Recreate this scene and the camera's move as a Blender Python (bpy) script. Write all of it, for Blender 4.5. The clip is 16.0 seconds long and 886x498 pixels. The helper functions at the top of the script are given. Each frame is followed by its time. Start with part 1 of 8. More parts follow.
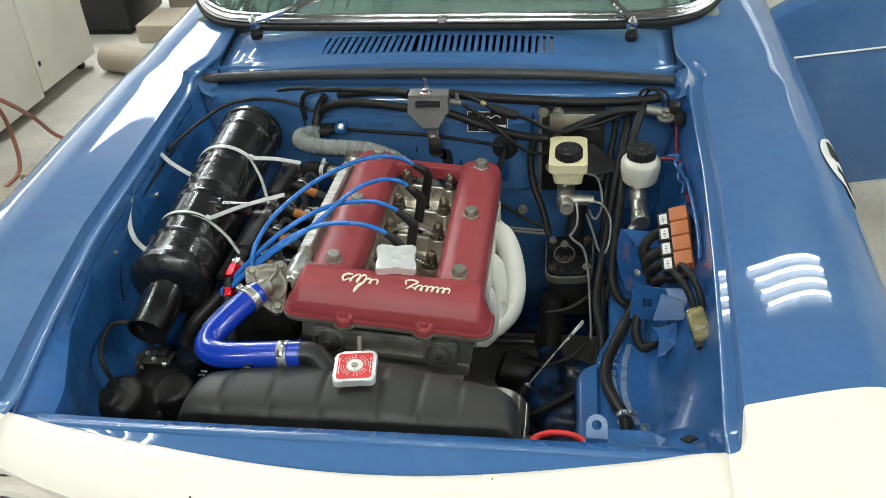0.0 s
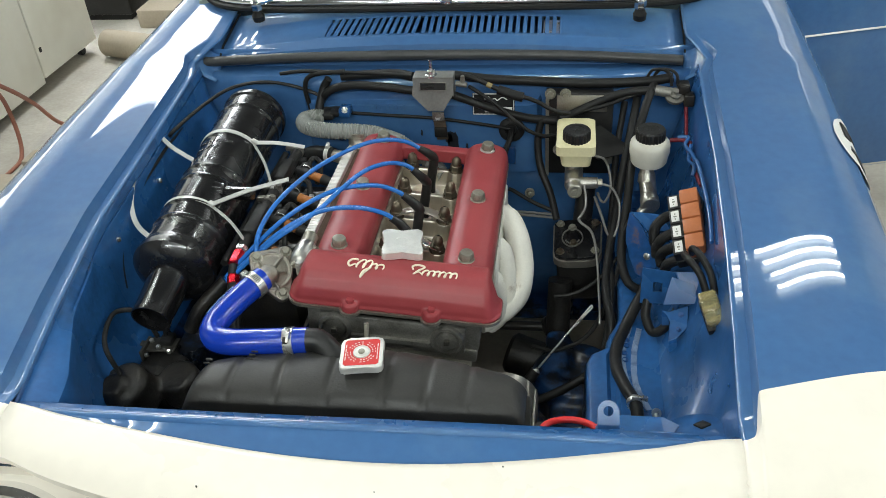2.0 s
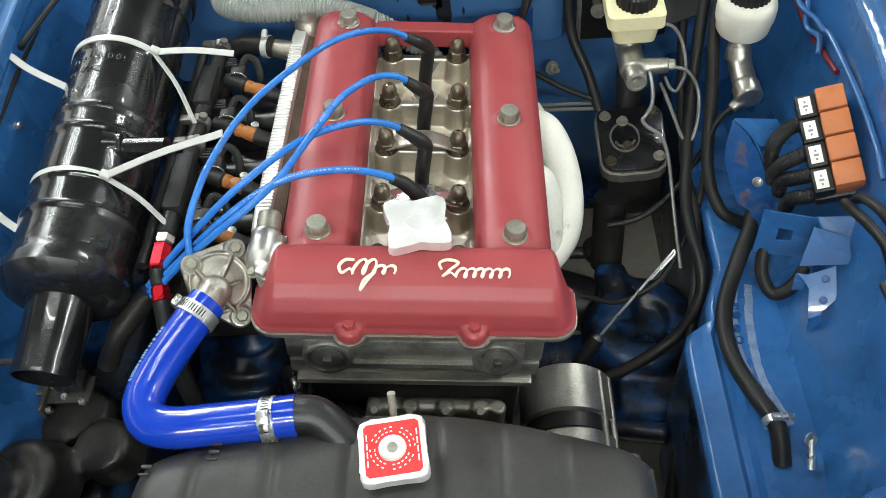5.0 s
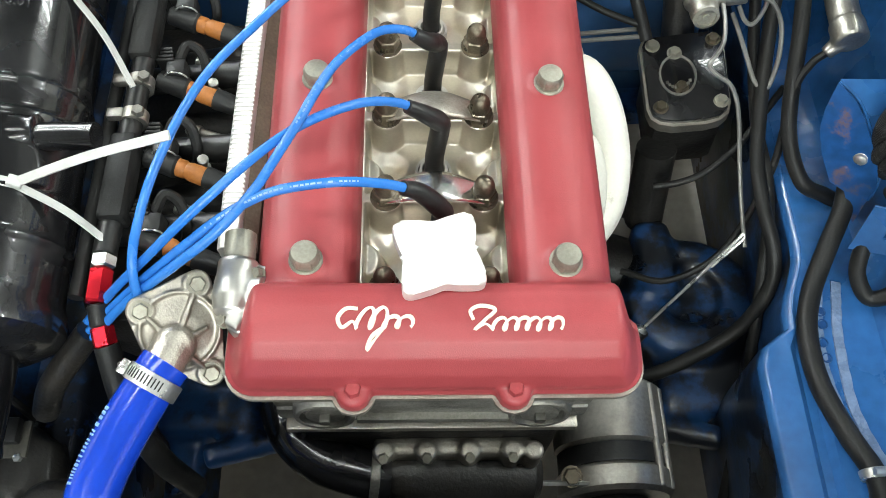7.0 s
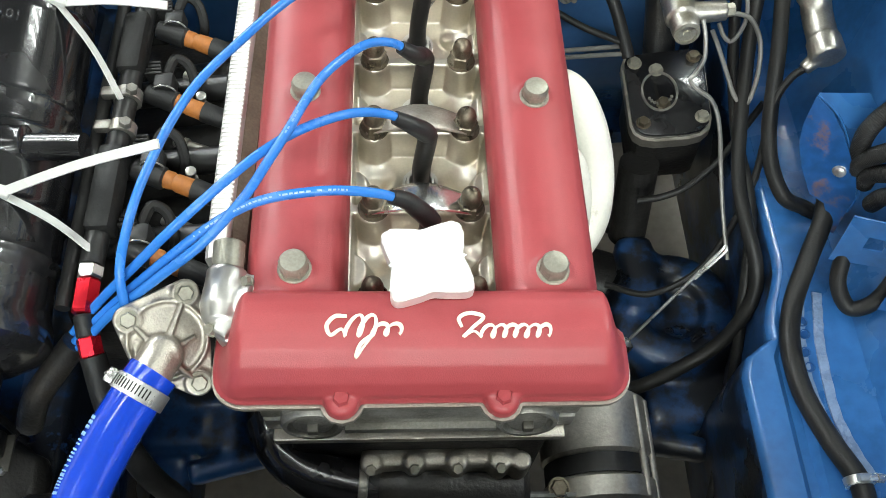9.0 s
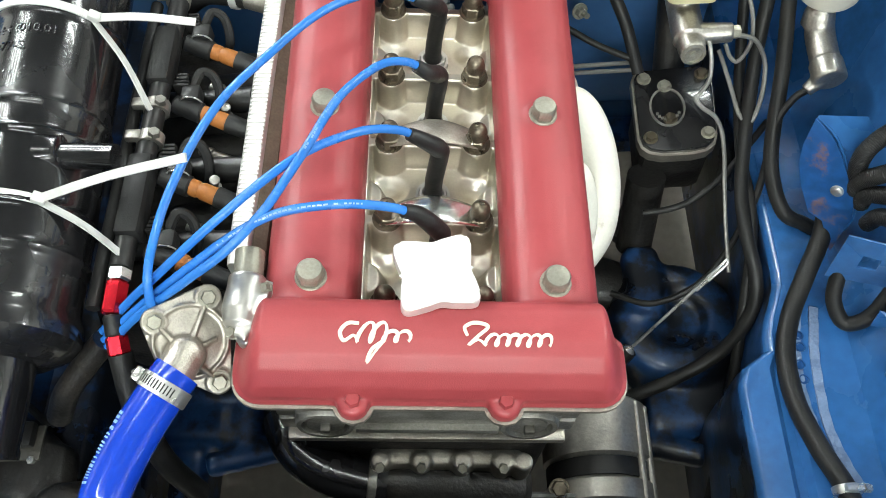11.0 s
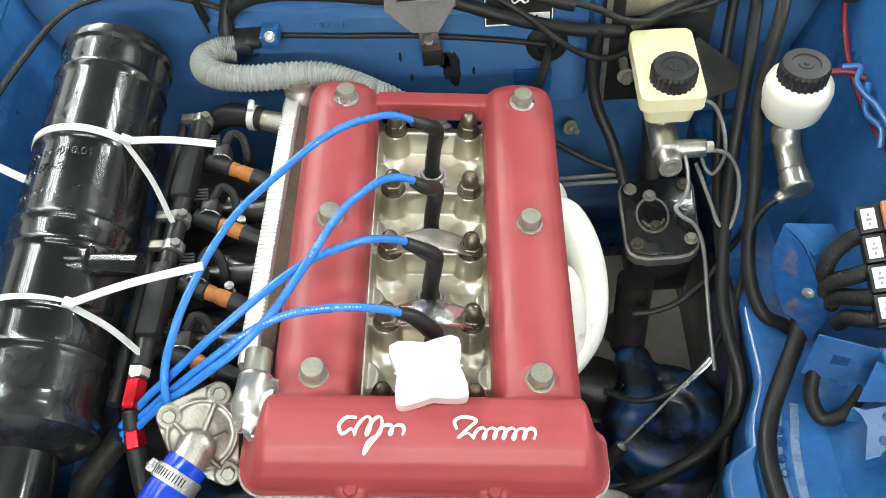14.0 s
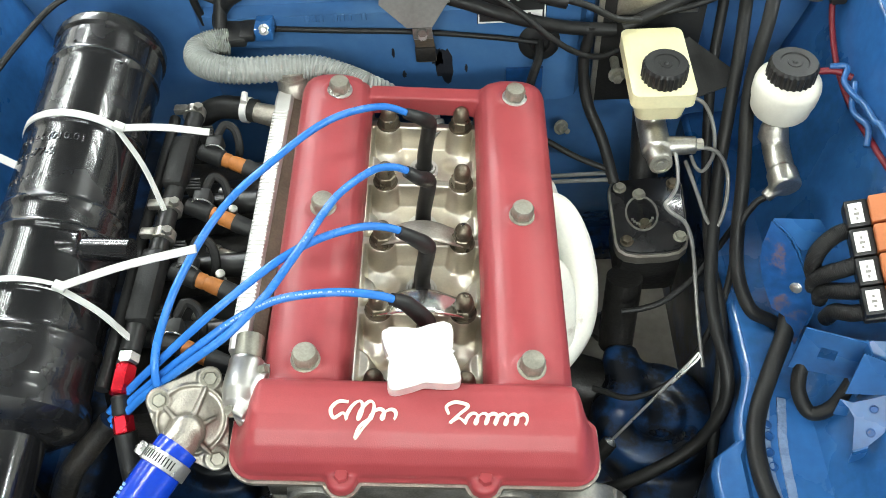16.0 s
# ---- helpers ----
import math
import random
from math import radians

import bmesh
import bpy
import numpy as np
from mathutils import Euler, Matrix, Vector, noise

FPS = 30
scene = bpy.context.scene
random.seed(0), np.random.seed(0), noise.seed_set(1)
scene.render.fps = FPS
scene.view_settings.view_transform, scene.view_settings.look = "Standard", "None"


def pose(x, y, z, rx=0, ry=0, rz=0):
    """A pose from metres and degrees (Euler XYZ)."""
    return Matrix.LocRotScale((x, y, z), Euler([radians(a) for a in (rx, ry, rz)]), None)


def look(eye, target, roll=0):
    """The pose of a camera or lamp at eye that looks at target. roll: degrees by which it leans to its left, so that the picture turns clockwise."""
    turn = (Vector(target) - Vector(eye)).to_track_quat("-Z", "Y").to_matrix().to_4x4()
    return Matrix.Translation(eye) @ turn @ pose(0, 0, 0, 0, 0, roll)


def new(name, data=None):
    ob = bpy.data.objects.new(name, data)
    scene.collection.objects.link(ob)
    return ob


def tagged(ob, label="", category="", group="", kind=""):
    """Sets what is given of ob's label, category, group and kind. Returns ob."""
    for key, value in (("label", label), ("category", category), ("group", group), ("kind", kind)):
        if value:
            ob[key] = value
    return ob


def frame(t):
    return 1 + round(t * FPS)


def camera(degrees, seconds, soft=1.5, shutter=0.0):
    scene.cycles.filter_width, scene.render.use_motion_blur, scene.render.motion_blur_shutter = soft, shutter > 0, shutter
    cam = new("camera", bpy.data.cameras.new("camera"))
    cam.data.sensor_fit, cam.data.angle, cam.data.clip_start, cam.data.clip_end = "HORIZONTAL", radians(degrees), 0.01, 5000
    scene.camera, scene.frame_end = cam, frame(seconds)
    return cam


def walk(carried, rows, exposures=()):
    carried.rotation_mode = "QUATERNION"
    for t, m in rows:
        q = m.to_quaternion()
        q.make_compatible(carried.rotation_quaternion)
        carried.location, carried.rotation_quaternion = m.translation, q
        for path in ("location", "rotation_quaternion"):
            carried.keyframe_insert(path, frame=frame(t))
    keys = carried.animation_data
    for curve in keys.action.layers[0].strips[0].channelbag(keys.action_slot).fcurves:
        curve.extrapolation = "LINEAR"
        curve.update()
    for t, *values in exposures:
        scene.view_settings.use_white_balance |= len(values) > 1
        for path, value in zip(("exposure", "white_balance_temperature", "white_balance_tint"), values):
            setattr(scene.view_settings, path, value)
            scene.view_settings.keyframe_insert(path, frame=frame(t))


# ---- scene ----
cam = camera(54.9, 16.0, soft=0.5)
PATH = [
    (0, (0.27, -1.111, 1.598), (-0.009, 0.52, 0.476), -3.8),
    (0.5, (0.267, -1.105, 1.594), (-0.013, 0.519, 0.461), -3.8),
    (1, (0.265, -1.104, 1.592), (-0.02, 0.516, 0.454), -3.9),
    (1.5, (0.264, -1.102, 1.588), (-0.024, 0.512, 0.443), -4.0),
    (2, (0.262, -1.095, 1.586), (-0.025, 0.515, 0.435), -4.4),
    (2.5, (0.258, -1.092, 1.583), (-0.028, 0.516, 0.429), -4.4),
    (3, (0.247, -1.076, 1.571), (-0.036, 0.527, 0.41), -4.3),
    (3.5, (0.228, -1.022, 1.558), (-0.051, 0.558, 0.364), -4.5),
    (3.7, (0.223, -0.971, 1.544), (-0.089, 0.586, 0.328), -5.0),
    (5.8, (0.031, -0.405, 1.438), (-0.033, 0.659, -0.254), -8.0),
    (6, (0.046, -0.38, 1.429), (-0.077, 0.653, -0.279), -8.8),
    (6.5, (0.048, -0.332, 1.412), (-0.09, 0.634, -0.334), -8.1),
    (7, (0.034, -0.309, 1.399), (-0.052, 0.631, -0.365), -7.3),
    (7.5, (0.028, -0.311, 1.401), (-0.045, 0.645, -0.354), -6.1),
    (8, (0.025, -0.315, 1.411), (-0.029, 0.728, -0.294), -5.3),
    (8.5, (0.025, -0.321, 1.403), (-0.015, 0.728, -0.299), -4.9),
    (8.7, (0.026, -0.322, 1.397), (-0.01, 0.703, -0.32), -4.7),
    (10.8, (0.037, -0.335, 1.421), (-0.047, 0.6, -0.346), -6.3),
    (11, (0.037, -0.33, 1.437), (-0.044, 0.652, -0.304), -5.8),
    (11.5, (0.051, -0.329, 1.467), (-0.044, 0.781, -0.195), -6.1),
    (12, (0.059, -0.339, 1.48), (-0.048, 0.782, -0.173), -6.2),
    (12.5, (0.06, -0.353, 1.487), (-0.077, 0.803, -0.139), -6.5),
    (13, (0.071, -0.361, 1.5), (-0.088, 0.817, -0.108), -7.2),
    (13.5, (0.066, -0.365, 1.496), (-0.067, 0.815, -0.114), -6.5),
    (14, (0.066, -0.365, 1.493), (-0.055, 0.816, -0.116), -7.0),
    (14.5, (0.065, -0.357, 1.483), (-0.048, 0.806, -0.141), -7.0),
    (15, (0.054, -0.366, 1.481), (-0.042, 0.811, -0.133), -5.0),
    (15.5, (0.061, -0.377, 1.479), (-0.036, 0.815, -0.124), -5.7),
    (16, (0.056, -0.389, 1.479), (-0.025, 0.824, -0.109), -4.7),
]
walk(cam, [(t, look(eye, target, roll)) for t, eye, target, roll in PATH],
     exposures=[(0, -0.65), (3.5, -0.73), (6.0, 0.22), (8.5, 0.22), (12.0, 0.28), (16.0, 0.30)])

# ---- world, lights ----
world = bpy.data.worlds.new("world")
scene.world = world
world.use_nodes = True
wn = world.node_tree.nodes
sky = wn.new("ShaderNodeTexSky")
sky.sky_type, sky.sun_disc = "NISHITA", False
sky.sun_elevation, sky.sun_rotation = radians(40), radians(-60)
wn["Background"].inputs["Strength"].default_value = 0.1
world.node_tree.links.new(sky.outputs[0], wn["Background"].inputs["Color"])


def area(name, m, sx, sy, watts, colour):
    d = bpy.data.lights.new(name, "AREA")
    d.shape, d.size, d.size_y, d.energy, d.color = "RECTANGLE", sx, sy, watts, colour
    ob = new(name, d)
    ob.matrix_world = m
    return ob


CEIL = 3.0
# each fitting: x, y, turn in degrees, number of tubes, half length, spacing, watts a tube
# the y -3.1 pair and the x 2.9 fitting are added, unseen fill
FITTINGS = [(-0.25, -1.7, 0, 2, 0.7, 0.18, 13), (-0.95, -3.1, 0, 2, 0.7, 0.18, 34), (0.85, -3.1, 0, 2, 0.7, 0.18, 50), (-0.25, -0.1, 0, 2, 0.7, 0.18, 4), (2.9, 0.2, 90, 2, 0.7, 0.18, 42),
            (-1.55, 1.55, 90, 2, 0.75, 0.20, 16), (-2.0, 1.35, 90, 2, 0.75, 0.20, 8), (1.62, 1.97, 21, 4, 0.52, 0.075, 6)]
for lx, ly, turn, count, half, gap, watts in FITTINGS:
    for k in range(count):
        area("tube_light", pose(lx, ly, CEIL - 0.115, 0, 0, turn) @ pose(0, (k - (count - 1) / 2) * gap, 0), 2 * half, 0.022, watts, (0.93, 1.0, 0.97))
# roof panels: x, x, y, y, watts; the right one is added fill light
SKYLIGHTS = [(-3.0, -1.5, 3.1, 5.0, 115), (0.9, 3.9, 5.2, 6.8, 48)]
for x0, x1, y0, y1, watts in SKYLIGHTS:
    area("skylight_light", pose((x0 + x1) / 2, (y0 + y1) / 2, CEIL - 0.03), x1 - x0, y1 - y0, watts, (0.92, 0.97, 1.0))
area("window_light", look((-3.57, 3.75, 1.05), (0, 3.75, 1.05)), 2.9, 1.1, 50, (0.92, 0.97, 1.0))

# ---- materials ----
def material(name, colour, rough=0.5, metal=0.0, vary=0.15, scale=30.0, fine=300.0, bump=0.0, coat=0.0, spec=0.5,
             dirt_haze=None, dirt_haze_scale=6.0, dirt_haze_amount=0.35, rough_vary=0.1, trans=0.0, ior=1.45, emit=0.0, per_object=0.0, dirt_haze_lo=0.5, dirt_haze_hi=0.68):
    m = bpy.data.materials.new(name)
    m.use_nodes = True
    nt = m.node_tree
    n, l = nt.nodes, nt.links
    b = n["Principled BSDF"]
    tc = n.new("ShaderNodeTexCoord")
    big, small = n.new("ShaderNodeTexNoise"), n.new("ShaderNodeTexNoise")
    big.inputs["Scale"].default_value, small.inputs["Scale"].default_value = scale, fine
    big.inputs["Detail"].default_value, small.inputs["Detail"].default_value = 6, 3
    l.new(tc.outputs["Object"], big.inputs["Vector"])
    l.new(tc.outputs["Object"], small.inputs["Vector"])
    add = n.new("ShaderNodeMath")
    add.operation = "ADD"
    l.new(big.outputs["Fac"], add.inputs[0])
    l.new(small.outputs["Fac"], add.inputs[1])
    ramp = n.new("ShaderNodeMapRange")
    ramp.inputs["From Min"].default_value, ramp.inputs["From Max"].default_value = 0.65, 1.35
    ramp.inputs["To Min"].default_value, ramp.inputs["To Max"].default_value = 1 - vary, 1 + vary
    l.new(add.outputs[0], ramp.inputs["Value"])
    mul = n.new("ShaderNodeVectorMath")
    mul.operation = "SCALE"
    mul.inputs[0].default_value = colour[:3]
    l.new(ramp.outputs[0], mul.inputs["Scale"])
    out = mul.outputs[0]
    if per_object:
        info, mr = n.new("ShaderNodeObjectInfo"), n.new("ShaderNodeMapRange")
        mr.inputs["To Min"].default_value, mr.inputs["To Max"].default_value = 1 - per_object, 1 + per_object
        l.new(info.outputs["Random"], mr.inputs["Value"])
        mo = n.new("ShaderNodeVectorMath")
        mo.operation = "SCALE"
        l.new(out, mo.inputs[0])
        l.new(mr.outputs[0], mo.inputs["Scale"])
        out = mo.outputs[0]
    if dirt_haze:
        dn, dr, mix = n.new("ShaderNodeTexNoise"), n.new("ShaderNodeMapRange"), n.new("ShaderNodeMix")
        dn.inputs["Scale"].default_value, dn.inputs["Detail"].default_value, dn.inputs["Roughness"].default_value = dirt_haze_scale, 10, 0.65
        l.new(tc.outputs["Object"], dn.inputs["Vector"])
        dr.inputs["From Min"].default_value, dr.inputs["From Max"].default_value = dirt_haze_lo, dirt_haze_hi
        dr.inputs["To Max"].default_value = dirt_haze_amount
        l.new(dn.outputs["Fac"], dr.inputs["Value"])
        mix.data_type = "RGBA"
        mix.inputs["B"].default_value = (*dirt_haze, 1)
        l.new(out, mix.inputs["A"])
        l.new(dr.outputs[0], mix.inputs["Factor"])
        out = mix.outputs["Result"]
    l.new(out, b.inputs["Base Color"])
    rr = n.new("ShaderNodeMapRange")
    rr.inputs["From Min"].default_value, rr.inputs["From Max"].default_value = 0.35, 0.65
    rr.inputs["To Min"].default_value, rr.inputs["To Max"].default_value = max(rough - rough_vary, 0.02), min(rough + rough_vary, 1)
    l.new(big.outputs["Fac"], rr.inputs["Value"])
    l.new(rr.outputs[0], b.inputs["Roughness"])
    b.inputs["Metallic"].default_value, b.inputs["Specular IOR Level"].default_value = metal, spec
    b.inputs["Coat Weight"].default_value, b.inputs["Coat Roughness"].default_value = coat, 0.02
    b.inputs["Transmission Weight"].default_value, b.inputs["IOR"].default_value = trans, ior
    if emit:
        b.inputs["Emission Color"].default_value, b.inputs["Emission Strength"].default_value = (*colour[:3], 1), emit
    if bump:
        bp = n.new("ShaderNodeBump")
        bp.inputs["Strength"].default_value, bp.inputs["Distance"].default_value = min(bump, 1.0), 0.001
        l.new(add.outputs[0], bp.inputs["Height"])
        l.new(bp.outputs[0], b.inputs["Normal"])
    return m


# pale patches here paint hazy reflections into the body colour
M_BLUE = material("blue_paint", (0.046, 0.134, 0.312), 0.5, 0.0, 0.10, 5, 60, 0.0, 0.9, spec=0.2, rough_vary=0.08, dirt_haze=(0.10, 0.20, 0.35), dirt_haze_scale=3.5, dirt_haze_amount=0.5)
M_BAYBLUE = material("bay_blue_paint", (0.022, 0.103, 0.290), 0.30, 0.0, 0.2, 7, 90, 0.12, 0.45, rough_vary=0.10, dirt_haze=(0.010, 0.036, 0.10), dirt_haze_scale=8, dirt_haze_amount=0.6)
# darker copy of the bay blue: depth shade painted in, besides real grime
M_UNDER = material("shaded_grimy_blue_paint", (0.011, 0.046, 0.135), 0.34, 0.0, 0.3, 9, 70, 0.4, 0.2, dirt_haze=(0.006, 0.007, 0.009), dirt_haze_scale=13, dirt_haze_amount=0.97, dirt_haze_lo=0.44, dirt_haze_hi=0.53)
M_CREAM = material("cream_paint", (0.86, 0.80, 0.70), 0.3, 0.0, 0.03, 4, 40, 0.0, 0.5, rough_vary=0.05)
M_RED = material("red_crackle_paint", (0.315, 0.050, 0.056), 0.42, 0.0, 0.10, 14, 900, 0.16, 0.0, spec=0.45, rough_vary=0.06, dirt_haze=(0.23, 0.025, 0.032), dirt_haze_scale=12, dirt_haze_amount=0.45)
M_ALU = material("cast_aluminium", (0.41, 0.38, 0.33), 0.42, 0.85, 0.2, 40, 500, 0.4, 0, dirt_haze=(0.16, 0.135, 0.10), dirt_haze_scale=28, dirt_haze_amount=0.45)
M_ALUDULL = material("dull_cast_aluminium", (0.28, 0.27, 0.245), 0.5, 0.8, 0.25, 30, 400, 0.5, 0, dirt_haze=(0.09, 0.08, 0.06), dirt_haze_scale=18, dirt_haze_amount=0.7)
M_HEAD = material("machined_head", (0.68, 0.635, 0.55), 0.38, 1.0, 0.07, 20, 350, 0.15, 0, rough_vary=0.06, dirt_haze=(0.42, 0.38, 0.31), dirt_haze_scale=14, dirt_haze_amount=0.35)
M_POL = material("polished_aluminium", (0.9, 0.9, 0.88), 0.2, 1.0, 0.05, 40, 300, 0.1, 0, rough_vary=0.08)
M_SATIN = material("satin_silver", (0.72, 0.71, 0.68), 0.5, 0.55, 0.06, 60, 600, 0.2, 0, rough_vary=0.08)
M_CHROME = material("chrome", (0.85, 0.85, 0.85), 0.08, 1.0, 0.04, 20, 200, rough_vary=0.04)
M_BOLT = material("plated_bolt", (0.33, 0.315, 0.26), 0.38, 0.6, 0.2, 60, 400, 0.2, per_object=0.15)
M_BRONZE = material("dark_bronze_nut", (0.16, 0.135, 0.10), 0.36, 0.8, 0.3, 80, 500, 0.3, per_object=0.15)
M_BLACK = material("gloss_black_enamel", (0.009, 0.009, 0.010), 0.24, 0.0, 0.3, 15, 200, 0.2, 0.5, spec=0.45, rough_vary=0.08)
M_SATINBLACK = material("satin_black_paint", (0.013, 0.013, 0.013), 0.40, 0.0, 0.3, 20, 300, 0.25, dirt_haze=(0.04, 0.038, 0.035), dirt_haze_scale=18, dirt_haze_amount=0.4)
M_RADIATOR = material("dull_black_paint", (0.026, 0.025, 0.023), 0.52, 0.0, 0.2, 20, 300, 0.25, dirt_haze=(0.05, 0.047, 0.042), dirt_haze_scale=14, dirt_haze_amount=0.4)
M_RUBBER = material("black_rubber", (0.012, 0.012, 0.012), 0.5, 0.0, 0.25, 40, 400, 0.25, spec=0.35, dirt_haze=(0.035, 0.032, 0.026), dirt_haze_scale=25, dirt_haze_amount=0.3)
M_GREASE = material("grimy_iron", (0.018, 0.017, 0.016), 0.42, 0.2, 0.4, 25, 250, 0.6, dirt_haze=(0.05, 0.04, 0.03), dirt_haze_scale=15, dirt_haze_amount=0.5)
M_SILICONE = material("blue_silicone", (0.006, 0.040, 0.40), 0.16, 0.0, 0.08, 20, 300, 0.05, 0.6, rough_vary=0.05)
M_PRINT = material("pale_print", (0.22, 0.36, 0.62), 0.4, 0.0, 0.1, 60, 500)
M_LEAD = material("blue_silicone_lead", (0.026, 0.160, 0.52), 0.22, 0.0, 0.06, 40, 500, 0.05)
M_CORR = material("grey_pvc", (0.27, 0.28, 0.262), 0.28, 0.0, 0.08, 30, 300, 0.1)
M_TANK = material("cream_plastic", (0.74, 0.68, 0.42), 0.4, 0.0, 0.06, 20, 300, 0.1, dirt_haze=(0.5, 0.42, 0.2), dirt_haze_scale=10, dirt_haze_amount=0.3)
M_WHITEPL = material("white_plastic", (0.64, 0.62, 0.54), 0.4, 0.0, 0.05, 20, 300, 0.05, dirt_haze=(0.55, 0.50, 0.36), dirt_haze_scale=14, dirt_haze_amount=0.3)
M_CAP = material("black_plastic", (0.013, 0.013, 0.013), 0.42, 0.0, 0.2, 50, 500, 0.2)
M_CERAMIC = material("white_ceramic_coat", (0.80, 0.775, 0.69), 0.55, 0.0, 0.06, 20, 300, 0.25, dirt_haze=(0.24, 0.15, 0.075), dirt_haze_scale=16, dirt_haze_amount=0.75, dirt_haze_lo=0.60, dirt_haze_hi=0.72)
M_ORANGE = material("orange_plastic", (0.46, 0.145, 0.05), 0.42, 0.0, 0.08, 20, 300, 0.05)
M_BROWN = material("brown_rubber", (0.34, 0.12, 0.025), 0.5, 0.0, 0.2, 30, 300, 0.2)
M_TIE = material("white_nylon", (0.52, 0.52, 0.50), 0.35, 0.0, 0.04, 20, 300)
M_REDAN = material("red_anodised", (0.62, 0.015, 0.03), 0.22, 0.8, 0.1, 30, 300)
M_REDPAINT = material("red_label", (0.62, 0.03, 0.03), 0.4, 0.0, 0.06, 30, 300)
M_REDWIRE = material("dark_red_wire", (0.16, 0.012, 0.02), 0.45)
M_LINE = material("steel_brake_line", (0.27, 0.265, 0.25), 0.48, 0.7, 0.1, 40, 300)
M_WHITE = material("white_label", (0.80, 0.79, 0.76), 0.5, 0.0, 0.03, 30, 300)
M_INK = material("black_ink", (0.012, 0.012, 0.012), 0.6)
M_SMOKE = material("clear_yellowed_plastic", (0.52, 0.46, 0.22), 0.10, 0.0, 0.05, 20, 300, trans=0.65, ior=1.45)
M_YELLOW = material("yellow_lens", (0.30, 0.235, 0.105), 0.15, 0.0, 0.1, 30, 200, coat=0.5)
M_CREAMTXT = material("cream_enamel", (0.85, 0.78, 0.62), 0.4, 0.0, 0.04, 60, 300)
M_CONC = material("concrete", (0.44, 0.41, 0.355), 0.75, 0.0, 0.14, 3, 60, 0.4, dirt_haze=(0.15, 0.13, 0.105), dirt_haze_scale=1.3, dirt_haze_amount=0.75, dirt_haze_lo=0.40, dirt_haze_hi=0.76)
M_WALL = material("painted_wall", (0.76, 0.75, 0.71), 0.8, 0.0, 0.06, 2, 40, 0.2, dirt_haze=(0.6, 0.57, 0.5), dirt_haze_scale=1.2, dirt_haze_amount=0.4)
M_CEIL = material("grey_ceiling", (0.20, 0.20, 0.20), 0.8, 0.0, 0.1, 2, 40, 0.2, dirt_haze=(0.12, 0.12, 0.115), dirt_haze_scale=1.4, dirt_haze_amount=0.5)
M_CABINET = material("cabinet_cream", (0.74, 0.72, 0.63), 0.45, 0.0, 0.03, 3, 40, 0.1, dirt_haze=(0.5, 0.46, 0.36), dirt_haze_scale=2.5, dirt_haze_amount=0.3)
M_CARD = material("cardboard", (0.34, 0.29, 0.22), 0.8, 0.0, 0.1, 8, 80, 0.2, dirt_haze=(0.3, 0.25, 0.18), dirt_haze_scale=4, dirt_haze_amount=0.4)
M_TUBE = material("tube_glow", (0.93, 1.0, 0.97), 0.4, emit=12.0)
# lightened so the colour carries the ceiling mirrored in the windscreen
M_DASH = material("dash_vinyl_glass_haze", (0.22, 0.27, 0.25), 0.6, 0.0, 0.15, 10, 200, 0.2)
M_GLASS = material("green_tint_glass", (0.62, 0.85, 0.76), 0.02, 0.0, 0.0, trans=1.0, ior=1.5, rough_vary=0.0)
M_ORANGECORD = material("orange_cord", (0.30, 0.12, 0.08), 0.5)
M_DAY = material("daylight", (0.9, 0.96, 1.0), 0.5, emit=11.0)
M_CAPALU = material("bright_cast_cap", (0.90, 0.90, 0.88), 0.36, 0.6, 0.05, 60, 400, 0.3, rough_vary=0.08, dirt_haze=(0.5, 0.5, 0.48), dirt_haze_scale=40, dirt_haze_amount=0.25)
M_CLIP = material("steel_clip", (0.62, 0.62, 0.60), 0.32, 0.9, 0.1, 60, 400, 0.15, rough_vary=0.1)
M_PEEL = material("peeled_black", (0.012, 0.014, 0.02), 0.55, 0.0, 0.3, 60, 300, 0.5)
M_ALT = material("grey_alternator_casting", (0.46, 0.44, 0.40), 0.38, 0.75, 0.2, 30, 300, 0.3, dirt_haze=(0.16, 0.14, 0.11), dirt_haze_scale=14, dirt_haze_amount=0.5)
M_PLATE = material("grimy_plate", (0.09, 0.086, 0.075), 0.5, 0.6, 0.3, 25, 250, 0.4, dirt_haze=(0.05, 0.045, 0.035), dirt_haze_scale=14, dirt_haze_amount=0.7)
M_GUN = material("bare_grey_casting", (0.40, 0.385, 0.35), 0.38, 0.9, 0.2, 40, 400, 0.3, dirt_haze=(0.16, 0.14, 0.11), dirt_haze_scale=26, dirt_haze_amount=0.5)
M_RAWBROWN = material("stained_casting", (0.17, 0.135, 0.10), 0.6, 0.3, 0.3, 40, 350, 0.6, dirt_haze=(0.05, 0.04, 0.03), dirt_haze_scale=25, dirt_haze_amount=0.5)
M_FILL = material("frosted_fill_glow", (0.9, 0.96, 1.0), 0.5, emit=0.15)
M_DAYWALL = material("window_daylight", (0.9, 0.96, 1.0), 0.5, emit=8.0)
M_CONN = material("satin_turned_aluminium", (0.52, 0.51, 0.48), 0.36, 0.95, 0.08, 40, 300, 0.03, rough_vary=0.06)

# ---- building blocks ----
def thing(name, label, category, m=None, group="", kind=""):
    ob = new(name)
    ob.empty_display_size = 0.05
    if m is not None:
        ob.matrix_world = m
    return tagged(ob, label, category, group, kind)


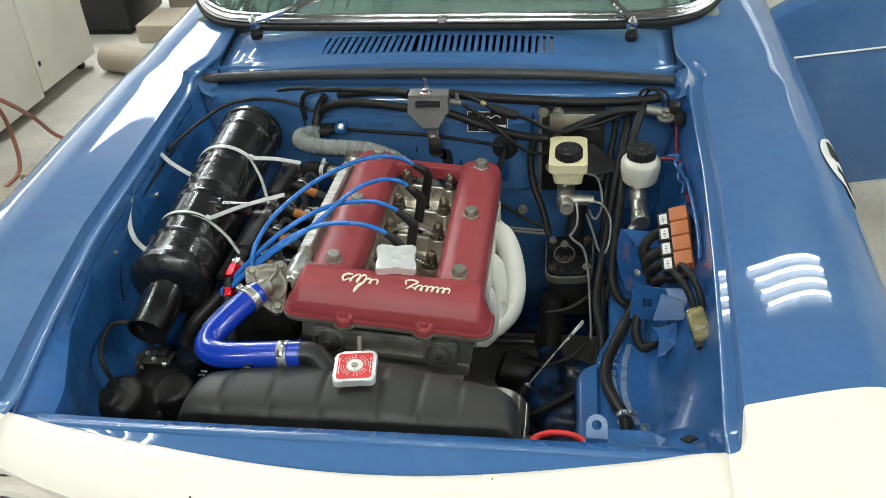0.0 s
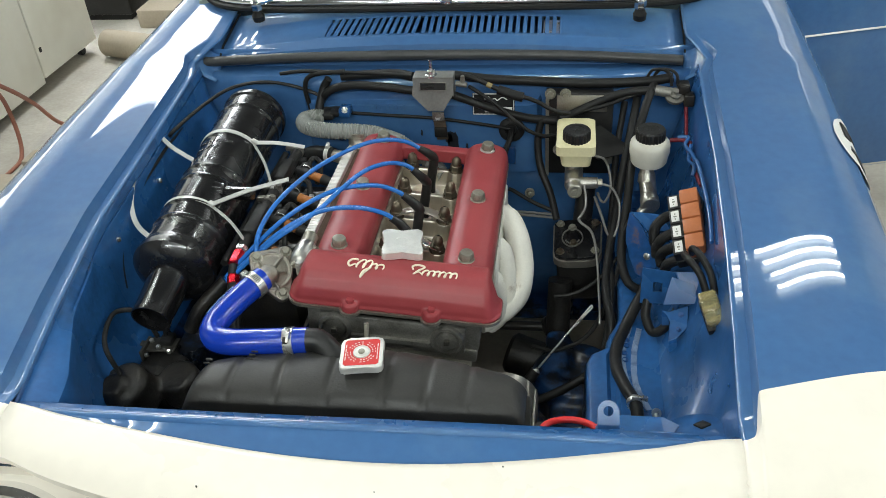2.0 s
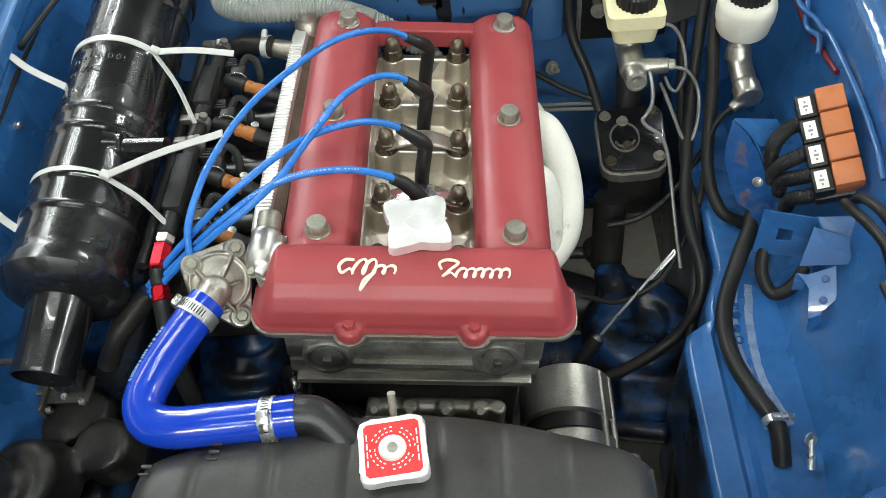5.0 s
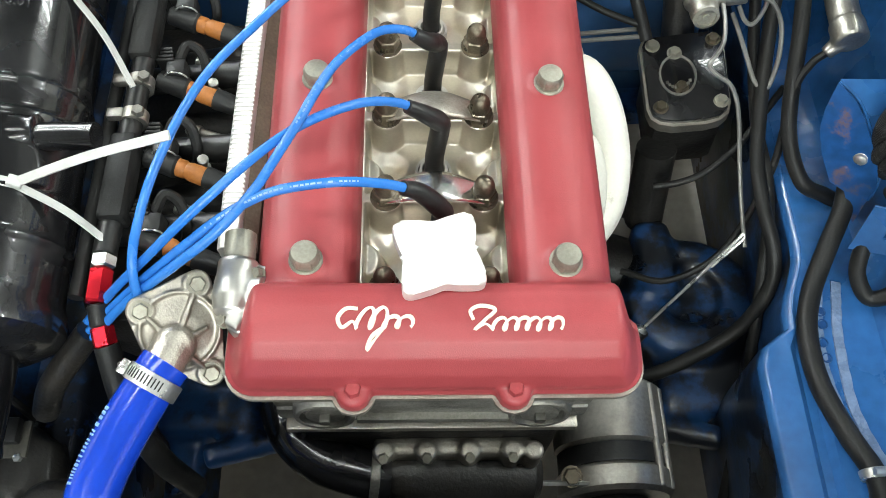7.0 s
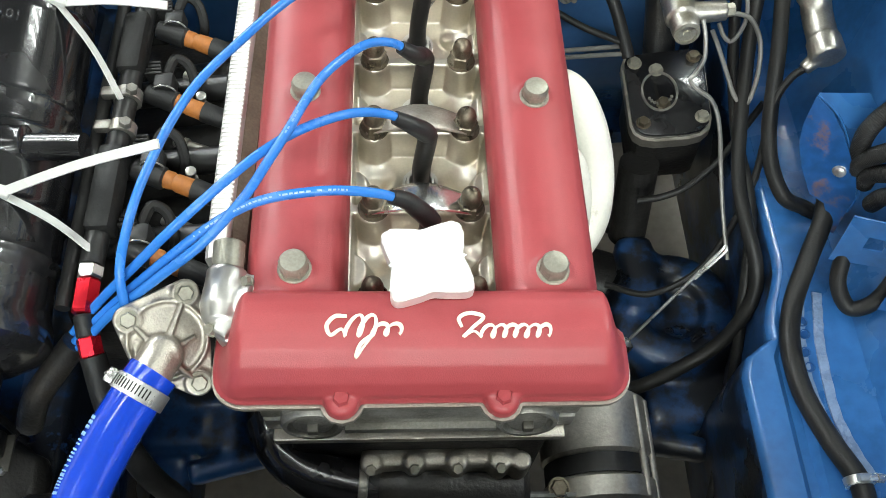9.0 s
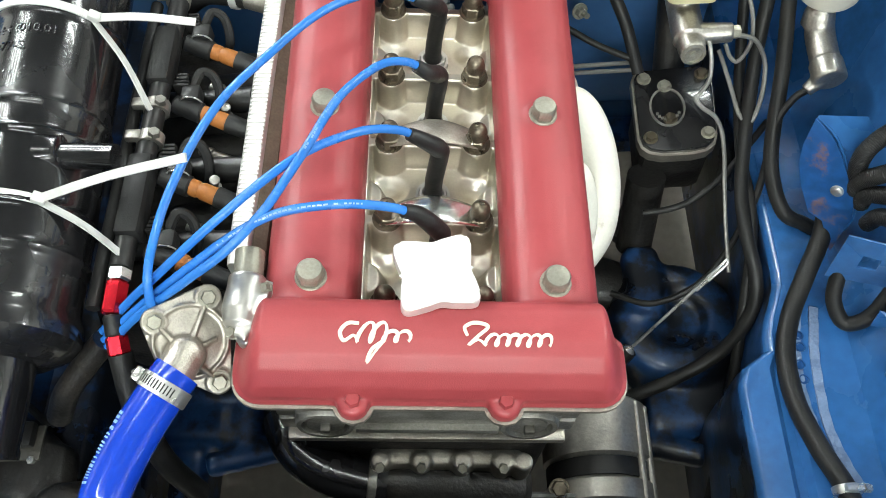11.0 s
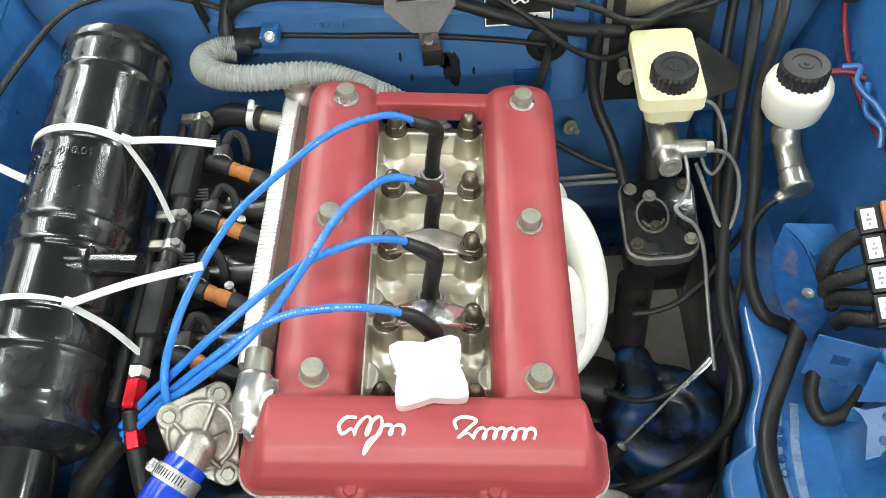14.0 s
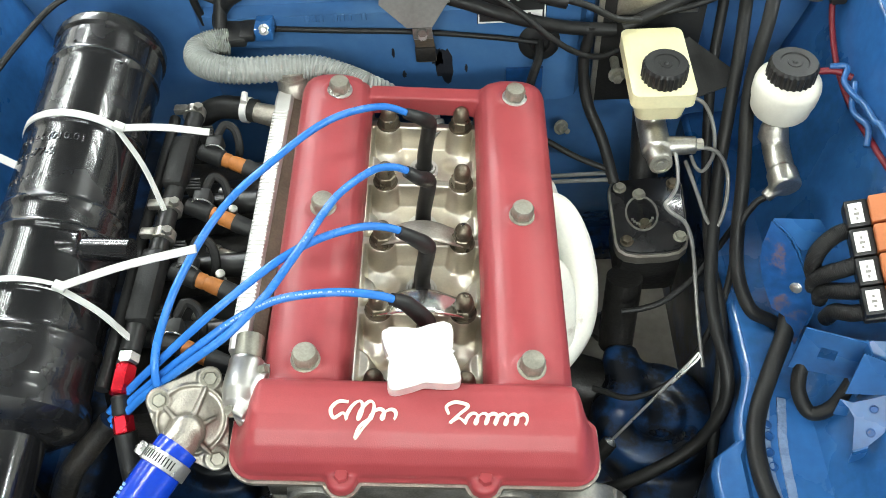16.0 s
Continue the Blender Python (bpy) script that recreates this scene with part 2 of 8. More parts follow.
def part(name, bm, mats, parent=None, label="", angle=38, weld=True):
    me = bpy.data.meshes.new(name)
    if weld:
        bmesh.ops.remove_doubles(bm, verts=bm.verts, dist=1e-6)
    bmesh.ops.recalc_face_normals(bm, faces=bm.faces)
    bm.to_mesh(me)
    bm.free()
    for mt in mats if isinstance(mats, (list, tuple)) else [mats]:
        me.materials.append(mt)
    me.polygons.foreach_set("use_smooth", [True] * len(me.polygons))
    me.set_sharp_from_angle(angle=radians(angle))
    ob = new(name, me)
    if parent is not None:
        ob.parent = parent
    if label:
        ob["label"] = label
    return ob


def solo(name, bm, mats, label, category, group="", kind="", m=None, angle=38):
    """A thing that is one mesh."""
    ob = part(name, bm, mats, None, "", angle)
    if m is not None:
        ob.matrix_world = m
    return tagged(ob, label, category, group, kind)


def V(*a):
    return Vector(a)


def put(bm, verts, m):
    bmesh.ops.transform(bm, matrix=m, verts=verts)


def box(bm, c, s, bevel=0.0, m=None, seg=2, taper=1.0):
    r = bmesh.ops.create_cube(bm, size=1.0)
    vs = r["verts"]
    for v in vs:
        k = taper if v.co.z < 0 else 1.0
        v.co = Vector((v.co.x * s[0] * k, v.co.y * s[1] * k, v.co.z * s[2]))
    if bevel:
        es = list({e for v in vs for e in v.link_edges})
        r = bmesh.ops.bevel(bm, geom=es, offset=bevel, segments=seg, profile=0.5, affect="EDGES")
        vs = list({v for f in r["faces"] for v in f.verts} | {v for v in vs if v.is_valid})
        seen, todo = set(vs), list(vs)
        while todo:
            for e in todo.pop().link_edges:
                for v in e.verts:
                    if v not in seen:
                        seen.add(v)
                        todo.append(v)
        vs = list(seen)
    mm = Matrix.Translation(Vector(c))
    put(bm, vs, (m or Matrix()) @ mm)
    return bm


def frame_to(d, up=(0, 0, 1)):
    return Vector(d).normalized().to_track_quat("Z", "Y").to_matrix().to_4x4()


def lathe(bm, p, d, profile, seg=24, spin=0.0):
    """Profile of (radius, height) turned round the line from p along d."""
    m = Matrix.Translation(Vector(p)) @ frame_to(d) @ Matrix.Rotation(spin, 4, "Z")
    rings = []
    for r, h in profile:
        if r < 1e-6:
            rings.append([bm.verts.new(m @ Vector((0, 0, h)))])
        else:
            rings.append([bm.verts.new(m @ Vector((r * math.cos(2 * math.pi * k / seg), r * math.sin(2 * math.pi * k / seg), h))) for k in range(seg)])
    for a, b in zip(rings, rings[1:]):
        for k in range(seg):
            q = [a[k % len(a)], a[(k + 1) % len(a)], b[(k + 1) % len(b)], b[k % len(b)]]
            q = [v for i, v in enumerate(q) if v not in q[:i]]
            if len(q) > 2:
                bm.faces.new(q)
    for ring, fl in ((rings[0], True), (rings[-1], False)):
        if len(ring) > 2:
            bm.faces.new(ring[::-1] if fl else ring)
    return bm


def cyl(bm, a, b, r0, r1=None, seg=20, bev=0.0):
    a, b = Vector(a), Vector(b)
    h, r1 = (b - a).length, r0 if r1 is None else r1
    prof = [(r0 - bev, 0), (r0, bev), (r1, h - bev), (r1 - bev, h)] if bev else [(r0, 0), (r1, h)]
    return lathe(bm, a, b - a, prof, seg)


def hexa(bm, p, d, r, h, spin=0.0, dome=0.25):
    return lathe(bm, p, d, [(r, 0), (r, h * (1 - dome)), (r * 0.86, h)], 6, spin)


def spline(pts, n=8):
    """Points on a smooth line through pts."""
    p = [Vector(q) for q in pts]
    p = [2 * p[0] - p[1]] + p + [2 * p[-1] - p[-2]]
    out = []
    for i in range(1, len(p) - 2):
        for k in range(n):
            t = k / n
            a, b, c, d = p[i - 1], p[i], p[i + 1], p[i + 2]
            out.append(0.5 * (2 * b + (c - a) * t + (2 * a - 5 * b + 4 * c - d) * t * t + (3 * b - 3 * c + d - a) * t ** 3))
    return out + [p[-2]]


def sweep(bm, line, radius, seg=10, caps=True, flat=None):
    """A tube along a line of points; radius may be a function of 0..1; flat: half width and half height of a strap, with its up."""
    n = len(line)
    tang = [(line[min(i + 1, n - 1)] - line[max(i - 1, 0)]).normalized() for i in range(n)]
    up = Vector((0, 0, 1)) if abs(tang[0].z) < 0.9 else Vector((0, 1, 0))
    side = tang[0].cross(up).normalized()
    rings = []
    for i in range(n):
        side = (side - tang[i] * side.dot(tang[i])).normalized()
        other = tang[i].cross(side)
        r = radius(i / (n - 1)) if callable(radius) else radius
        ring = []
        for k in range(seg):
            a = 2 * math.pi * k / seg
            if flat:
                w, h = flat
                a = 2 * math.pi * (k + 0.5) / seg
                ring.append(bm.verts.new(line[i] + side * w * math.copysign(1, math.cos(a)) + other * h * math.copysign(1, math.sin(a))))
            else:
                ring.append(bm.verts.new(line[i] + side * (r * math.cos(a)) + other * (r * math.sin(a))))
        rings.append(ring)
    for a, b in zip(rings, rings[1:]):
        for k in range(seg):
            bm.faces.new((a[k], a[(k + 1) % seg], b[(k + 1) % seg], b[k]))
    if caps:
        bm.faces.new(rings[0][::-1])
        bm.faces.new(rings[-1])
    return bm


def hose(pts, r, seg=12, n=8):
    return sweep(bmesh.new(), spline(pts, n), r, seg)


def strap(bm, line, w, h, up):
    """A flat strip along a line, its broad side facing up (a vector or one for each point)."""
    n = len(line)
    rings = []
    for i in range(n):
        t = (line[min(i + 1, n - 1)] - line[max(i - 1, 0)]).normalized()
        u = Vector(up[i] if isinstance(up, list) else up)
        u = (u - t * u.dot(t)).normalized()
        s = t.cross(u)
        rings.append([bm.verts.new(line[i] + s * (a * w) + u * (b * h)) for a, b in ((1, 1), (-1, 1), (-1, -1), (1, -1))])
    for a, b in zip(rings, rings[1:]):
        for k in range(4):
            bm.faces.new((a[k], a[(k + 1) % 4], b[(k + 1) % 4], b[k]))
    bm.faces.new(rings[0][::-1])
    bm.faces.new(rings[-1])
    return bm


def slab(bm, poly, z0, z1, m=None, bevel=0.0):
    """A flat outline (x, y) with thickness."""
    lo = [bm.verts.new((x, y, z0)) for x, y in poly]
    hi = [bm.verts.new((x, y, z1)) for x, y in poly]
    n = len(poly)
    top = bm.faces.new(hi)
    bm.faces.new(lo[::-1])
    for k in range(n):
        bm.faces.new((lo[k], lo[(k + 1) % n], hi[(k + 1) % n], hi[k]))
    vs = lo + hi
    if bevel:
        r = bmesh.ops.bevel(bm, geom=list(top.edges), offset=bevel, segments=2, profile=0.5, affect="EDGES")
        vs = list({v for f in bm.faces for v in f.verts if f.is_valid} if m is None else {v for v in vs if v.is_valid} | {v for f in r["faces"] for v in f.verts})
    if m is not None:
        put(bm, vs, m)
    return bm


def sheet(bm, grid, thick=0.0, mat=None):
    """A surface through rows of points; mat(i, j) picks the material slot of a cell."""
    vs = [[bm.verts.new(p) for p in row] for row in grid]
    for i in range(len(vs) - 1):
        for j in range(len(vs[0]) - 1):
            f = bm.faces.new((vs[i][j], vs[i + 1][j], vs[i + 1][j + 1], vs[i][j + 1]))
            if mat:
                f.material_index = mat(i, j)
    return bm


def thicken(ob, t, offset=-1):
    s = ob.modifiers.new("solid", "SOLIDIFY")
    s.thickness, s.offset = t, offset
    return ob


def remesh(ob, voxel, smooth=4):
    r = ob.modifiers.new("blend", "REMESH")
    r.mode, r.voxel_size, r.use_smooth_shade = "VOXEL", voxel, True
    s = ob.modifiers.new("soften", "SMOOTH")
    s.factor, s.iterations = 0.5, smooth
    return ob


def lerp(table, t):
    """Straight lines between (t, value) pairs."""
    return float(np.interp(t, [a for a, _ in table], [b for _, b in table]))

# ---- the garage ----
def slab_box(name, lo, hi, mt, label="", kind="structure", cat=""):
    bm = bmesh.new()
    box(bm, [(a + b) / 2 for a, b in zip(lo, hi)], [b - a for a, b in zip(lo, hi)])
    ob = part(name, bm, mt)
    return tagged(ob, label, cat, "", kind)


slab_box("floor", (-3.8, -4.2, -0.12), (4.2, 7.2, 0), M_CONC, "stained grey concrete garage floor", cat="floor")
slab_box("ceiling", (-3.8, -4.2, CEIL), (4.2, 7.2, CEIL + 0.1), M_CEIL, "dark grey garage ceiling", cat="ceiling")
slab_box("wall_back", (-3.8, 7.0, 0), (4.2, 7.2, CEIL), M_WALL, "white painted wall behind the car", cat="wall")
# unseen wall, made dark so glossy black parts mirror dark
slab_box("wall_front", (-3.8, -4.2, 0), (4.2, -4.0, CEIL), M_CEIL, "dark grey wall, unseen, kept dark for reflections", cat="wall")
slab_box("wall_right", (4.0, -4.0, 0), (4.2, 7.0, CEIL), M_WALL, "white painted wall", cat="wall")
slab_box("wall_left", (-3.8, -4.0, 0), (-3.6, 7.0, CEIL), M_WALL, "white painted wall", cat="wall")
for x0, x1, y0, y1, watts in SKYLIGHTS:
    slab_box("skylight", (x0, y0, CEIL - 0.02), (x1, y1, CEIL - 0.004), M_DAY if x1 < 0 else M_FILL, "bright white skylight panel in the ceiling" if x1 < 0 else "frosted pale panel added to the ceiling as fill light", cat="skylight")


w1 = slab_box("window_1", (-3.599, 2.2, 0.40), (-3.575, 5.3, 1.70), M_WHITE, "wide white-framed window bright with daylight", cat="window")
for k in range(3):
    bm = bmesh.new()
    box(bm, (-3.573, 2.75 + 1.0 * k, 1.05), (0.010, 0.95, 1.15), 0.002)
    part("pane", bm, M_DAYWALL, w1)


def tube_lamp(lx, ly, turn, count, half, gap):
    t = thing("ceiling_light", "white fluorescent ceiling fitting with lit tubes, some added as fill", "ceiling light", pose(lx, ly, CEIL, 0, 0, turn), "ceiling lights")
    bm = bmesh.new()
    box(bm, (0, 0, -0.03), (2 * half + 0.15, 0.32, 0.06), 0.008)
    part("housing", bm, M_WHITE, t)
    for k in range(count):
        oy = (k - (count - 1) / 2) * gap
        bm = bmesh.new()
        cyl(bm, (-half, oy, -0.085), (half, oy, -0.085), 0.013, seg=12)
        part("tube", bm, M_TUBE, t)
    return t


for spec in FITTINGS:
    tube_lamp(*spec[:6])

# ---- the car ----
car = thing("car", "blue two-door car with cream nose, bonnet removed, engine bay open", "car")


def deck(y):
    """Height of the wing tops along the car."""
    if y > -0.40:
        return 0.811 + 0.095 * (y + 0.373)
    return 0.8084 - 0.12 * (-0.40 - y)


def nose_y(x):
    """The front edge of the nose in plan."""
    return -0.525 + 0.36 * min(abs(x), 0.43) ** 2


def side_rise(x):
    """The nose lifts a little to meet the wings."""
    t = max(0.0, min(1.0, (abs(x) - 0.36) / 0.09))
    return 0.0085 * t * t * (3 - 2 * t)


def nose_z(y, f):
    """f: 0 at the paint line, 1 at the nose's edge."""
    return deck(y) - 0.016 * f ** 6


RIM = {1: [(-0.70, 0.458), (-0.373, 0.468), (-0.2, 0.482), (0.0, 0.494), (0.2, 0.502), (0.48, 0.503), (0.527, 0.522), (0.60, 0.485), (1.2, 0.485)],
       -1: [(-0.70, 0.44), (-0.385, 0.452), (-0.2, 0.482), (0.0, 0.506), (0.2, 0.509), (0.48, 0.516), (0.527, 0.53), (0.60, 0.490), (1.2, 0.49)]}
EDGE = {1: [(-0.70, 0.66), (-0.5, 0.70), (-0.3, 0.725), (0.0, 0.737), (0.5, 0.742), (0.8, 0.735), (1.2, 0.72)],
        -1: [(-0.70, 0.66), (-0.5, 0.71), (-0.3, 0.745), (-0.1, 0.762), (0.1, 0.766), (0.3, 0.758), (0.5, 0.742), (0.8, 0.712), (1.2, 0.68)]}
PAINT = {1: [(0.0, -0.386), (0.04, -0.384), (0.062, -0.379), (0.076, -0.368), (0.082, -0.352), (0.088, -0.318), (0.100, -0.3135), (0.40, -0.291), (0.82, -0.2576), (1.0, -0.246), (2.0, -0.20)],
         -1: [(0.0, -0.392), (0.10, -0.390), (0.35, -0.38), (0.75, -0.37), (1.0, -0.36), (2.0, -0.33)]}


CROWN = [(-0.1, 0.0125), (0.11, 0.013), (0.40, 0.0135), (0.63, 0.0095), (0.75, 0.004), (0.86, -0.007), (1.0, -0.032), (1.1, -0.052)]


def crown_z(s):
    """Height across the wing: a ledge at the bay, then a soft crown."""
    if s < 0.11:
        return lerp([(0, -0.002), (0.072, -0.003), (0.096, 0.013)], s)
    return sum(lerp(CROWN, s + 0.015 * k) for k in range(-6, 7)) / 13


def wing_point(side, s, y):
    """s: 0 at the bay's rim, 1 at the shoulder, on to 2 down the flank."""
    rim, edge, z = lerp(RIM[side], y), lerp(EDGE[side], y), deck(y)
    ledge = max(0.0, min(1.0, (y + 0.385) / 0.03)) * max(0.0, min(1.0, (0.585 - y) / 0.06))
    rear = ((y - 0.52) + math.sqrt((y - 0.52) ** 2 + 0.006)) / 2
    if s <= 1:
        x = rim + (edge - rim) * s
        dz = crown_z(s)
        if s < 0.11:
            dz = dz * ledge + (1 - ledge) * (0.008 + 0.005 * s / 0.11)
        z += dz + rear * 0.095 * (1 - s) ** 0.7
    else:
        t = s - 1
        x = edge + lerp([(0, 0), (0.12, 0.020), (0.3, 0.036), (0.6, 0.046), (1.0, 0.04)], t)
        z += lerp([(0, -0.032), (0.12, -0.062), (0.3, -0.13), (0.6, -0.28), (1.0, -0.50)], t)
    return Vector((side * x, y, z))


S_COLS = [0, 0.03, 0.055, 0.065, 0.072, 0.078, 0.084, 0.09, 0.096, 0.11, 0.13, 0.16, 0.22, 0.3, 0.38, 0.46, 0.54, 0.62, 0.70, 0.77, 0.83, 0.88, 0.92, 0.96, 1.0, 1.04, 1.08, 1.12, 1.2, 1.3, 1.45, 1.6, 1.8, 2.0]


def wing(side):
    rows_y = []
    bm = bmesh.new()
    grid = []
    for k in range(-1, 9):
        row = []
        for s in S_COLS:
            yb = lerp(PAINT[side], s)
            p = wing_point(side, s, yb)
            ye = nose_y(p.x)
            q = wing_point(side, s, ye + (yb - ye) * max(k, 0) / 8)
            q.z -= 0.016 * (1 - max(k, 0) / 8) ** 6
            row.append(q + Vector((0, 0.006, -0.02)) if k < 0 else q)
        grid.append(row)
    for k in range(1, 61):
        grid.append([wing_point(side, s, lerp(PAINT[side], s) + (1.02 - lerp(PAINT[side], s)) * (k / 60)) for s in S_COLS])
    sheet(bm, grid, mat=lambda i, j: 1 if i < 9 else 0)
    ob = part("front_wing", bm, [M_BLUE, M_CREAM], car, "blue front wing with a cream painted front end", angle=50)
    thicken(ob, 0.0015)
    return ob


wing(1)
wing(-1)

# nose: blue slam panel up to the cream edge, cream beyond
def white_y(x):
    """Where the cream paint begins."""
    return -0.4394 + x * (-0.0174 + x * (0.4028 + x * (0.2263 + x * (-0.6964 - x * 0.6135))))


XS = [-0.452 + (0.468 + 0.452) * k / 40 for k in range(41)]


def ramp01(t):
    t = max(0.0, min(1.0, t))
    return t * t * (3 - 2 * t)


def lip_y(x):
    return -0.384 + 0.003 * math.sin(5 * x)


bm = bmesh.new()
grid = []
for k in range(13):
    row = []
    for x in XS:
        span = lip_y(x) - white_y(x)
        f = k / 12
        dip = 0.008 * min(1.0, span / 0.05) * max(0.0, f - 0.10)
        y = lip_y(x) - span * f
        row.append(Vector((x, y, deck(-0.40) - 0.005 + (deck(white_y(x)) - deck(-0.40) + 0.005) * f ** 1.5 - dip + side_rise(x) * f)))
    grid.append(row)
grid.append([Vector((x, white_y(x) - 0.0006, deck(white_y(x)) - 0.0010 + side_rise(x))) for x in XS])
sheet(bm, grid)
slam = part("slam_panel", bm, M_BLUE, car, "blue front lip of the engine bay")
thicken(slam, 0.0015)
bm = bmesh.new()
sheet(bm, [[Vector((x, lip_y(x) + 0.002, deck(-0.385) - 0.006 - 0.012 * k)) for x in XS] for k in range(5)] )
sheet(bm, [[Vector((x, lip_y(x) + 0.002 + 0.012 * k, deck(-0.385) - 0.006)) for x in XS] for k in range(2)])
thicken(part("front_lip_flange", bm, M_BAYBLUE, car), 0.0012)
bm = bmesh.new()
sweep(bm, [Vector((x, lip_y(x) - 0.002, deck(-0.385) - 0.0085 + 0.0016 * math.sin(23 * x) * math.exp(-8 * (x + 0.45)))) for x in [-0.45 + 0.915 * k / 80 for k in range(81)]], 0.0062, 12)
part("rolled_bead", bm, M_BLUE, slam, "rounded glossy edge of the front lip")
for k in range(15):
    x = -0.42 + k * 0.061
    bm = bmesh.new()
    lathe(bm, (x, lip_y(x) + 0.008, deck(-0.385) - 0.006), (0, 0, 1), [(0.0020, 0), (0.0016, 0.0008), (0, 0.0011)], 8)
    part("spot_weld", bm, M_BLUE, slam)
bm = bmesh.new()
grid = []
for k in range(11):
    row = []
    for x in XS:
        y = white_y(x) + (nose_y(x) - white_y(x)) * k / 10
        row.append(Vector((x, y, nose_z(y, k / 10) + side_rise(x))))
    grid.append(row)
grid.append([p + Vector((0, 0.006, -0.02)) for p in grid[-1]])
grid.append([p + Vector((0, 0.04, -0.012)) for p in grid[-1]])
sheet(bm, grid)
thicken(part("nose_panel", bm, M_CREAM, car, "cream painted nose panel"), 0.0015)

# cowl with a slotted air intake
CX = [-0.49, -0.46, -0.262, *[-0.262 + 0.502 * k / 33 for k in range(1, 33)], 0.24, 0.45, 0.485]


def cowl_z(y, x=0.0):
    base = lerp([(0.568, 0.892), (0.572, 0.914), (0.60, 0.928), (0.66, 0.940), (0.72, 0.951), (0.80, 0.962)], y)
    return base - 0.10 * x * x


CY = [0.568, 0.570, 0.574, 0.582, 0.594, 0.604, 0.668, 0.685, 0.70, 0.72]
bm = bmesh.new()
vs = [[bm.verts.new((x, y, cowl_z(y, x))) for x in CX] for y in CY]
for i in range(len(CY) - 1):
    for j in range(len(CX) - 1):
        if CY[i] == 0.604 and -0.263 < CX[j] < 0.239:
            continue
        bm.faces.new((vs[i][j], vs[i + 1][j], vs[i + 1][j + 1], vs[i][j + 1]))
cowl = thicken(part("cowl", bm, M_BLUE, car, "blue scuttle panel with a slotted air intake"), 0.0015)
for k in range(34):
    x = -0.262 + 0.502 * (k / 33) + 0.0
    lean = -0.010 * (1 - k / 33) if k < 14 else 0.0
    bm = bmesh.new()
    line = [Vector((x + lean * (1 - q / 4), 0.603 + 0.066 * q / 4, cowl_z(0.603 + 0.066 * q / 4, x) - 0.003)) for q in range(5)]
    strap(bm, line, 0.0040, 0.0025, (0.25, 0, 1))
    part("slat", bm, M_BLUE, cowl)
# black sheet paints the shade below the slats
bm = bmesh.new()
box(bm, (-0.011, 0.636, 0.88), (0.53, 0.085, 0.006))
part("intake_shade", bm, M_INK, cowl)
for side, cx in ((1, 0.487), (-1, -0.492)):
    bm = bmesh.new()
    strap(bm, [Vector((cx, y, cowl_z(y, 0.49) - 0.001)) for y in (0.575, 0.60, 0.65, 0.70, 0.73)], 0.0016, 0.004, (0, 0, 1))
    part("panel_gap", bm, M_INK, cowl)
for side in (1, -1):
    bm = bmesh.new()
    rows_c = []
    for k in range(13):
        y = 0.515 + 0.215 * k / 12
        inner_x = 0.484 if side > 0 else 0.489
        outer = lerp(RIM[side], y) + 0.03
        zi, zo = cowl_z(max(y, 0.573), inner_x) - 0.0015, wing_point(side, 0.13, y).z - 0.003
        rows_c.append([Vector((side * (inner_x + (outer - inner_x) * q / 6), y, zi + (zo - zi) * (q / 6) ** 2 - (0.030 * (1 - q / 6) if y < 0.56 else 0.0))) for q in range(7)])
    sheet(bm, rows_c)
    thicken(part("cowl_corner", bm, M_BLUE, car, "blue corner panel beside the scuttle"), 0.0015)
bm = bmesh.new()
line = spline([(-0.523, 0.560, 0.885), (-0.3, 0.562, 0.893), (0.0, 0.563, 0.896), (0.25, 0.562, 0.893), (0.482, 0.560, 0.882)], 8)
sweep(bm, line, 0.0105, 10)
sweep(bm, [p + Vector((0, 0.012, -0.006)) for p in line], 0.006, 8)
# the seal's grey sheen is put into its rubber colour
part("bonnet_seal", bm, material("rubber_with_sheen", (0.045, 0.046, 0.047), 0.42, 0.0, 0.2, 30, 300, 0.2, dirt_haze=(0.09, 0.09, 0.088), dirt_haze_scale=12, dirt_haze_amount=0.5), car, "black rubber bonnet seal")

# bulkhead, in the lighter body blue to stand in for more light
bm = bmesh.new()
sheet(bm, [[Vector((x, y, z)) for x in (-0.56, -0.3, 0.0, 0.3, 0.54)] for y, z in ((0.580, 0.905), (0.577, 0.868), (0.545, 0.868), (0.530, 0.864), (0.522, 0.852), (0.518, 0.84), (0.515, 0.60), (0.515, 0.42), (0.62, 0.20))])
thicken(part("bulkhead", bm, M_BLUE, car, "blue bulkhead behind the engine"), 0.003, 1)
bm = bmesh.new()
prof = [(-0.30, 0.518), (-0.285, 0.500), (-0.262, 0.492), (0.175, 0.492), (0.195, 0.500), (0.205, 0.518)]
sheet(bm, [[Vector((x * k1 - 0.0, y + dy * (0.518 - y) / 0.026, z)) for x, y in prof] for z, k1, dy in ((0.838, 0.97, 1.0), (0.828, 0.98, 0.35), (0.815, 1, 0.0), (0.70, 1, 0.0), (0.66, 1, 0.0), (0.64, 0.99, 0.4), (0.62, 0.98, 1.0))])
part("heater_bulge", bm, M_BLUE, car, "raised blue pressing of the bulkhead")

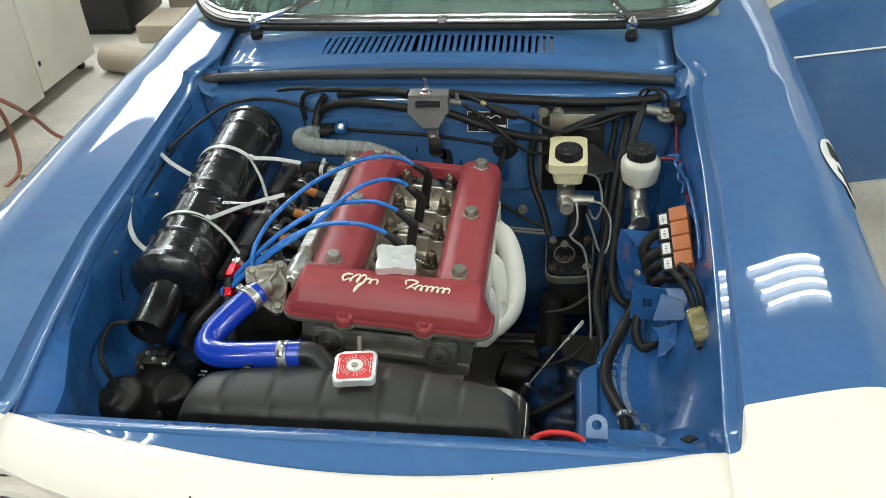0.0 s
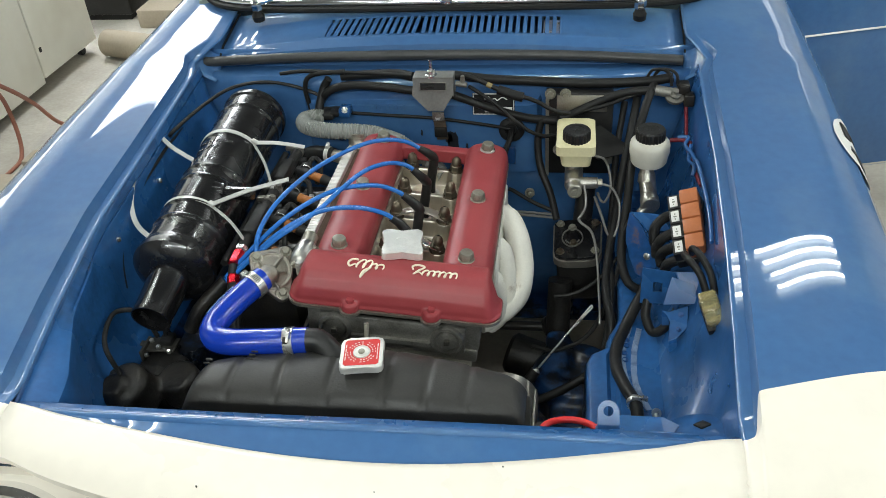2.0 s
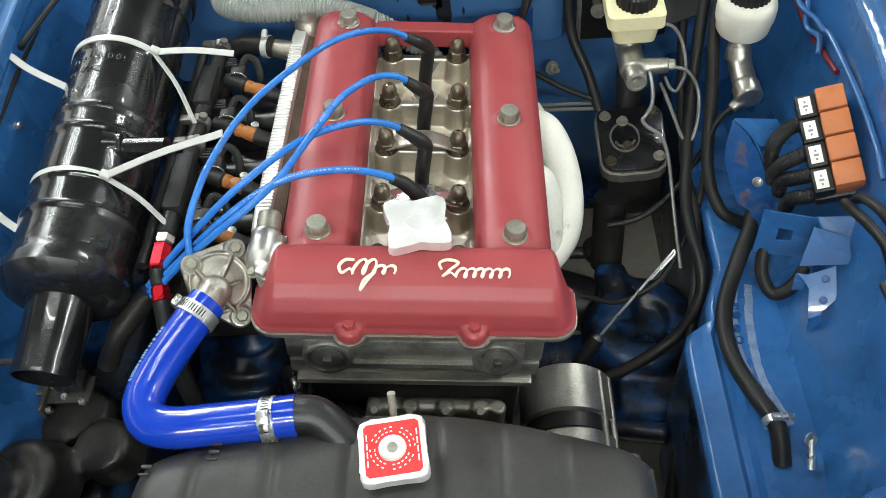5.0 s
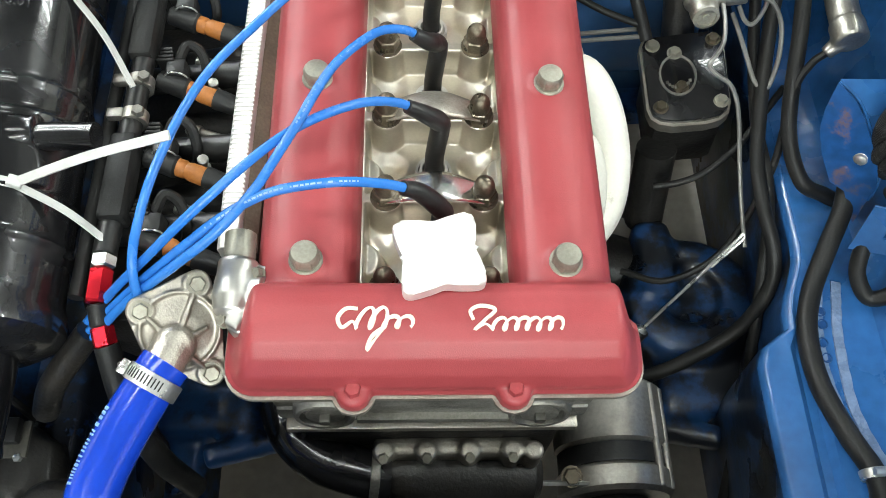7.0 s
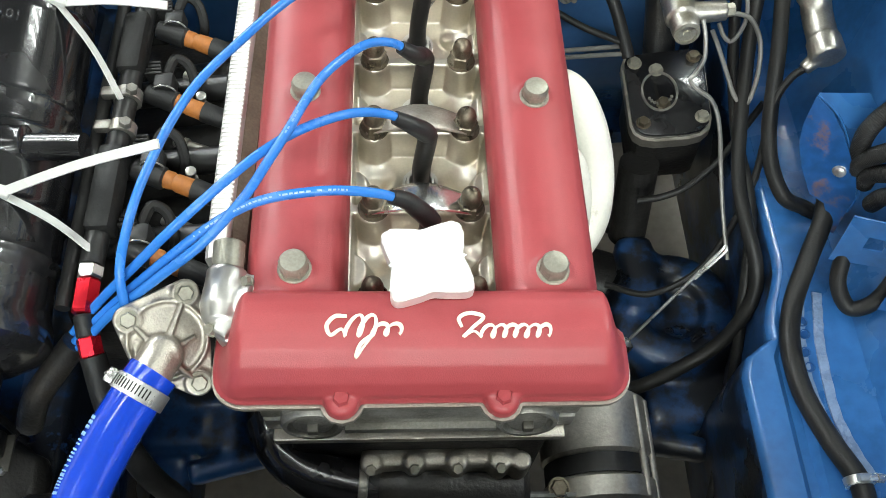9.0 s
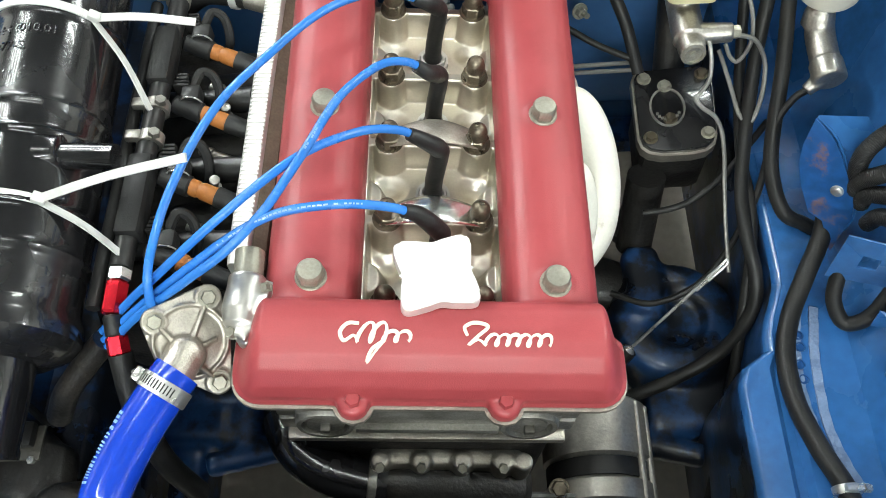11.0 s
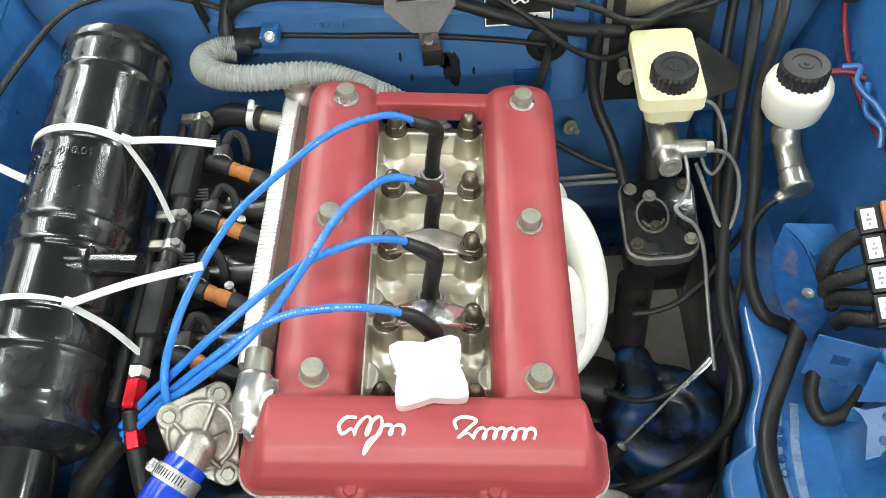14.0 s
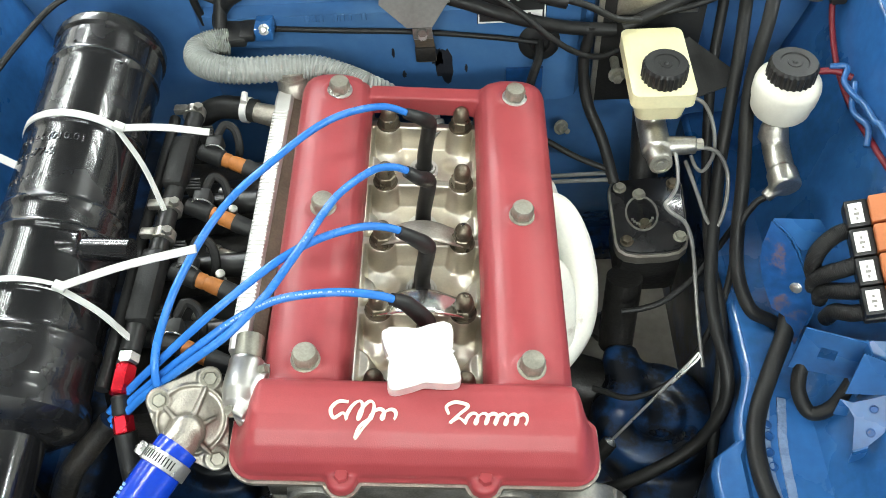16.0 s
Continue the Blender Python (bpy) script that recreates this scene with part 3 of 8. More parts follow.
for k, (px, pz, w, h) in enumerate(((0.020, 0.728, 0.024, 0.056), (0.010, 0.742, 0.016, 0.03), (-0.047, 0.752, 0.004, 0.016), (-0.035, 0.715, 0.005, 0.012), (0.048, 0.722, 0.004, 0.014))):
    bm = bmesh.new()
    rnd = random.Random(k + 3)
    slab(bm, [(w / 2 * math.cos(a) * (1 + 0.35 * rnd.uniform(-1, 1)), h / 2 * math.sin(a) * (1 + 0.25 * rnd.uniform(-1, 1))) for a in [q * math.pi / 9 for q in range(18)]], 0, 0.0006, Matrix(((1, 0, 0, px), (0, 0, -1, 0.4918), (0, 1, 0, pz), (0, 0, 0, 1))))
    part("peeled_paint", bm, M_PEEL, car, "dark bare patch where the blue paint has peeled")

# inner wings and rails
SHELF = [(-0.40, 0.408), (-0.348, 0.414), (-0.315, 0.419), (-0.256, 0.444), (-0.192, 0.470), (-0.094, 0.487), (-0.041, 0.505), (0.0, 0.52)]


def inner(side):
    bm = bmesh.new()
    grid = []
    for k in range(49):
        y = -0.384 + (0.515 + 0.384) * k / 48
        r, z = lerp(RIM[side], min(y, 0.48)), deck(y)
        f = max(0.0, 1 - abs(y + 0.42) / 0.24)
        e = min(r, lerp(SHELF, y)) if side < 0 else r
        cols = [(r + 0.004, z - 0.003), (r + 0.002, z - 0.012)]
        if side < 0:
            cols += [((r + e) / 2, z - 0.019), (e + 0.004, z - 0.026), (e + 0.001, z - 0.0275), (e, z - 0.031)]
        e2 = 0.372 if side < 0 else 0.362 - 0.024 * ramp01((0.10 - y) / 0.08) - 0.034 * ramp01((0.012 - y) / 0.03)
        deep = 0.007 * ramp01((0.06 - y) / 0.06)
        groove = [] if side < 0 else [(max(0.353, e2 + 0.012), 0.601), (max(0.347, e2 + 0.009), 0.600 - deep), (max(0.337, e2 + 0.006), 0.600 - deep), (max(0.331, e2 + 0.003), 0.599)]
        cols += [(min(e, r - 0.004 - 0.01 * f), z - 0.06), (min(e, r - 0.018 - 0.04 * f), z - 0.12), (min(e, 0.452 - 0.05 * f), 0.66), (0.430 - 0.05 * f, 0.62),
                 (0.418 - 0.04 * f, 0.603), (0.405 - 0.03 * f, 0.601), *groove, (e2 + 0.0026, 0.5992), (e2 + 0.0006, 0.5982), (e2 - 0.0018, 0.5958), (e2 - 0.0036, 0.5920), (e2 - 0.0045, 0.585), (e2 - 0.005, 0.57), (e2 - 0.006, 0.46), (e2, 0.30)]
        grid.append([Vector((side * x, y, zz)) for x, zz in cols])
    # the lower columns take the copy with shade in its colour
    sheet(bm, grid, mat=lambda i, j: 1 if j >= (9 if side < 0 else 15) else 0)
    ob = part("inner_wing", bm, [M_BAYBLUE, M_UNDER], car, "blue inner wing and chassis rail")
    thicken(ob, 0.002)
    return ob


inner(1)
inner(-1)
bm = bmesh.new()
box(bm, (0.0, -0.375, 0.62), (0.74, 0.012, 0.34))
part("front_panel", bm, M_UNDER, car, "dirty blue inner front panel, shade put into its colour")
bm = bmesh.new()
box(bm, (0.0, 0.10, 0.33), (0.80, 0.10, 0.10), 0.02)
part("crossmember", bm, M_UNDER, car, "grimy blue front crossmember, shade put into its colour")
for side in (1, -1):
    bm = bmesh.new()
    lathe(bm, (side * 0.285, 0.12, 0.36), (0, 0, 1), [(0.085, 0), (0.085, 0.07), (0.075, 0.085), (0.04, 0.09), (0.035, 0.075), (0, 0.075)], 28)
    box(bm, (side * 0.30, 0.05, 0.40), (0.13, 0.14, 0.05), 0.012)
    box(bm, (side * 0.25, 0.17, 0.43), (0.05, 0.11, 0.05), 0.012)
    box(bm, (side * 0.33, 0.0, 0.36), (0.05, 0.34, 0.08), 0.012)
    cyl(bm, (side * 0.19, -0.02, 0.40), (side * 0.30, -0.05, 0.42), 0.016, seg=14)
    remesh(part("spring_tower", bm, M_UNDER, car, "grimy blue spring platform, shade put into its colour"), 0.006, 6)
# unseen valance, floor pan and sills, added to keep light from under the bay
bm = bmesh.new()
box(bm, (0.0, -0.452, 0.46), (1.36, 0.012, 0.60))
part("front_valance", bm, M_CREAM, car, "cream front valance, unseen, added to keep light out")
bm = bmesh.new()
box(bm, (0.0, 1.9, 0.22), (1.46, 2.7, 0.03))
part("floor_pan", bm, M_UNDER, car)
for side in (1, -1):
    bm = bmesh.new()
    box(bm, (side * 0.72, 1.9, 0.30), (0.05, 2.7, 0.18))
    part("sill", bm, M_BLUE, car)
# windscreen, chrome surround, dash
SC = spline([(-0.66, 1.00, 1.08), (-0.63, 0.86, 1.005), (-0.56, 0.745, 0.966), (-0.44, 0.695, 0.960), (-0.2, 0.678, 0.962), (0.0, 0.676, 0.963), (0.2, 0.677, 0.962), (0.43, 0.692, 0.960), (0.55, 0.742, 0.966), (0.62, 0.855, 1.005), (0.65, 1.00, 1.08)], 8)
bm = bmesh.new()
sweep(bm, [p + Vector((0, 0.006, 0.004)) for p in SC], 0.0085, 10)
sweep(bm, [p + Vector((0, 0.022, 0.010)) for p in SC], 0.0075, 10)
ws = part("windscreen_trim", bm, M_CHROME, car, "bright chrome windscreen trim")
bm = bmesh.new()
box(bm, (-0.005, 0.681, 0.967), (0.024, 0.020, 0.022), 0.004)
part("trim_clip", bm, M_CHROME, ws)
bm = bmesh.new()
sweep(bm, [p + Vector((0, -0.006, -0.006)) for p in SC], 0.007, 8)
part("windscreen_rubber", bm, M_RUBBER, car)
bm = bmesh.new()
n = len(SC)
sheet(bm, [[p + Vector((0, 0.02 + 0.55 * q, 0.008 + 0.36 * q)) * 1.0 - Vector((0.10 * q * p.x, max(0, p.y - 0.676) * q, max(0, p.z - 0.962) * q)) for p in SC] for q in (0, 0.33, 0.66, 1.0)])
glass = thicken(part("windscreen", bm, M_GLASS, car, "green tinted windscreen glass"), 0.004, 1)
glass.visible_shadow = False
bm = bmesh.new()
box(bm, (-0.005, 0.98, 0.93), (1.2, 0.46, 0.06), 0.02)
dash = part("dashboard", bm, M_DASH, car, "dark vinyl dashboard top")
bm = bmesh.new()
for r in (0.058, 0.045, 0.028):
    lathe(bm, (0.128, 0.80, 0.962), (0, -0.1, 1), [(r, 0), (r, 0.004), (r - 0.006, 0.004), (r - 0.006, 0)], 24)
for k in range(18):
    a = k * math.pi / 9
    strap(bm, [Vector((0.128 + q * math.cos(a), 0.80 + q * math.sin(a), 0.964)) for q in (0.02, 0.056)], 0.002, 0.001, (0, 0, 1))
part("dash_vent", bm, M_INK, dash)
bm = bmesh.new()
box(bm, (-0.005, 1.25, 1.02), (1.25, 0.05, 0.6))
part("cabin_back", bm, M_DASH, car, "dark cabin interior")


def wiper(x, y, z, tips):
    w = part("wiper", lathe(bmesh.new(), (x, y, z - 0.025), (0, -0.15, 1), [(0.013, 0), (0.014, 0.012), (0.011, 0.016), (0.009, 0.028)], 16), M_RUBBER, car, "chrome wiper arm on a black rubber spindle base")
    bm = bmesh.new()
    hexa(bm, (x, y - 0.003, z), (0, -0.15, 1), 0.012, 0.018)
    lathe(bm, (x, y - 0.005, z + 0.016), (0, -0.15, 1), [(0.007, 0), (0.007, 0.006), (0.003, 0.012), (0, 0.013)], 10)
    part("spindle_nut", bm, M_CHROME, w)
    bm = bmesh.new()
    line = spline([(x, y, z + 0.012), tips[0], tips[1]], 6)
    strap(bm, line, 0.0055, 0.003, (0, -0.3, 1))
    part("arm", bm, M_CHROME, w)
    bm = bmesh.new()
    strap(bm, spline([tips[2], tips[1], tips[3]], 6), 0.004, 0.006, (0, -0.4, 1))
    part("blade", bm, M_CHROME, w)


wiper(-0.425, 0.668, 0.962, [(-0.28, 0.73, 1.005), (-0.10, 0.77, 1.04), (-0.30, 0.80, 1.055), (0.08, 0.735, 1.01)])
wiper(0.398, 0.645, 0.962, [(0.36, 0.70, 1.0), (0.27, 0.79, 1.04), (0.12, 0.83, 1.07), (0.36, 0.78, 1.04)])

# open door
DOOR = pose(0.775, 1.025, 0, 0, 0, 15)
OUT = [(0.0, 0.36), (0.06, 0.335), (0.5, 0.33), (1.0, 0.335), (1.02, 0.40), (1.02, 0.90), (0.40, 0.915), (0.16, 0.90), (0.05, 0.868), (-0.02, 0.835), (-0.025, 0.60)]
bm = bmesh.new()
slab(bm, OUT, 0.0, 0.07, Matrix(((1, 0, 0, 0), (0, 0, -1, 0.07), (0, 1, 0, 0), (0, 0, 0, 1))))
bmesh.ops.recalc_face_normals(bm, faces=bm.faces)
bmesh.ops.bevel(bm, geom=list(bm.edges), offset=0.008, segments=2, profile=0.5, affect="EDGES")
door = part("door", bm, M_BLUE, car, "blue door standing open")
door.matrix_world = DOOR
# white strip paints the highlight along the door's swage
bm = bmesh.new()
strap(bm, [Vector((0.06, -0.002, 0.738)), Vector((0.5, -0.003, 0.744)), Vector((1.0, -0.002, 0.75))], 0.0022, 0.003, (0, -1, 0.6))
part("swage_highlight", bm, M_WHITE, door)
bm = bmesh.new()
strap(bm, [Vector((0.03, 0.002, 0.342)), Vector((1.0, 0.002, 0.338))], 0.003, 0.004, (0, -1, 0))
part("sill_trim", bm, M_CHROME, door)
# small fixings in the inner wing
for x, y, z in ((-0.507, 0.02, 0.790), (-0.505, 0.20, 0.80), (0.497, -0.02, 0.775), (0.496, -0.22, 0.75)):
    bm = bmesh.new()
    d = (-math.copysign(1, x), -0.1, 0.25)
    lathe(bm, (x, y, z), d, [(0.0085, 0), (0.0085, 0.002), (0.005, 0.003), (0.0045, 0.010), (0.003, 0.011)], 14)
    part("wing_bolt", bm, M_CLIP, car)

# ---- the engine ----
ENG = pose(0, 0.0035, 0.8035, 0, 5.7, 0)
engine = thing("engine", "twin-cam four-cylinder engine with a red crackle cam cover, in the bay", "engine", ENG)
COVER = [(-0.0935, -0.062), (-0.0935, -0.047), (-0.0895, -0.033), (-0.0805, -0.0195), (-0.070, -0.010), (-0.056, -0.0035), (-0.041, -0.0015), (-0.031, -0.0022), (-0.0235, -0.005), (-0.0185, -0.012), (-0.0165, -0.030), (-0.0165, -0.062)]


def ramp(t):
    t = max(0.0, min(1.0, t))
    return t * t * (3 - 2 * t)


def cover_z(y):
    return lerp([(p, q) for p, q in COVER[1:8]], y)


bm = bmesh.new()
for side in (-1, 1):
    half = [(0.042, -0.062), (0.0418, -0.046), (0.0400, -0.034), (0.0365, -0.0255), (0.031, -0.0195), (0.0235, -0.0155), (0.015, -0.0130), (0.006, -0.0120)]
    ring = [(-x, z) for x, z in half] + [(x, z) for x, z in reversed(half)]
    rows = []
    for y, k, h in ((-0.035, 1.0, 1.0), (0.36, 1.02, 1.0), (0.385, 1.02, 1.0), (0.396, 0.97, 0.93), (0.403, 0.88, 0.8), (0.406, 0.76, 0.6)):
        rows.append([bm.verts.new((side * 0.1055 + x * k, y, -0.062 + (z + 0.062) * h)) for x, z in ring])
    for a, b in zip(rows, rows[1:]):
        for i in range(len(a)):
            bm.faces.new((a[i], a[(i + 1) % len(a)], b[(i + 1) % len(a)], b[i]))
    bm.faces.new(rows[0])
    bm.faces.new(rows[-1])
    for by in (0.0, 0.1835, 0.3635):
        lathe(bm, (side * 0.1045, by, -0.05), (0, 0, 1), [(0.021, 0), (0.019, 0.034), (0.015, 0.0395)], 20)
rows = []
for x in (-0.1690, -0.1675, -0.165, -0.162, -0.159, -0.156, -0.153, -0.150, -0.147, -0.144, -0.141, -0.12, -0.06, 0, 0.06, 0.12, 0.141, 0.144, 0.147, 0.150, 0.153, 0.156, 0.159, 0.162, 0.165, 0.1675, 0.1690):
    u = max(0.0, (abs(x) - 0.141) / 0.028)
    hz, back, fr = 1 - 0.85 * ramp(u * 0.96 + 0.02) if u > 0 else 1.0, 0.026 * min(1.0, u / 0.35) ** 2 + 0.022 * u ** 1.5, 0.022 * u ** 3
    row = []
    for k, (y, z) in enumerate(COVER):
        yy = y + fr * (-0.0165 - y) / 0.077 - 0.6 * back * (y + 0.092) / 0.077
        row.append(bm.verts.new((x, yy, -0.062 + (z + 0.062) * hz)))
    rows.append(row)
for a, b in zip(rows, rows[1:]):
    for i in range(len(a)):
        bm.faces.new((a[i], a[(i + 1) % len(a)], b[(i + 1) % len(a)], b[i]))
bm.faces.new(rows[0])
bm.faces.new(rows[-1])
box(bm, (0, 0.386, -0.044), (0.16, 0.022, 0.028))


def corner(x, y, r, a0):
    """A quarter circle about (x, y), starting at the angle a0."""
    return [(x + r * math.cos(math.radians(a0 + 15 * k)), y + r * math.sin(math.radians(a0 + 15 * k))) for k in range(7)]


lip = corner(-0.1440, -0.0695, 0.026, 180) + corner(0.1440, -0.0695, 0.026, 270) + [(0.1700, -0.036), (0.1500, -0.018), (-0.1500, -0.018), (-0.1700, -0.036)]
slab(bm, lip, -0.0620, -0.0565)
for x in (-0.066, 0.062):
    lathe(bm, (x, -0.0945, -0.062), (0, 0, 1), [(0.0145, 0), (0.0135, 0.012), (0.010, 0.0155)], 20)
    box(bm, (x, -0.086, -0.055), (0.028, 0.016, 0.014))
cover = remesh(part("cam_cover", bm, M_RED, engine, "red crackle-painted cam cover"), 0.0021, 5)
bm = bmesh.new()
pl = corner(-0.1440, -0.0708, 0.027, 180) + [(-0.0830, -0.0978), (-0.0805, -0.1030), (-0.0750, -0.1085), (-0.0660, -0.1106), (-0.0570, -0.1085), (-0.0515, -0.1030), (-0.0490, -0.0978), (0.0450, -0.0978), (0.0475, -0.1030), (0.0530, -0.1085), (0.0620, -0.1106), (0.0710, -0.1085), (0.0765, -0.1030), (0.0790, -0.0978)] + corner(0.1440, -0.0708, 0.027, 270) + [(0.171, -0.038), (0.1526, -0.020), (-0.1526, -0.020), (-0.171, -0.038)]
slab(bm, pl, -0.0665, -0.0615)
for side in (-1, 1):
    box(bm, (side * 0.1080, 0.205, -0.064), (0.0835, 0.404, 0.005))
part("gasket_flange", bm, M_ALU, engine, "bright aluminium flange under the cover")


def cover_bolt(x, y):
    bm = bmesh.new()
    rear = y > 0.3
    lathe(bm, (x, y, -0.0115), (0, 0, 1), [(0.0148, 0), (0.0148, 0.0016), (0.0140, 0.0024)] if rear else [(0.0138, 0), (0.0138, 0.0016), (0.0130, 0.0024)], 28)
    b = part("washer", bm, M_CLIP if rear else M_BOLT, engine)
    bm = bmesh.new()
    lathe(bm, (x, y, -0.009), (0, 0, 1), [(0.0108, 0), (0.0114, 0.001), (0.0114, 0.0105), (0.0100, 0.0128), (0.0, 0.0136)], 24)
    hexa(bm, (x, y, -0.009), (0, 0, 1), 0.0122, 0.0118, spin=x * 31 + y * 17)
    b = part("cover_bolt", bm, M_BOLT, engine, "slotted dull plated bolt head")
    return b


for x, y in ((-0.1040, 0.001), (0.1044, -0.001), (0.1051, 0.181), (-0.1035, 0.184), (-0.0995, 0.3637), (0.1063, 0.3622)):
    cover_bolt(x, y)
for x in (-0.066, 0.062):
    bm = bmesh.new()
    hexa(bm, (x, -0.0955, -0.047), (0, 0, 1), 0.0068, 0.006, 0.3)
    part("ear_bolt", bm, M_RED, engine)


def squiggle(pts, r):
    line = [Vector((x, y, cover_z(y) + 0.0016)) for x, y, _ in spline([(a, b, 0) for a, b in pts], 6)]
    n = len(line)
    return sweep(bmesh.new(), line, lambda t: r * (0.70 + 0.5 * abs(math.sin(9 * math.pi * t + 0.6))), 8)


def loops(x0, x1, y0, tall, count, lean=0.35):
    """A chain of slanted loops between x0 and x1."""
    out = []
    for k in range(10 * count + 1):
        a = 2 * math.pi * k / 10
        h = tall * (0.5 - 0.5 * math.cos(a))
        out.append((x0 + (x1 - x0) * k / (10 * count) - 0.30 * (x1 - x0) / count * math.sin(a) + lean * h, y0 + h))
    return out


B1 = [(-0.061, -0.046), (-0.070, -0.046), (-0.076, -0.053), (-0.073, -0.060), (-0.065, -0.056)] + loops(-0.062, -0.042, -0.061, 0.016, 2) + [(-0.046, -0.066), (-0.054, -0.075), (-0.050, -0.066)] + loops(-0.041, -0.021, -0.060, 0.008, 2)
B2 = [(0.027, -0.055), (0.025, -0.048), (0.033, -0.044), (0.044, -0.047), (0.036, -0.055), (0.028, -0.062), (0.036, -0.058)] + loops(0.042, 0.094, -0.062, 0.0085, 6)
part("script_badge", squiggle(B1, 0.0015), M_CREAMTXT, engine, "raised cream script badge")
part("script_badge", squiggle(B2, 0.0014), M_CREAMTXT, engine, "raised cream script badge")

# head: the valley between the cam tubes
NUTS = [(x, y) for y in (0.004, 0.0955, 0.1875, 0.275, 0.370) for x in (-0.0425, 0.046)]
PLUGS = [0.052, 0.142, 0.232, 0.322]


ROWS = (0.004, 0.0955, 0.1875, 0.275, 0.370)


def valley_heights(X, Y):
    """Floor of the valley: pockets between scalloped ribs, bowls behind the ribs, bulges at the sides."""
    def soft(t):
        t = np.clip(t, 0, 1)
        return t * t * (3 - 2 * t)

    low, high = -0.103, -0.0695
    up, bowl = np.zeros_like(X), np.zeros_like(X)
    for ny in ROWS:
        up = np.maximum(up, soft((0.0085 - np.abs(Y - ny)) / 0.003))
        d = np.hypot(X - 0.0025, (Y - ny - 0.004) * 0.95)
        bowl += np.where(Y > ny, 0.030 * soft((0.035 - d) / 0.006), 0)
        for side in (-1, 1):
            up = np.maximum(up, 0.72 * soft((0.021 - np.hypot(X - 0.0018 - side * 0.063, (Y - ny - 0.033) * 0.8)) / 0.009))
    for nx, ny in NUTS:
        d = np.hypot(X - nx, Y - ny)
        up = np.maximum(up, soft((0.0190 - d) / 0.0035))
        bowl += 0.007 * soft((0.018 - np.hypot((X - nx) * 0.8, Y - ny + 0.036)) / 0.014)
    up = np.maximum(up, soft((np.abs(X - 0.0012) - 0.0598) / 0.003))
    z = low - bowl * (1 - up) + (high - low) * up
    for _ in range(3):
        z[1:-1, 1:-1] = (z[1:-1, 1:-1] * 2 + z[2:, 1:-1] + z[:-2, 1:-1] + z[1:-1, 2:] + z[1:-1, :-2]) / 6
    return z


bm = bmesh.new()
gy, gx = np.mgrid[0:421, 0:151]
gx, gy = -0.066 + 0.132 * gx / 150, -0.022 + 0.412 * gy / 420
gz = valley_heights(gx, gy)
sheet(bm, [[Vector((gx[j, i], gy[j, i], gz[j, i])) for i in range(151)] for j in range(421)])
part("head_valley", bm, M_HEAD, engine, "bright machined aluminium valley of the cylinder head", angle=80)
bm = bmesh.new()
box(bm, (0, 0.158, -0.1425), (0.276, 0.486, 0.025), 0.004)
part("cylinder_head", bm, M_ALUDULL, engine, "dull grey cast cylinder head")
for side in (-1, 1):
    bm = bmesh.new()
    box(bm, (side * 0.104, 0.158, -0.099), (0.072, 0.480, 0.064), 0.004)
    part("cam_box", bm, M_ALUDULL, engine)
bm = bmesh.new()
box(bm, (0, -0.0895, -0.106), (0.235, 0.008, 0.056), 0.003)
part("head_front_face", bm, M_ALUDULL, engine)
bm = bmesh.new()
box(bm, (0.0, -0.086, -0.157), (0.262, 0.020, 0.010), 0.003)
part("front_plate", bm, M_ALU, engine, "grimy grey plate under the head")
for x in (-0.092, 0.089):
    bm = bmesh.new()
    lathe(bm, (x, -0.082, -0.105), (0, -1, 0.08), [(0.028, 0), (0.027, 0.015), (0.025, 0.018), (0.0215, 0.018), (0.0205, 0.010), (0.0175, 0.010), (0.0165, 0.016), (0.0, 0.017)], 32)
    part("cam_plug_boss", bm, M_ALUDULL, engine, "dull round cam plug")
bm = bmesh.new()
strap(bm, [Vector((-0.066, -0.0955, -0.116)), Vector((0.063, -0.0955, -0.116))], 0.0045, 0.004, (0, -1, 0))
part("head_rib", bm, M_ALUDULL, engine)
for x in (-0.092, 0.089):
    bm = bmesh.new()
    box(bm, (x, -0.101, -0.1035), (0.009, 0.008, 0.009), 0.0012)
    part("cam_plug", bm, M_PLATE, engine, "square drive of the cam plug")
bm = bmesh.new()
box(bm, (0, 0.16, -0.30), (0.23, 0.46, 0.32), 0.02)
box(bm, (0.0, -0.078, -0.26), (0.24, 0.03, 0.20), 0.01)
part("engine_block", bm, M_GREASE, engine, "grimy dark engine block")


def acorn(x, y):
    bm = bmesh.new()
    hexa(bm, (x, y, -0.069), (0, 0, 1), 0.0122, 0.013, 0.4 + x * 9 + y * 23, 0.1)
    lathe(bm, (x, y, -0.056), (0, 0, 1), [(0.0100, 0), (0.0098, 0.007), (0.0082, 0.0125), (0.0045, 0.0165), (0, 0.0175)], 18)
    lathe(bm, (x, y, -0.0705), (0, 0, 1), [(0.0145, 0), (0.0145, 0.002)], 20)
    part("head_nut", bm, M_BRONZE, engine, "dark domed head nut")


for x, y in NUTS:
    acorn(x, y)
for y in PLUGS:
    bm = bmesh.new()
    for r in (0.0175, 0.0135):
        lathe(bm, (0.0025, y, -0.100), (0, 0, 1), [(r, -0.026), (r, 0.004 + (0.0175 - r)), (r - 0.0025, 0.004 + (0.0175 - r)), (r - 0.0025, -0.026)], 28)
    part("plug_ring", bm, M_SATIN, engine)
LIFT = [(0.1875, M_ALU), (0.0955, M_POL)]
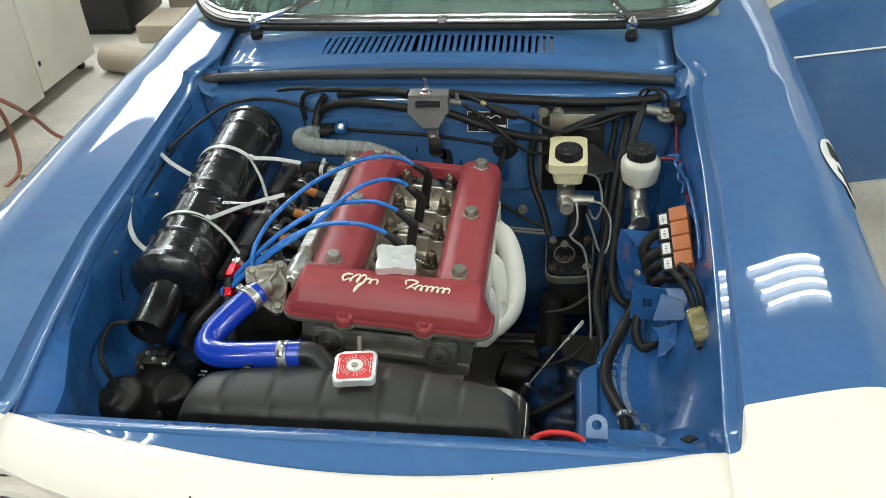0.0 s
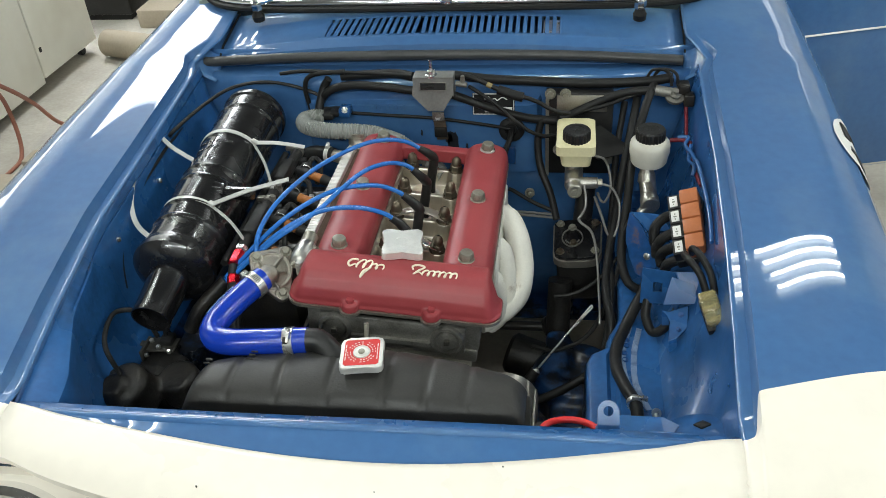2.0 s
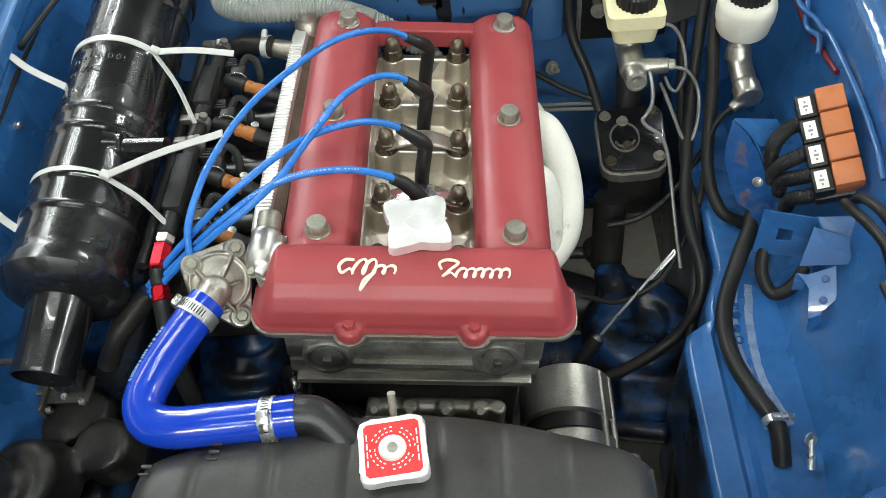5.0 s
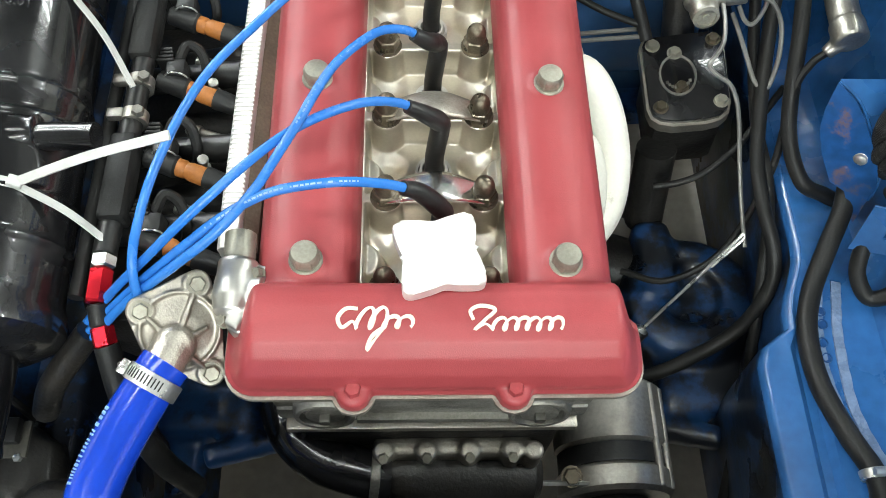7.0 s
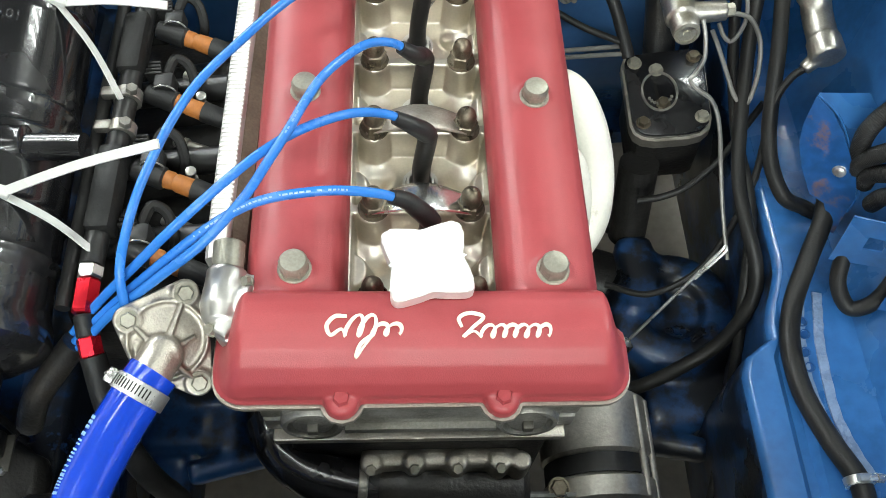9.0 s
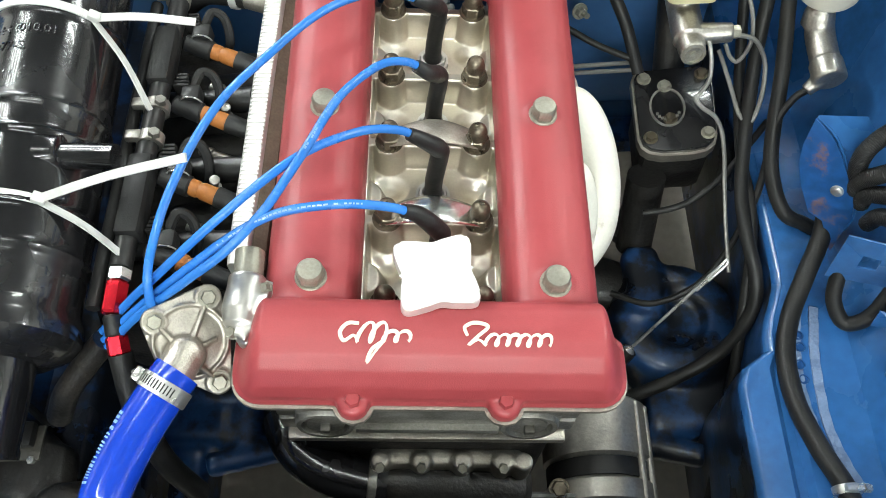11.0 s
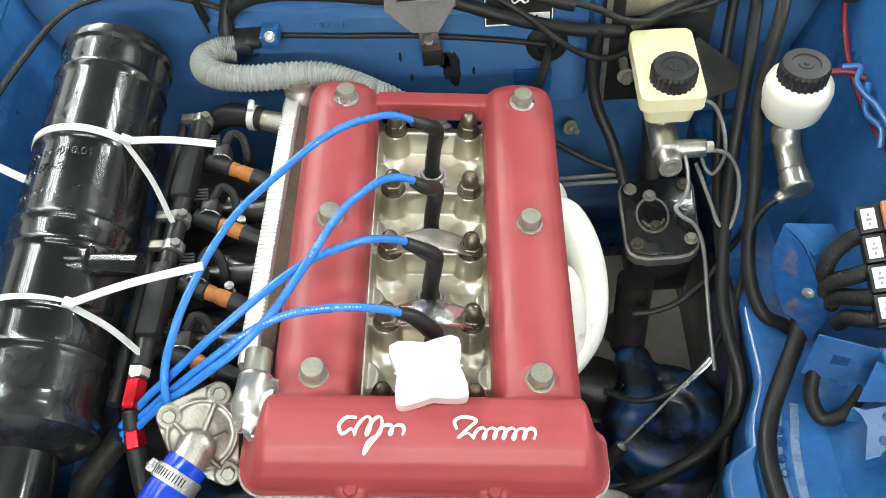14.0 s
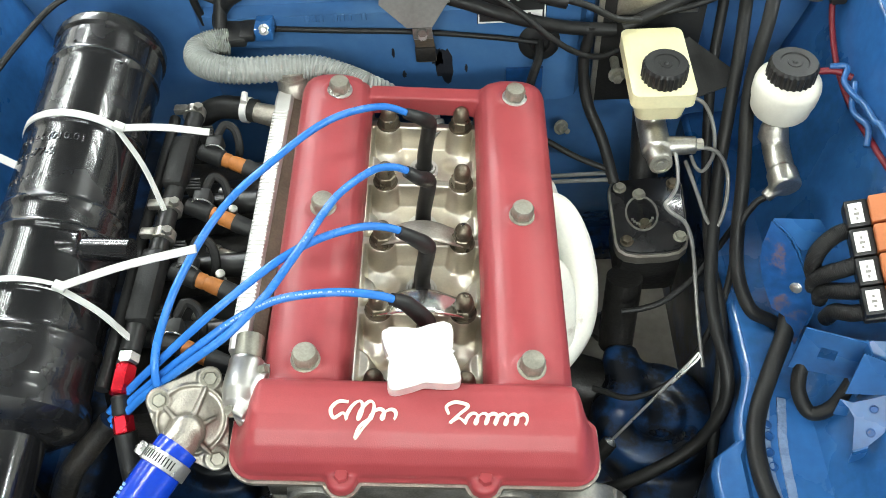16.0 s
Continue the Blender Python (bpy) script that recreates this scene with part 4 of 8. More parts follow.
for y, mt in LIFT:
    bm = bmesh.new()
    rows = []
    for i in range(33):
        u = i / 32
        hump = math.sin(math.pi * u) ** 1.5
        x = -0.050 + 0.104 * u
        lo, hi = y - 0.010 - 0.007 * hump, y + 0.010 + 0.008 * hump
        rows.append([Vector((x, lo + (hi - lo) * k / 8, -0.0665 + 0.020 * hump - 0.010 * hump * (k / 8) ** 2)) for k in range(9)])
    sheet(bm, rows)
    thicken(part("lifting_bracket", bm, mt, engine, "bright arched lifting bracket" if mt is M_POL else "dull arched lifting bracket"), 0.002)

# oil filler cap
bm = bmesh.new()
outline = []
for k in range(96):
    a = 2 * math.pi * k / 96
    r = 0.0312 * (abs(math.cos(a)) ** 8 + abs(math.sin(a)) ** 8) ** (-1 / 8) * (1 - 0.105 * math.cos(4 * a) ** 3 + 0.018 * math.cos(12 * a))
    outline.append((r * math.cos(a), r * math.sin(a) * 0.95))
slab(bm, outline, 0.0, 0.0135, None, 0.003)
lathe(bm, (0, 0, 0.0132), (0, 0, 1), [(0.012, 0), (0.012, 0.001), (0.010, 0.001), (0.010, 0)], 24)
put(bm, bm.verts, pose(0.0012, -0.0045, 0.001, 4, 0, 9))
cap = part("oil_cap", bm, M_CAPALU, engine, "bright square aluminium oil filler cap")
bm = bmesh.new()
cyl(bm, (0.001, 0.003, -0.09), (0.001, -0.004, 0.004), 0.025, seg=28)
part("filler_neck", bm, M_RED, engine)

# front: water pump, belt arm, block hose
bm = bmesh.new()
box(bm, (0.02, -0.100, -0.205), (0.150, 0.020, 0.026), 0.006)
for x in (-0.045, -0.005, 0.035, 0.075, 0.095):
    cyl(bm, (x, -0.106, -0.225), (x, -0.106, -0.187), 0.010, seg=14, bev=0.002)
remesh(part("water_pump", bm, M_ALU, engine, "cast aluminium water pump flange"), 0.0022, 3)
for x in (-0.045, -0.005, 0.035, 0.075):
    bm = bmesh.new()
    hexa(bm, (x, -0.112, -0.190), (0, -0.5, 1), 0.0054, 0.006, x * 40)
    part("pump_bolt", bm, M_BOLT, engine)
bm = bmesh.new()
lathe(bm, (0.02, -0.115, -0.30), (0, -1, 0), [(0.03, 0), (0.03, 0.02), (0.075, 0.022), (0.078, 0.03), (0.072, 0.036), (0.078, 0.042), (0.075, 0.05), (0.02, 0.052)], 36)
part("pulley", bm, M_SATINBLACK, engine)

# exhaust manifold
ex = thing("exhaust_manifold", "white ceramic-coated tubular exhaust manifold with brown heat stains", "exhaust manifold")
PIPES = [([(0.13, 0.272, 0.690), (0.152, 0.262, 0.688), (0.170, 0.238, 0.660), (0.179, 0.208, 0.618), (0.174, 0.174, 0.585), (0.154, 0.146, 0.570), (0.128, 0.124, 0.564), (0.105, 0.108, 0.562)], 0.0225),
         ([(0.13, 0.185, 0.680), (0.142, 0.182, 0.672), (0.150, 0.168, 0.638), (0.149, 0.152, 0.590), (0.138, 0.14, 0.555), (0.12, 0.13, 0.54)], 0.020),
         ([(0.125, 0.325, 0.670), (0.138, 0.322, 0.660), (0.144, 0.310, 0.62), (0.142, 0.28, 0.55), (0.13, 0.25, 0.46)], 0.020),
         ([(0.125, 0.110, 0.670), (0.134, 0.110, 0.655), (0.138, 0.114, 0.620), (0.134, 0.12, 0.575), (0.12, 0.12, 0.545)], 0.019)]
for pp, rad_p in PIPES:
    bm = hose(pp, rad_p, 22, 8)
    part("pipe", bm, M_CERAMIC, ex)
    bm = bmesh.new()
    box(bm, (0.139, pp[0][1], 0.685), (0.008, 0.07, 0.05), 0.004)
    part("flange", bm, M_CERAMIC, ex)

# ---- radiator and coolant ----
rad = thing("radiator", "black radiator with a ribbed top tank, behind the front lip", "radiator")


def rad_y(x, f):
    """f: 0 front edge, 1 rear edge."""
    return -0.318 + f * (0.135 - 0.9 * (x + 0.03) ** 2 - 0.00)


bm = bmesh.new()
RIBS = [-0.197, -0.128, -0.056, 0.022, 0.079, 0.134]
rows = []
NX = 110
for i in range(NX + 1):
    x = -0.262 + (0.213 + 0.262) * i / NX
    e = min(1.0, min(x + 0.264, 0.215 - x) / 0.035)
    crown = math.sqrt(max(0.0, 1 - (1 - e) ** 2)) * 0.9 + 0.1
    rib = sum(math.exp(-((x - r) / 0.0045) ** 2) for r in RIBS)
    mid = 0.004 * math.exp(-((x + 0.0) / 0.06) ** 2)
    row = []
    for k in range(13):
        a = math.pi * k / 12
        f = 0.5 - 0.5 * math.cos(a)
        h = (math.sin(a) ** 0.55) * (0.048 + mid - 0.0038 * rib) * crown
        row.append(Vector((x, rad_y(x, f), 0.722 + h + 0.012 * (1 - f))))
    rows.append(row)
sheet(bm, rows)
part("top_tank", bm, M_RADIATOR, rad, "satin black ribbed top tank", angle=60)
for cx, cy, count in ((-0.244, -0.243, 2), (-0.186, -0.230, 6)):
    bm = bmesh.new()
    for q in range(count):
        box(bm, (cx + 0.0012 * q, cy + 0.0075 * (q - count / 2), 0.7712), (0.010, 0.0022 + 0.001 * (q % 2), 0.003), 0.0005, None, 1)
    part("cast_mark", bm, M_RADIATOR, rad, "worn raised cast mark")
bm = bmesh.new()
slab(bm, [(-0.268, -0.328), (0.219, -0.332), (0.219, -0.235), (0.08, -0.185), (-0.08, -0.178), (-0.20, -0.20), (-0.268, -0.235)], 0.706, 0.719)
part("tank_seam", bm, M_RADIATOR, rad)
bm = bmesh.new()
box(bm, (-0.024, -0.262, 0.50), (0.47, 0.10, 0.42), 0.004)
part("core", bm, M_SATINBLACK, rad)
bm = bmesh.new()
cyl(bm, (-0.0135, -0.246, 0.745), (-0.0135, -0.246, 0.791), 0.021, seg=24)
part("filler_neck", bm, M_SATINBLACK, rad)
RC = pose(-0.0135, -0.246, 0.790, 2, -1, 7)
bm = bmesh.new()
ol = []
for k in range(48):
    a = 2 * math.pi * k / 48
    r = 0.030 * (abs(math.cos(a)) ** 6 + abs(math.sin(a)) ** 6) ** (-1 / 6) * (1 + 0.012 * math.cos(8 * a) - 0.03 * math.cos(4 * a))
    ol.append((r * math.cos(a), r * math.sin(a)))
slab(bm, ol, 0.0, 0.011, None, 0.0035)
rcap = part("radiator_cap", bm, M_SATIN, rad, "square steel cap with a red printed label")
rcap.matrix_world = RC
bm = bmesh.new()
slab(bm, [(sx * px, sy * py) for sx, sy, turned in ((1, 1, 0), (-1, 1, 1), (-1, -1, 0), (1, -1, 1)) for px, py in (((0.0245, 0.0215), (0.0215, 0.0245)) if not turned else ((0.0215, 0.0245), (0.0245, 0.0215)))], 0.0108, 0.0116)
part("label", bm, M_REDPAINT, rcap, "red printed warning label")
bm = bmesh.new()
lathe(bm, (0, 0, 0.0113), (0, 0, 1), [(0.0125, 0), (0.0115, 0.002), (0.009, 0.0005), (0.004, 0.0012), (0, 0.0016)], 28)
part("rivet", bm, M_SATIN, rcap)
bm = bmesh.new()
lathe(bm, (0, 0, 0.0120), (0, 0, 1), [(0.0048, 0), (0.0044, 0.0022), (0, 0.0026)], 16)
part("rivet_head", bm, M_BOLT, rcap)
bm = bmesh.new()
for r0 in (0.0155, 0.0195):
    for k in range(24):
        if k % 6 == 5:
            continue
        a = k * math.pi / 12
        box(bm, (0, 0, 0), (0.0022, 0.0011, 0.0003), 0, Matrix.Rotation(a, 4, "Z") @ pose(0, r0, 0.0119))
for x in (-0.022, 0.022):
    for q in range(4):
        box(bm, (x, -0.012 + q * 0.008, 0.0119), (0.0012, 0.006, 0.0003))
part("print_marks", bm, M_WHITE, rcap)
bm = bmesh.new()
cyl(bm, (0.002, 0.034, -0.004), (0.004, 0.047, 0.022), 0.0032, 0.0038, 10)
part("release_lever", bm, M_BOLT, rcap)

HOSE = [(-0.2125, -0.0725, 0.7885), (-0.2165, -0.079, 0.788), (-0.226, -0.095, 0.786), (-0.240, -0.120, 0.782), (-0.254, -0.150, 0.777), (-0.260, -0.175, 0.774), (-0.252, -0.196, 0.772), (-0.228, -0.204, 0.771), (-0.18, -0.202, 0.772), (-0.108, -0.197, 0.774)]
bh = thing("coolant_hose", "bright blue silicone elbow hose with steel clips", "hose")
part("hose_body", hose(HOSE, 0.0200, 24, 10), M_SILICONE, bh)


def worm_clip(a, b, r, screw_ang):
    """A slotted steel band from a to b with its screw housing."""
    a, b = Vector(a), Vector(b)
    ax, w = (b - a).normalized(), (b - a).length
    side = ax.cross(Vector((0, 0, 1))).normalized()
    up = side.cross(ax)
    bm = bmesh.new()
    lathe(bm, a, ax, [(r - 0.0008, 0), (r + 0.0004, 0.0004), (r + 0.0004, w - 0.0004), (r - 0.0008, w)], 36)
    clip = part("hose_clip", bm, M_CLIP, bh, "worm-drive steel clip")
    bm = bmesh.new()
    for k in range(11):
        ang = radians(-46 + k * 8)
        d = side * math.sin(ang) + up * math.cos(ang)
        t = side * math.cos(ang) - up * math.sin(ang)
        m = Matrix((t, ax, d)).transposed().to_4x4()
        m.translation = (a + b) / 2 + d * (r + 0.0005)
        box(bm, (0, 0, 0), (0.0011, w * 0.55, 0.0004), 0, m)
    part("clip_slots", bm, M_GREASE, clip)
    ang = radians(screw_ang)
    d = side * math.sin(ang) + up * math.cos(ang)
    t = side * math.cos(ang) - up * math.sin(ang)
    c = (a + b) / 2 + d * (r + 0.0045)
    bm = bmesh.new()
    m = Matrix((t, ax, d)).transposed().to_4x4()
    m.translation = c
    box(bm, (0, 0, -0.001), (0.015, w * 0.85, 0.007), 0.0015, m)
    part("screw_housing", bm, M_CLIP, clip)
    bm = bmesh.new()
    hexa(bm, c + t * 0.006 * math.copysign(1, screw_ang), t * math.copysign(1, screw_ang), 0.0048, 0.008, 0.2)
    part("clip_screw", bm, M_CHROME, clip)


worm_clip((-0.2178, -0.0812, 0.7878), (-0.2248, -0.0932, 0.7862), 0.0214, 62)
worm_clip((-0.141, -0.2003, 0.7726), (-0.127, -0.1992, 0.7733), 0.0210, 25)
bm = bmesh.new()
fine = spline(HOSE, 24)
rng = random.Random(5)
k = 66
while k < 112:
    m = rng.choice((1, 1, 2))
    strap(bm, [q + Vector((-0.0115, 0.0045, 0.0163)) for q in fine[k:k + m + 1]], 0.0026, 0.0004, (-0.56, 0.2, 0.8))
    k += m + rng.choice((1, 1, 2))
part("print_bars", bm, M_PRINT, bh, "pale worn printed bars along the hose")
bm = hose([(-0.112, -0.197, 0.774), (-0.09, -0.198, 0.772), (-0.066, -0.215, 0.758), (-0.056, -0.232, 0.745)], 0.0185, 20, 6)
part("inlet_pipe", bm, M_SATINBLACK, rad)
bm = hose([(-0.165, -0.05, 0.60), (-0.152, -0.078, 0.604), (-0.125, -0.102, 0.598), (-0.080, -0.116, 0.590), (-0.062, -0.117, 0.586)], 0.0235, 20, 8)
bp = thing("bypass_hose", "glossy black moulded water hose under the head", "hose")
part("hose_body", bm, M_BLACK, bp)
bm = bmesh.new()
lathe(bm, (-0.080, -0.116, 0.590), (1, -0.05, -0.2), [(0.0240, 0), (0.0248, 0.0006), (0.0248, 0.008), (0.0240, 0.009)], 28)
part("hose_clip", bm, M_ALUDULL, bp, "dull steel clip")
bm = bmesh.new()
lathe(bm, (-0.055, -0.114, 0.580), (1, 0.04, -0.32), [(0.021, -0.012), (0.024, 0.0), (0.030, 0.02), (0.032, 0.05), (0.032, 0.13), (0.024, 0.14)], 28)
solo("pump_body", bm, M_GREASE, "grimy dark water pump body under the head", "water pump")

# thermostat housing
th = thing("thermostat_housing", "cast aluminium thermostat housing with three bolts", "thermostat housing")
TB = [Vector((-0.192, -0.010, 0.798)), Vector((-0.233, -0.034, 0.803)), Vector((-0.185, -0.072, 0.761))]
TC = sum(TB, Vector()) / 3
TN = (TB[1] - TB[0]).cross(TB[2] - TB[0]).normalized()
TN = TN if TN.z > 0 else -TN
TM = Matrix.Translation(TC) @ frame_to(TN)
TI = TM.inverted()
tl = [TI @ p for p in TB]
DOME = TI @ Vector((-0.207, -0.059, 0.790))
RINGC = TI @ Vector((-0.206, -0.044, 0.785))
bm = bmesh.new()
pts = []
for i in range(3):
    pts += [(tl[i].x + 0.0115 * math.cos(k * 0.3), tl[i].y + 0.0115 * math.sin(k * 0.3)) for k in range(21)]
pts += [(RINGC.x + 0.033 * math.cos(k * 0.2), RINGC.y + 0.033 * math.sin(k * 0.2)) for k in range(32)]
pts = sorted(set(pts))


def half_hull(seq):
    """One side of the outline round the points."""
    h = []
    for p in seq:
        while len(h) > 1 and (h[-1][0] - h[-2][0]) * (p[1] - h[-2][1]) - (h[-1][1] - h[-2][1]) * (p[0] - h[-2][0]) <= 0:
            h.pop()
        h.append(p)
    return h[:-1]


slab(bm, half_hull(pts) + half_hull(pts[::-1]), -0.016, -0.006)
for p in tl:
    lathe(bm, (p.x, p.y, -0.014), (0, 0, 1), [(0.0115, 0), (0.0115, 0.009), (0.0105, 0.0105)], 20)
lathe(bm, (RINGC.x, RINGC.y, -0.030), (0, 0, 1), [(0.0325, 0), (0.0325, 0.0255), (0.0312, 0.0275), (0.0298, 0.0275), (0.0290, 0.0245), (0.0285, 0.0235), (0.015, 0.027), (0, 0.028)], 44)
lathe(bm, (DOME.x, DOME.y, -0.010), (0, 0, 1), [(0.0185, 0), (0.0165, 0.010), (0.0155, 0.018), (0.0125, 0.0225), (0.007, 0.025), (0, 0.0255)], 28)
start = Vector((DOME.x, DOME.y, 0.0))
out = TI @ Vector((-0.2175, -0.080, 0.788))
sweep(bm, [start, (start + out) / 2, out], 0.0165, 22)
for p in (tl[0], tl[1], tl[2], (TI @ Vector((-0.181, -0.038, 0.78)))):
    d = Vector((p.x - DOME.x, p.y - DOME.y, 0)) * 0.86
    n = Vector((-d.y, d.x, 0)).normalized() * 0.0024
    e = start + d
    vs = [bm.verts.new(q) for q in (start - n + Vector((0, 0, -0.012)), start + n + Vector((0, 0, -0.012)), e + n + Vector((0, 0, -0.012)), e - n + Vector((0, 0, -0.012)),
                                    start - n + Vector((0, 0, 0.010)), start + n + Vector((0, 0, 0.010)), e + n * 0.6 + Vector((0, 0, -0.001)), e - n * 0.6 + Vector((0, 0, -0.001)))]
    for f in ((0, 1, 2, 3), (4, 7, 6, 5), (0, 4, 5, 1), (1, 5, 6, 2), (2, 6, 7, 3), (3, 7, 4, 0)):
        bm.faces.new([vs[i] for i in f])
hb = remesh(part("housing", bm, M_ALU, th), 0.0012, 3)
hb.matrix_world = TM
for p in tl:
    bm = bmesh.new()
    lathe(bm, (p.x, p.y, -0.0035), (0, 0, 1), [(0.0088, 0), (0.0088, 0.0018)], 18)
    w = part("washer", bm, M_BOLT, th)
    w.matrix_world = TM
    bm = bmesh.new()
    hexa(bm, (p.x, p.y, -0.002), (0, 0, 1), 0.0066, 0.0065, p.x * 60)
    part("bolt", bm, M_BOLT, th).matrix_world = TM

# ---- intake side ----
FA, FB = Vector((-0.379, 0.490, 0.829)), Vector((-0.384, -0.045, 0.766))
FD = (FB - FA).normalized()
FL = (FB - FA).length
FM = Matrix.Translation(FA) @ frame_to(FD)
filt = thing("air_filter", "gloss black tubular air filter canister with raised lettering", "air filter")


def can_r(h):
    r = 0.0610 + 0.003 * min(1.0, h / 0.4)
    for c in (0.115, 0.215, 0.315, 0.345, 0.415, 0.455):
        r += 0.0022 * math.exp(-((h - c) / 0.0035) ** 2)
    return r


bm = bmesh.new()
HEAD = 0.056
prof = [(r, h + HEAD) for r, h in ((0.0, 0.003), (0.050, 0.003), (0.055, 0.0), (0.0620, 0.001), (0.0642, 0.006), (0.0642, 0.016), (0.0612, 0.020))]
prof += [(can_r(0.024 + 0.0025 * k), 0.024 + 0.0025 * k) for k in range(23, int((FL - 0.06) / 0.0025))]
prof += [(0.0675, FL - 0.03), (0.0690, FL - 0.024), (0.0690, FL - 0.012), (0.062, FL - 0.004), (0.045, FL + 0.006), (0.0, FL + 0.008)]
lathe(bm, FA, FD, prof, 56)
part("canister", bm, M_BLACK, filt, angle=30)
bm = bmesh.new()
tip = Vector((-0.391, -0.128, 0.742))
s0 = FB - FD * 0.02
sd = (tip - s0).normalized()
lathe(bm, s0, tip - s0, [(0.036, 0), (0.0345, 0.03), (0.0315, (tip - s0).length - 0.010), (0.0325, (tip - s0).length - 0.006), (0.0322, (tip - s0).length), (0.0298, (tip - s0).length), (0.029, 0.04), (0.0, 0.04)], 40)
part("snout", bm, M_BLACK, filt, "open black intake snout")
bm = bmesh.new()
up = Vector((0.35, 0, 1)).normalized()
line = [FA + FD * (0.075 + (FL - 0.115) * k / 20) + (Vector((0.93, 0.1, 0.36)).normalized()) * (0.0628) for k in range(21)]
sweep(bm, line, 0.0012, 6)
part("side_seam", bm, M_BLACK, filt)
bm = bmesh.new()
cyl(bm, (-0.345, 0.124, 0.825), (-0.284, 0.119, 0.827), 0.0122, 0.0118, 22)
lathe(bm, (-0.352, 0.126, 0.824), (1, 0, 0.1), [(0.022, 0), (0.020, 0.006), (0.0165, 0.012), (0.0165, 0.018), (0.0125, 0.020)], 22)
part("breather_stub", bm, M_BLACK, filt)


def on_can(h, ang, lift=0.0):
    """h along the canister, ang degrees from its top towards the engine."""
    side = Vector((1, 0, 0)) - FD * FD.x
    side.normalize()
    top = side.cross(FD)
    top = top if top.z > 0 else -top
    a = radians(ang)
    return FA + FD * h + (side * math.sin(a) + top * math.cos(a)) * (0.0620 + lift)


def emboss(text, h, ang0, size):
    cu = bpy.data.curves.new("lettering", "FONT")
    cu.body, cu.size, cu.extrude = text, size, 0.0
    tmp = bpy.data.objects.new("lettering", cu)
    me0 = tmp.to_mesh()
    bm = bmesh.new()
    bm.from_mesh(me0)
    tmp.to_mesh_clear()
    bpy.data.objects.remove(tmp)
    for v in bm.verts:
        v.co = on_can(h - v.co.y, ang0 + math.degrees(v.co.x / 0.0620), 0.0008)
    ob = part("raised_lettering", bm, M_BLACK, filt, weld=False)
    thicken(ob, 0.0016, 0)


emboss("010.01", 0.243, -4, 0.013)
emboss("77-S", 0.263, -18, 0.013)
for h, a0, a1 in ((0.240, -42, 4), (0.2605, -42, -10), (0.290, -46, 16)):
    bm = bmesh.new()
    n = int((a1 - a0) / 7)
    for k in range(n):
        line = [on_can(h + (0.004 if k % 2 else -0.004) * q, a0 + 7 * k + 2.2 * abs(q), 0.0006) for q in (-1, 0, 1)]
        sweep(bm, line, 0.0011, 6)
        sweep(bm, [on_can(h, a0 + 7 * k, 0.0006), on_can(h, a0 + 7 * k + 4, 0.0006)], 0.001, 6)
    part("raised_lettering", bm, M_BLACK, filt)


rnd = random.Random(11)
for k in range(26):
    p = on_can(rnd.uniform(0.09, 0.47), rnd.uniform(-80, 70), 0.001)
    bm = bmesh.new()
    lathe(bm, p, p - (FA + FD * FD.dot(p - FA)), [(0.0018, -0.001), (0.0013, 0.0004), (0, 0.0007)], 8)
    part("paint_grit", bm, M_BLACK, filt)


def tie_round(h, head_ang, tail, inner_end, nm):
    t = thing("cable_tie", "white nylon cable tie round the air filter, tail uncut", "cable tie", None, "cable ties")
    bm = bmesh.new()
    line, ups = [], []
    for k in range(25):
        a = -150 + (head_ang + 150) * k / 24
        p = on_can(h - 0.010 * (1 - k / 24), a, 0.0026)
        line.append(p)
        ups.append(tuple(p - (FA + FD * (h - 0.010 * (1 - k / 24)))))
    strap(bm, line, 0.0044, 0.0012, ups)
    part("band", bm, M_TIE, t)
    head = line[-1]
    bm = bmesh.new()
    box(bm, (0, 0, 0), (0.012, 0.010, 0.007), 0.0015, Matrix.Translation(head + Vector((0.003, 0, 0.002))) @ pose(0, 0, 0, 0, 25, -10))
    part("tie_head", bm, M_TIE, t)
    bm = bmesh.new()
    tl = Vector(tail)
    mid = (head + tl) / 2 + Vector((0, 0.001, 0.003))
    strap(bm, spline([head, mid, tl], 8), 0.0038, 0.0011, (0, -0.45, 0.9))
    part("tail", bm, M_TIE, t)
    bm = bmesh.new()
    e = Vector(inner_end)
    strap(bm, spline([head, (head + e) / 2 + Vector((0.004, 0.001, 0.004)), e], 8), 0.0034, 0.0011, (0.8, 0.1, 0.5))
    part("lower_run", bm, M_TIE, t)


def along(y):
    return (FA.y - y) / -FD.y


tie_round(along(0.079), 37, (-0.196, 0.074, 0.884), (-0.283, 0.045, 0.775), "f")
tie_round(along(0.279), 52, (-0.229, 0.268, 0.838), (-0.282, 0.205, 0.785), "r")
for pts in ([(-0.512, 0.275, 0.852), (-0.485, 0.262, 0.835), (-0.432, 0.242, 0.815)], [(-0.512, 0.14, 0.842), (-0.506, 0.10, 0.815), (-0.485, 0.065, 0.79), (-0.435, 0.035, 0.770)]):
    bm = bmesh.new()
    strap(bm, spline(pts, 8), 0.0042, 0.0012, (0.5, -0.4, 0.8))
    solo("cable_tie", bm, M_TIE, "white nylon cable tie holding the filter to the inner wing", "cable tie", "cable ties")
bm = hose([(-0.517, 0.32, 0.83), (-0.50, 0.30, 0.852), (-0.47, 0.40, 0.862), (-0.44, 0.49, 0.858), (-0.36, 0.505, 0.862), (-0.27, 0.507, 0.835), (-0.25, 0.506, 0.80)], 0.0038, 8)
solo("cable", bm, M_RUBBER, "thin black cable along the inner wing", "cable")
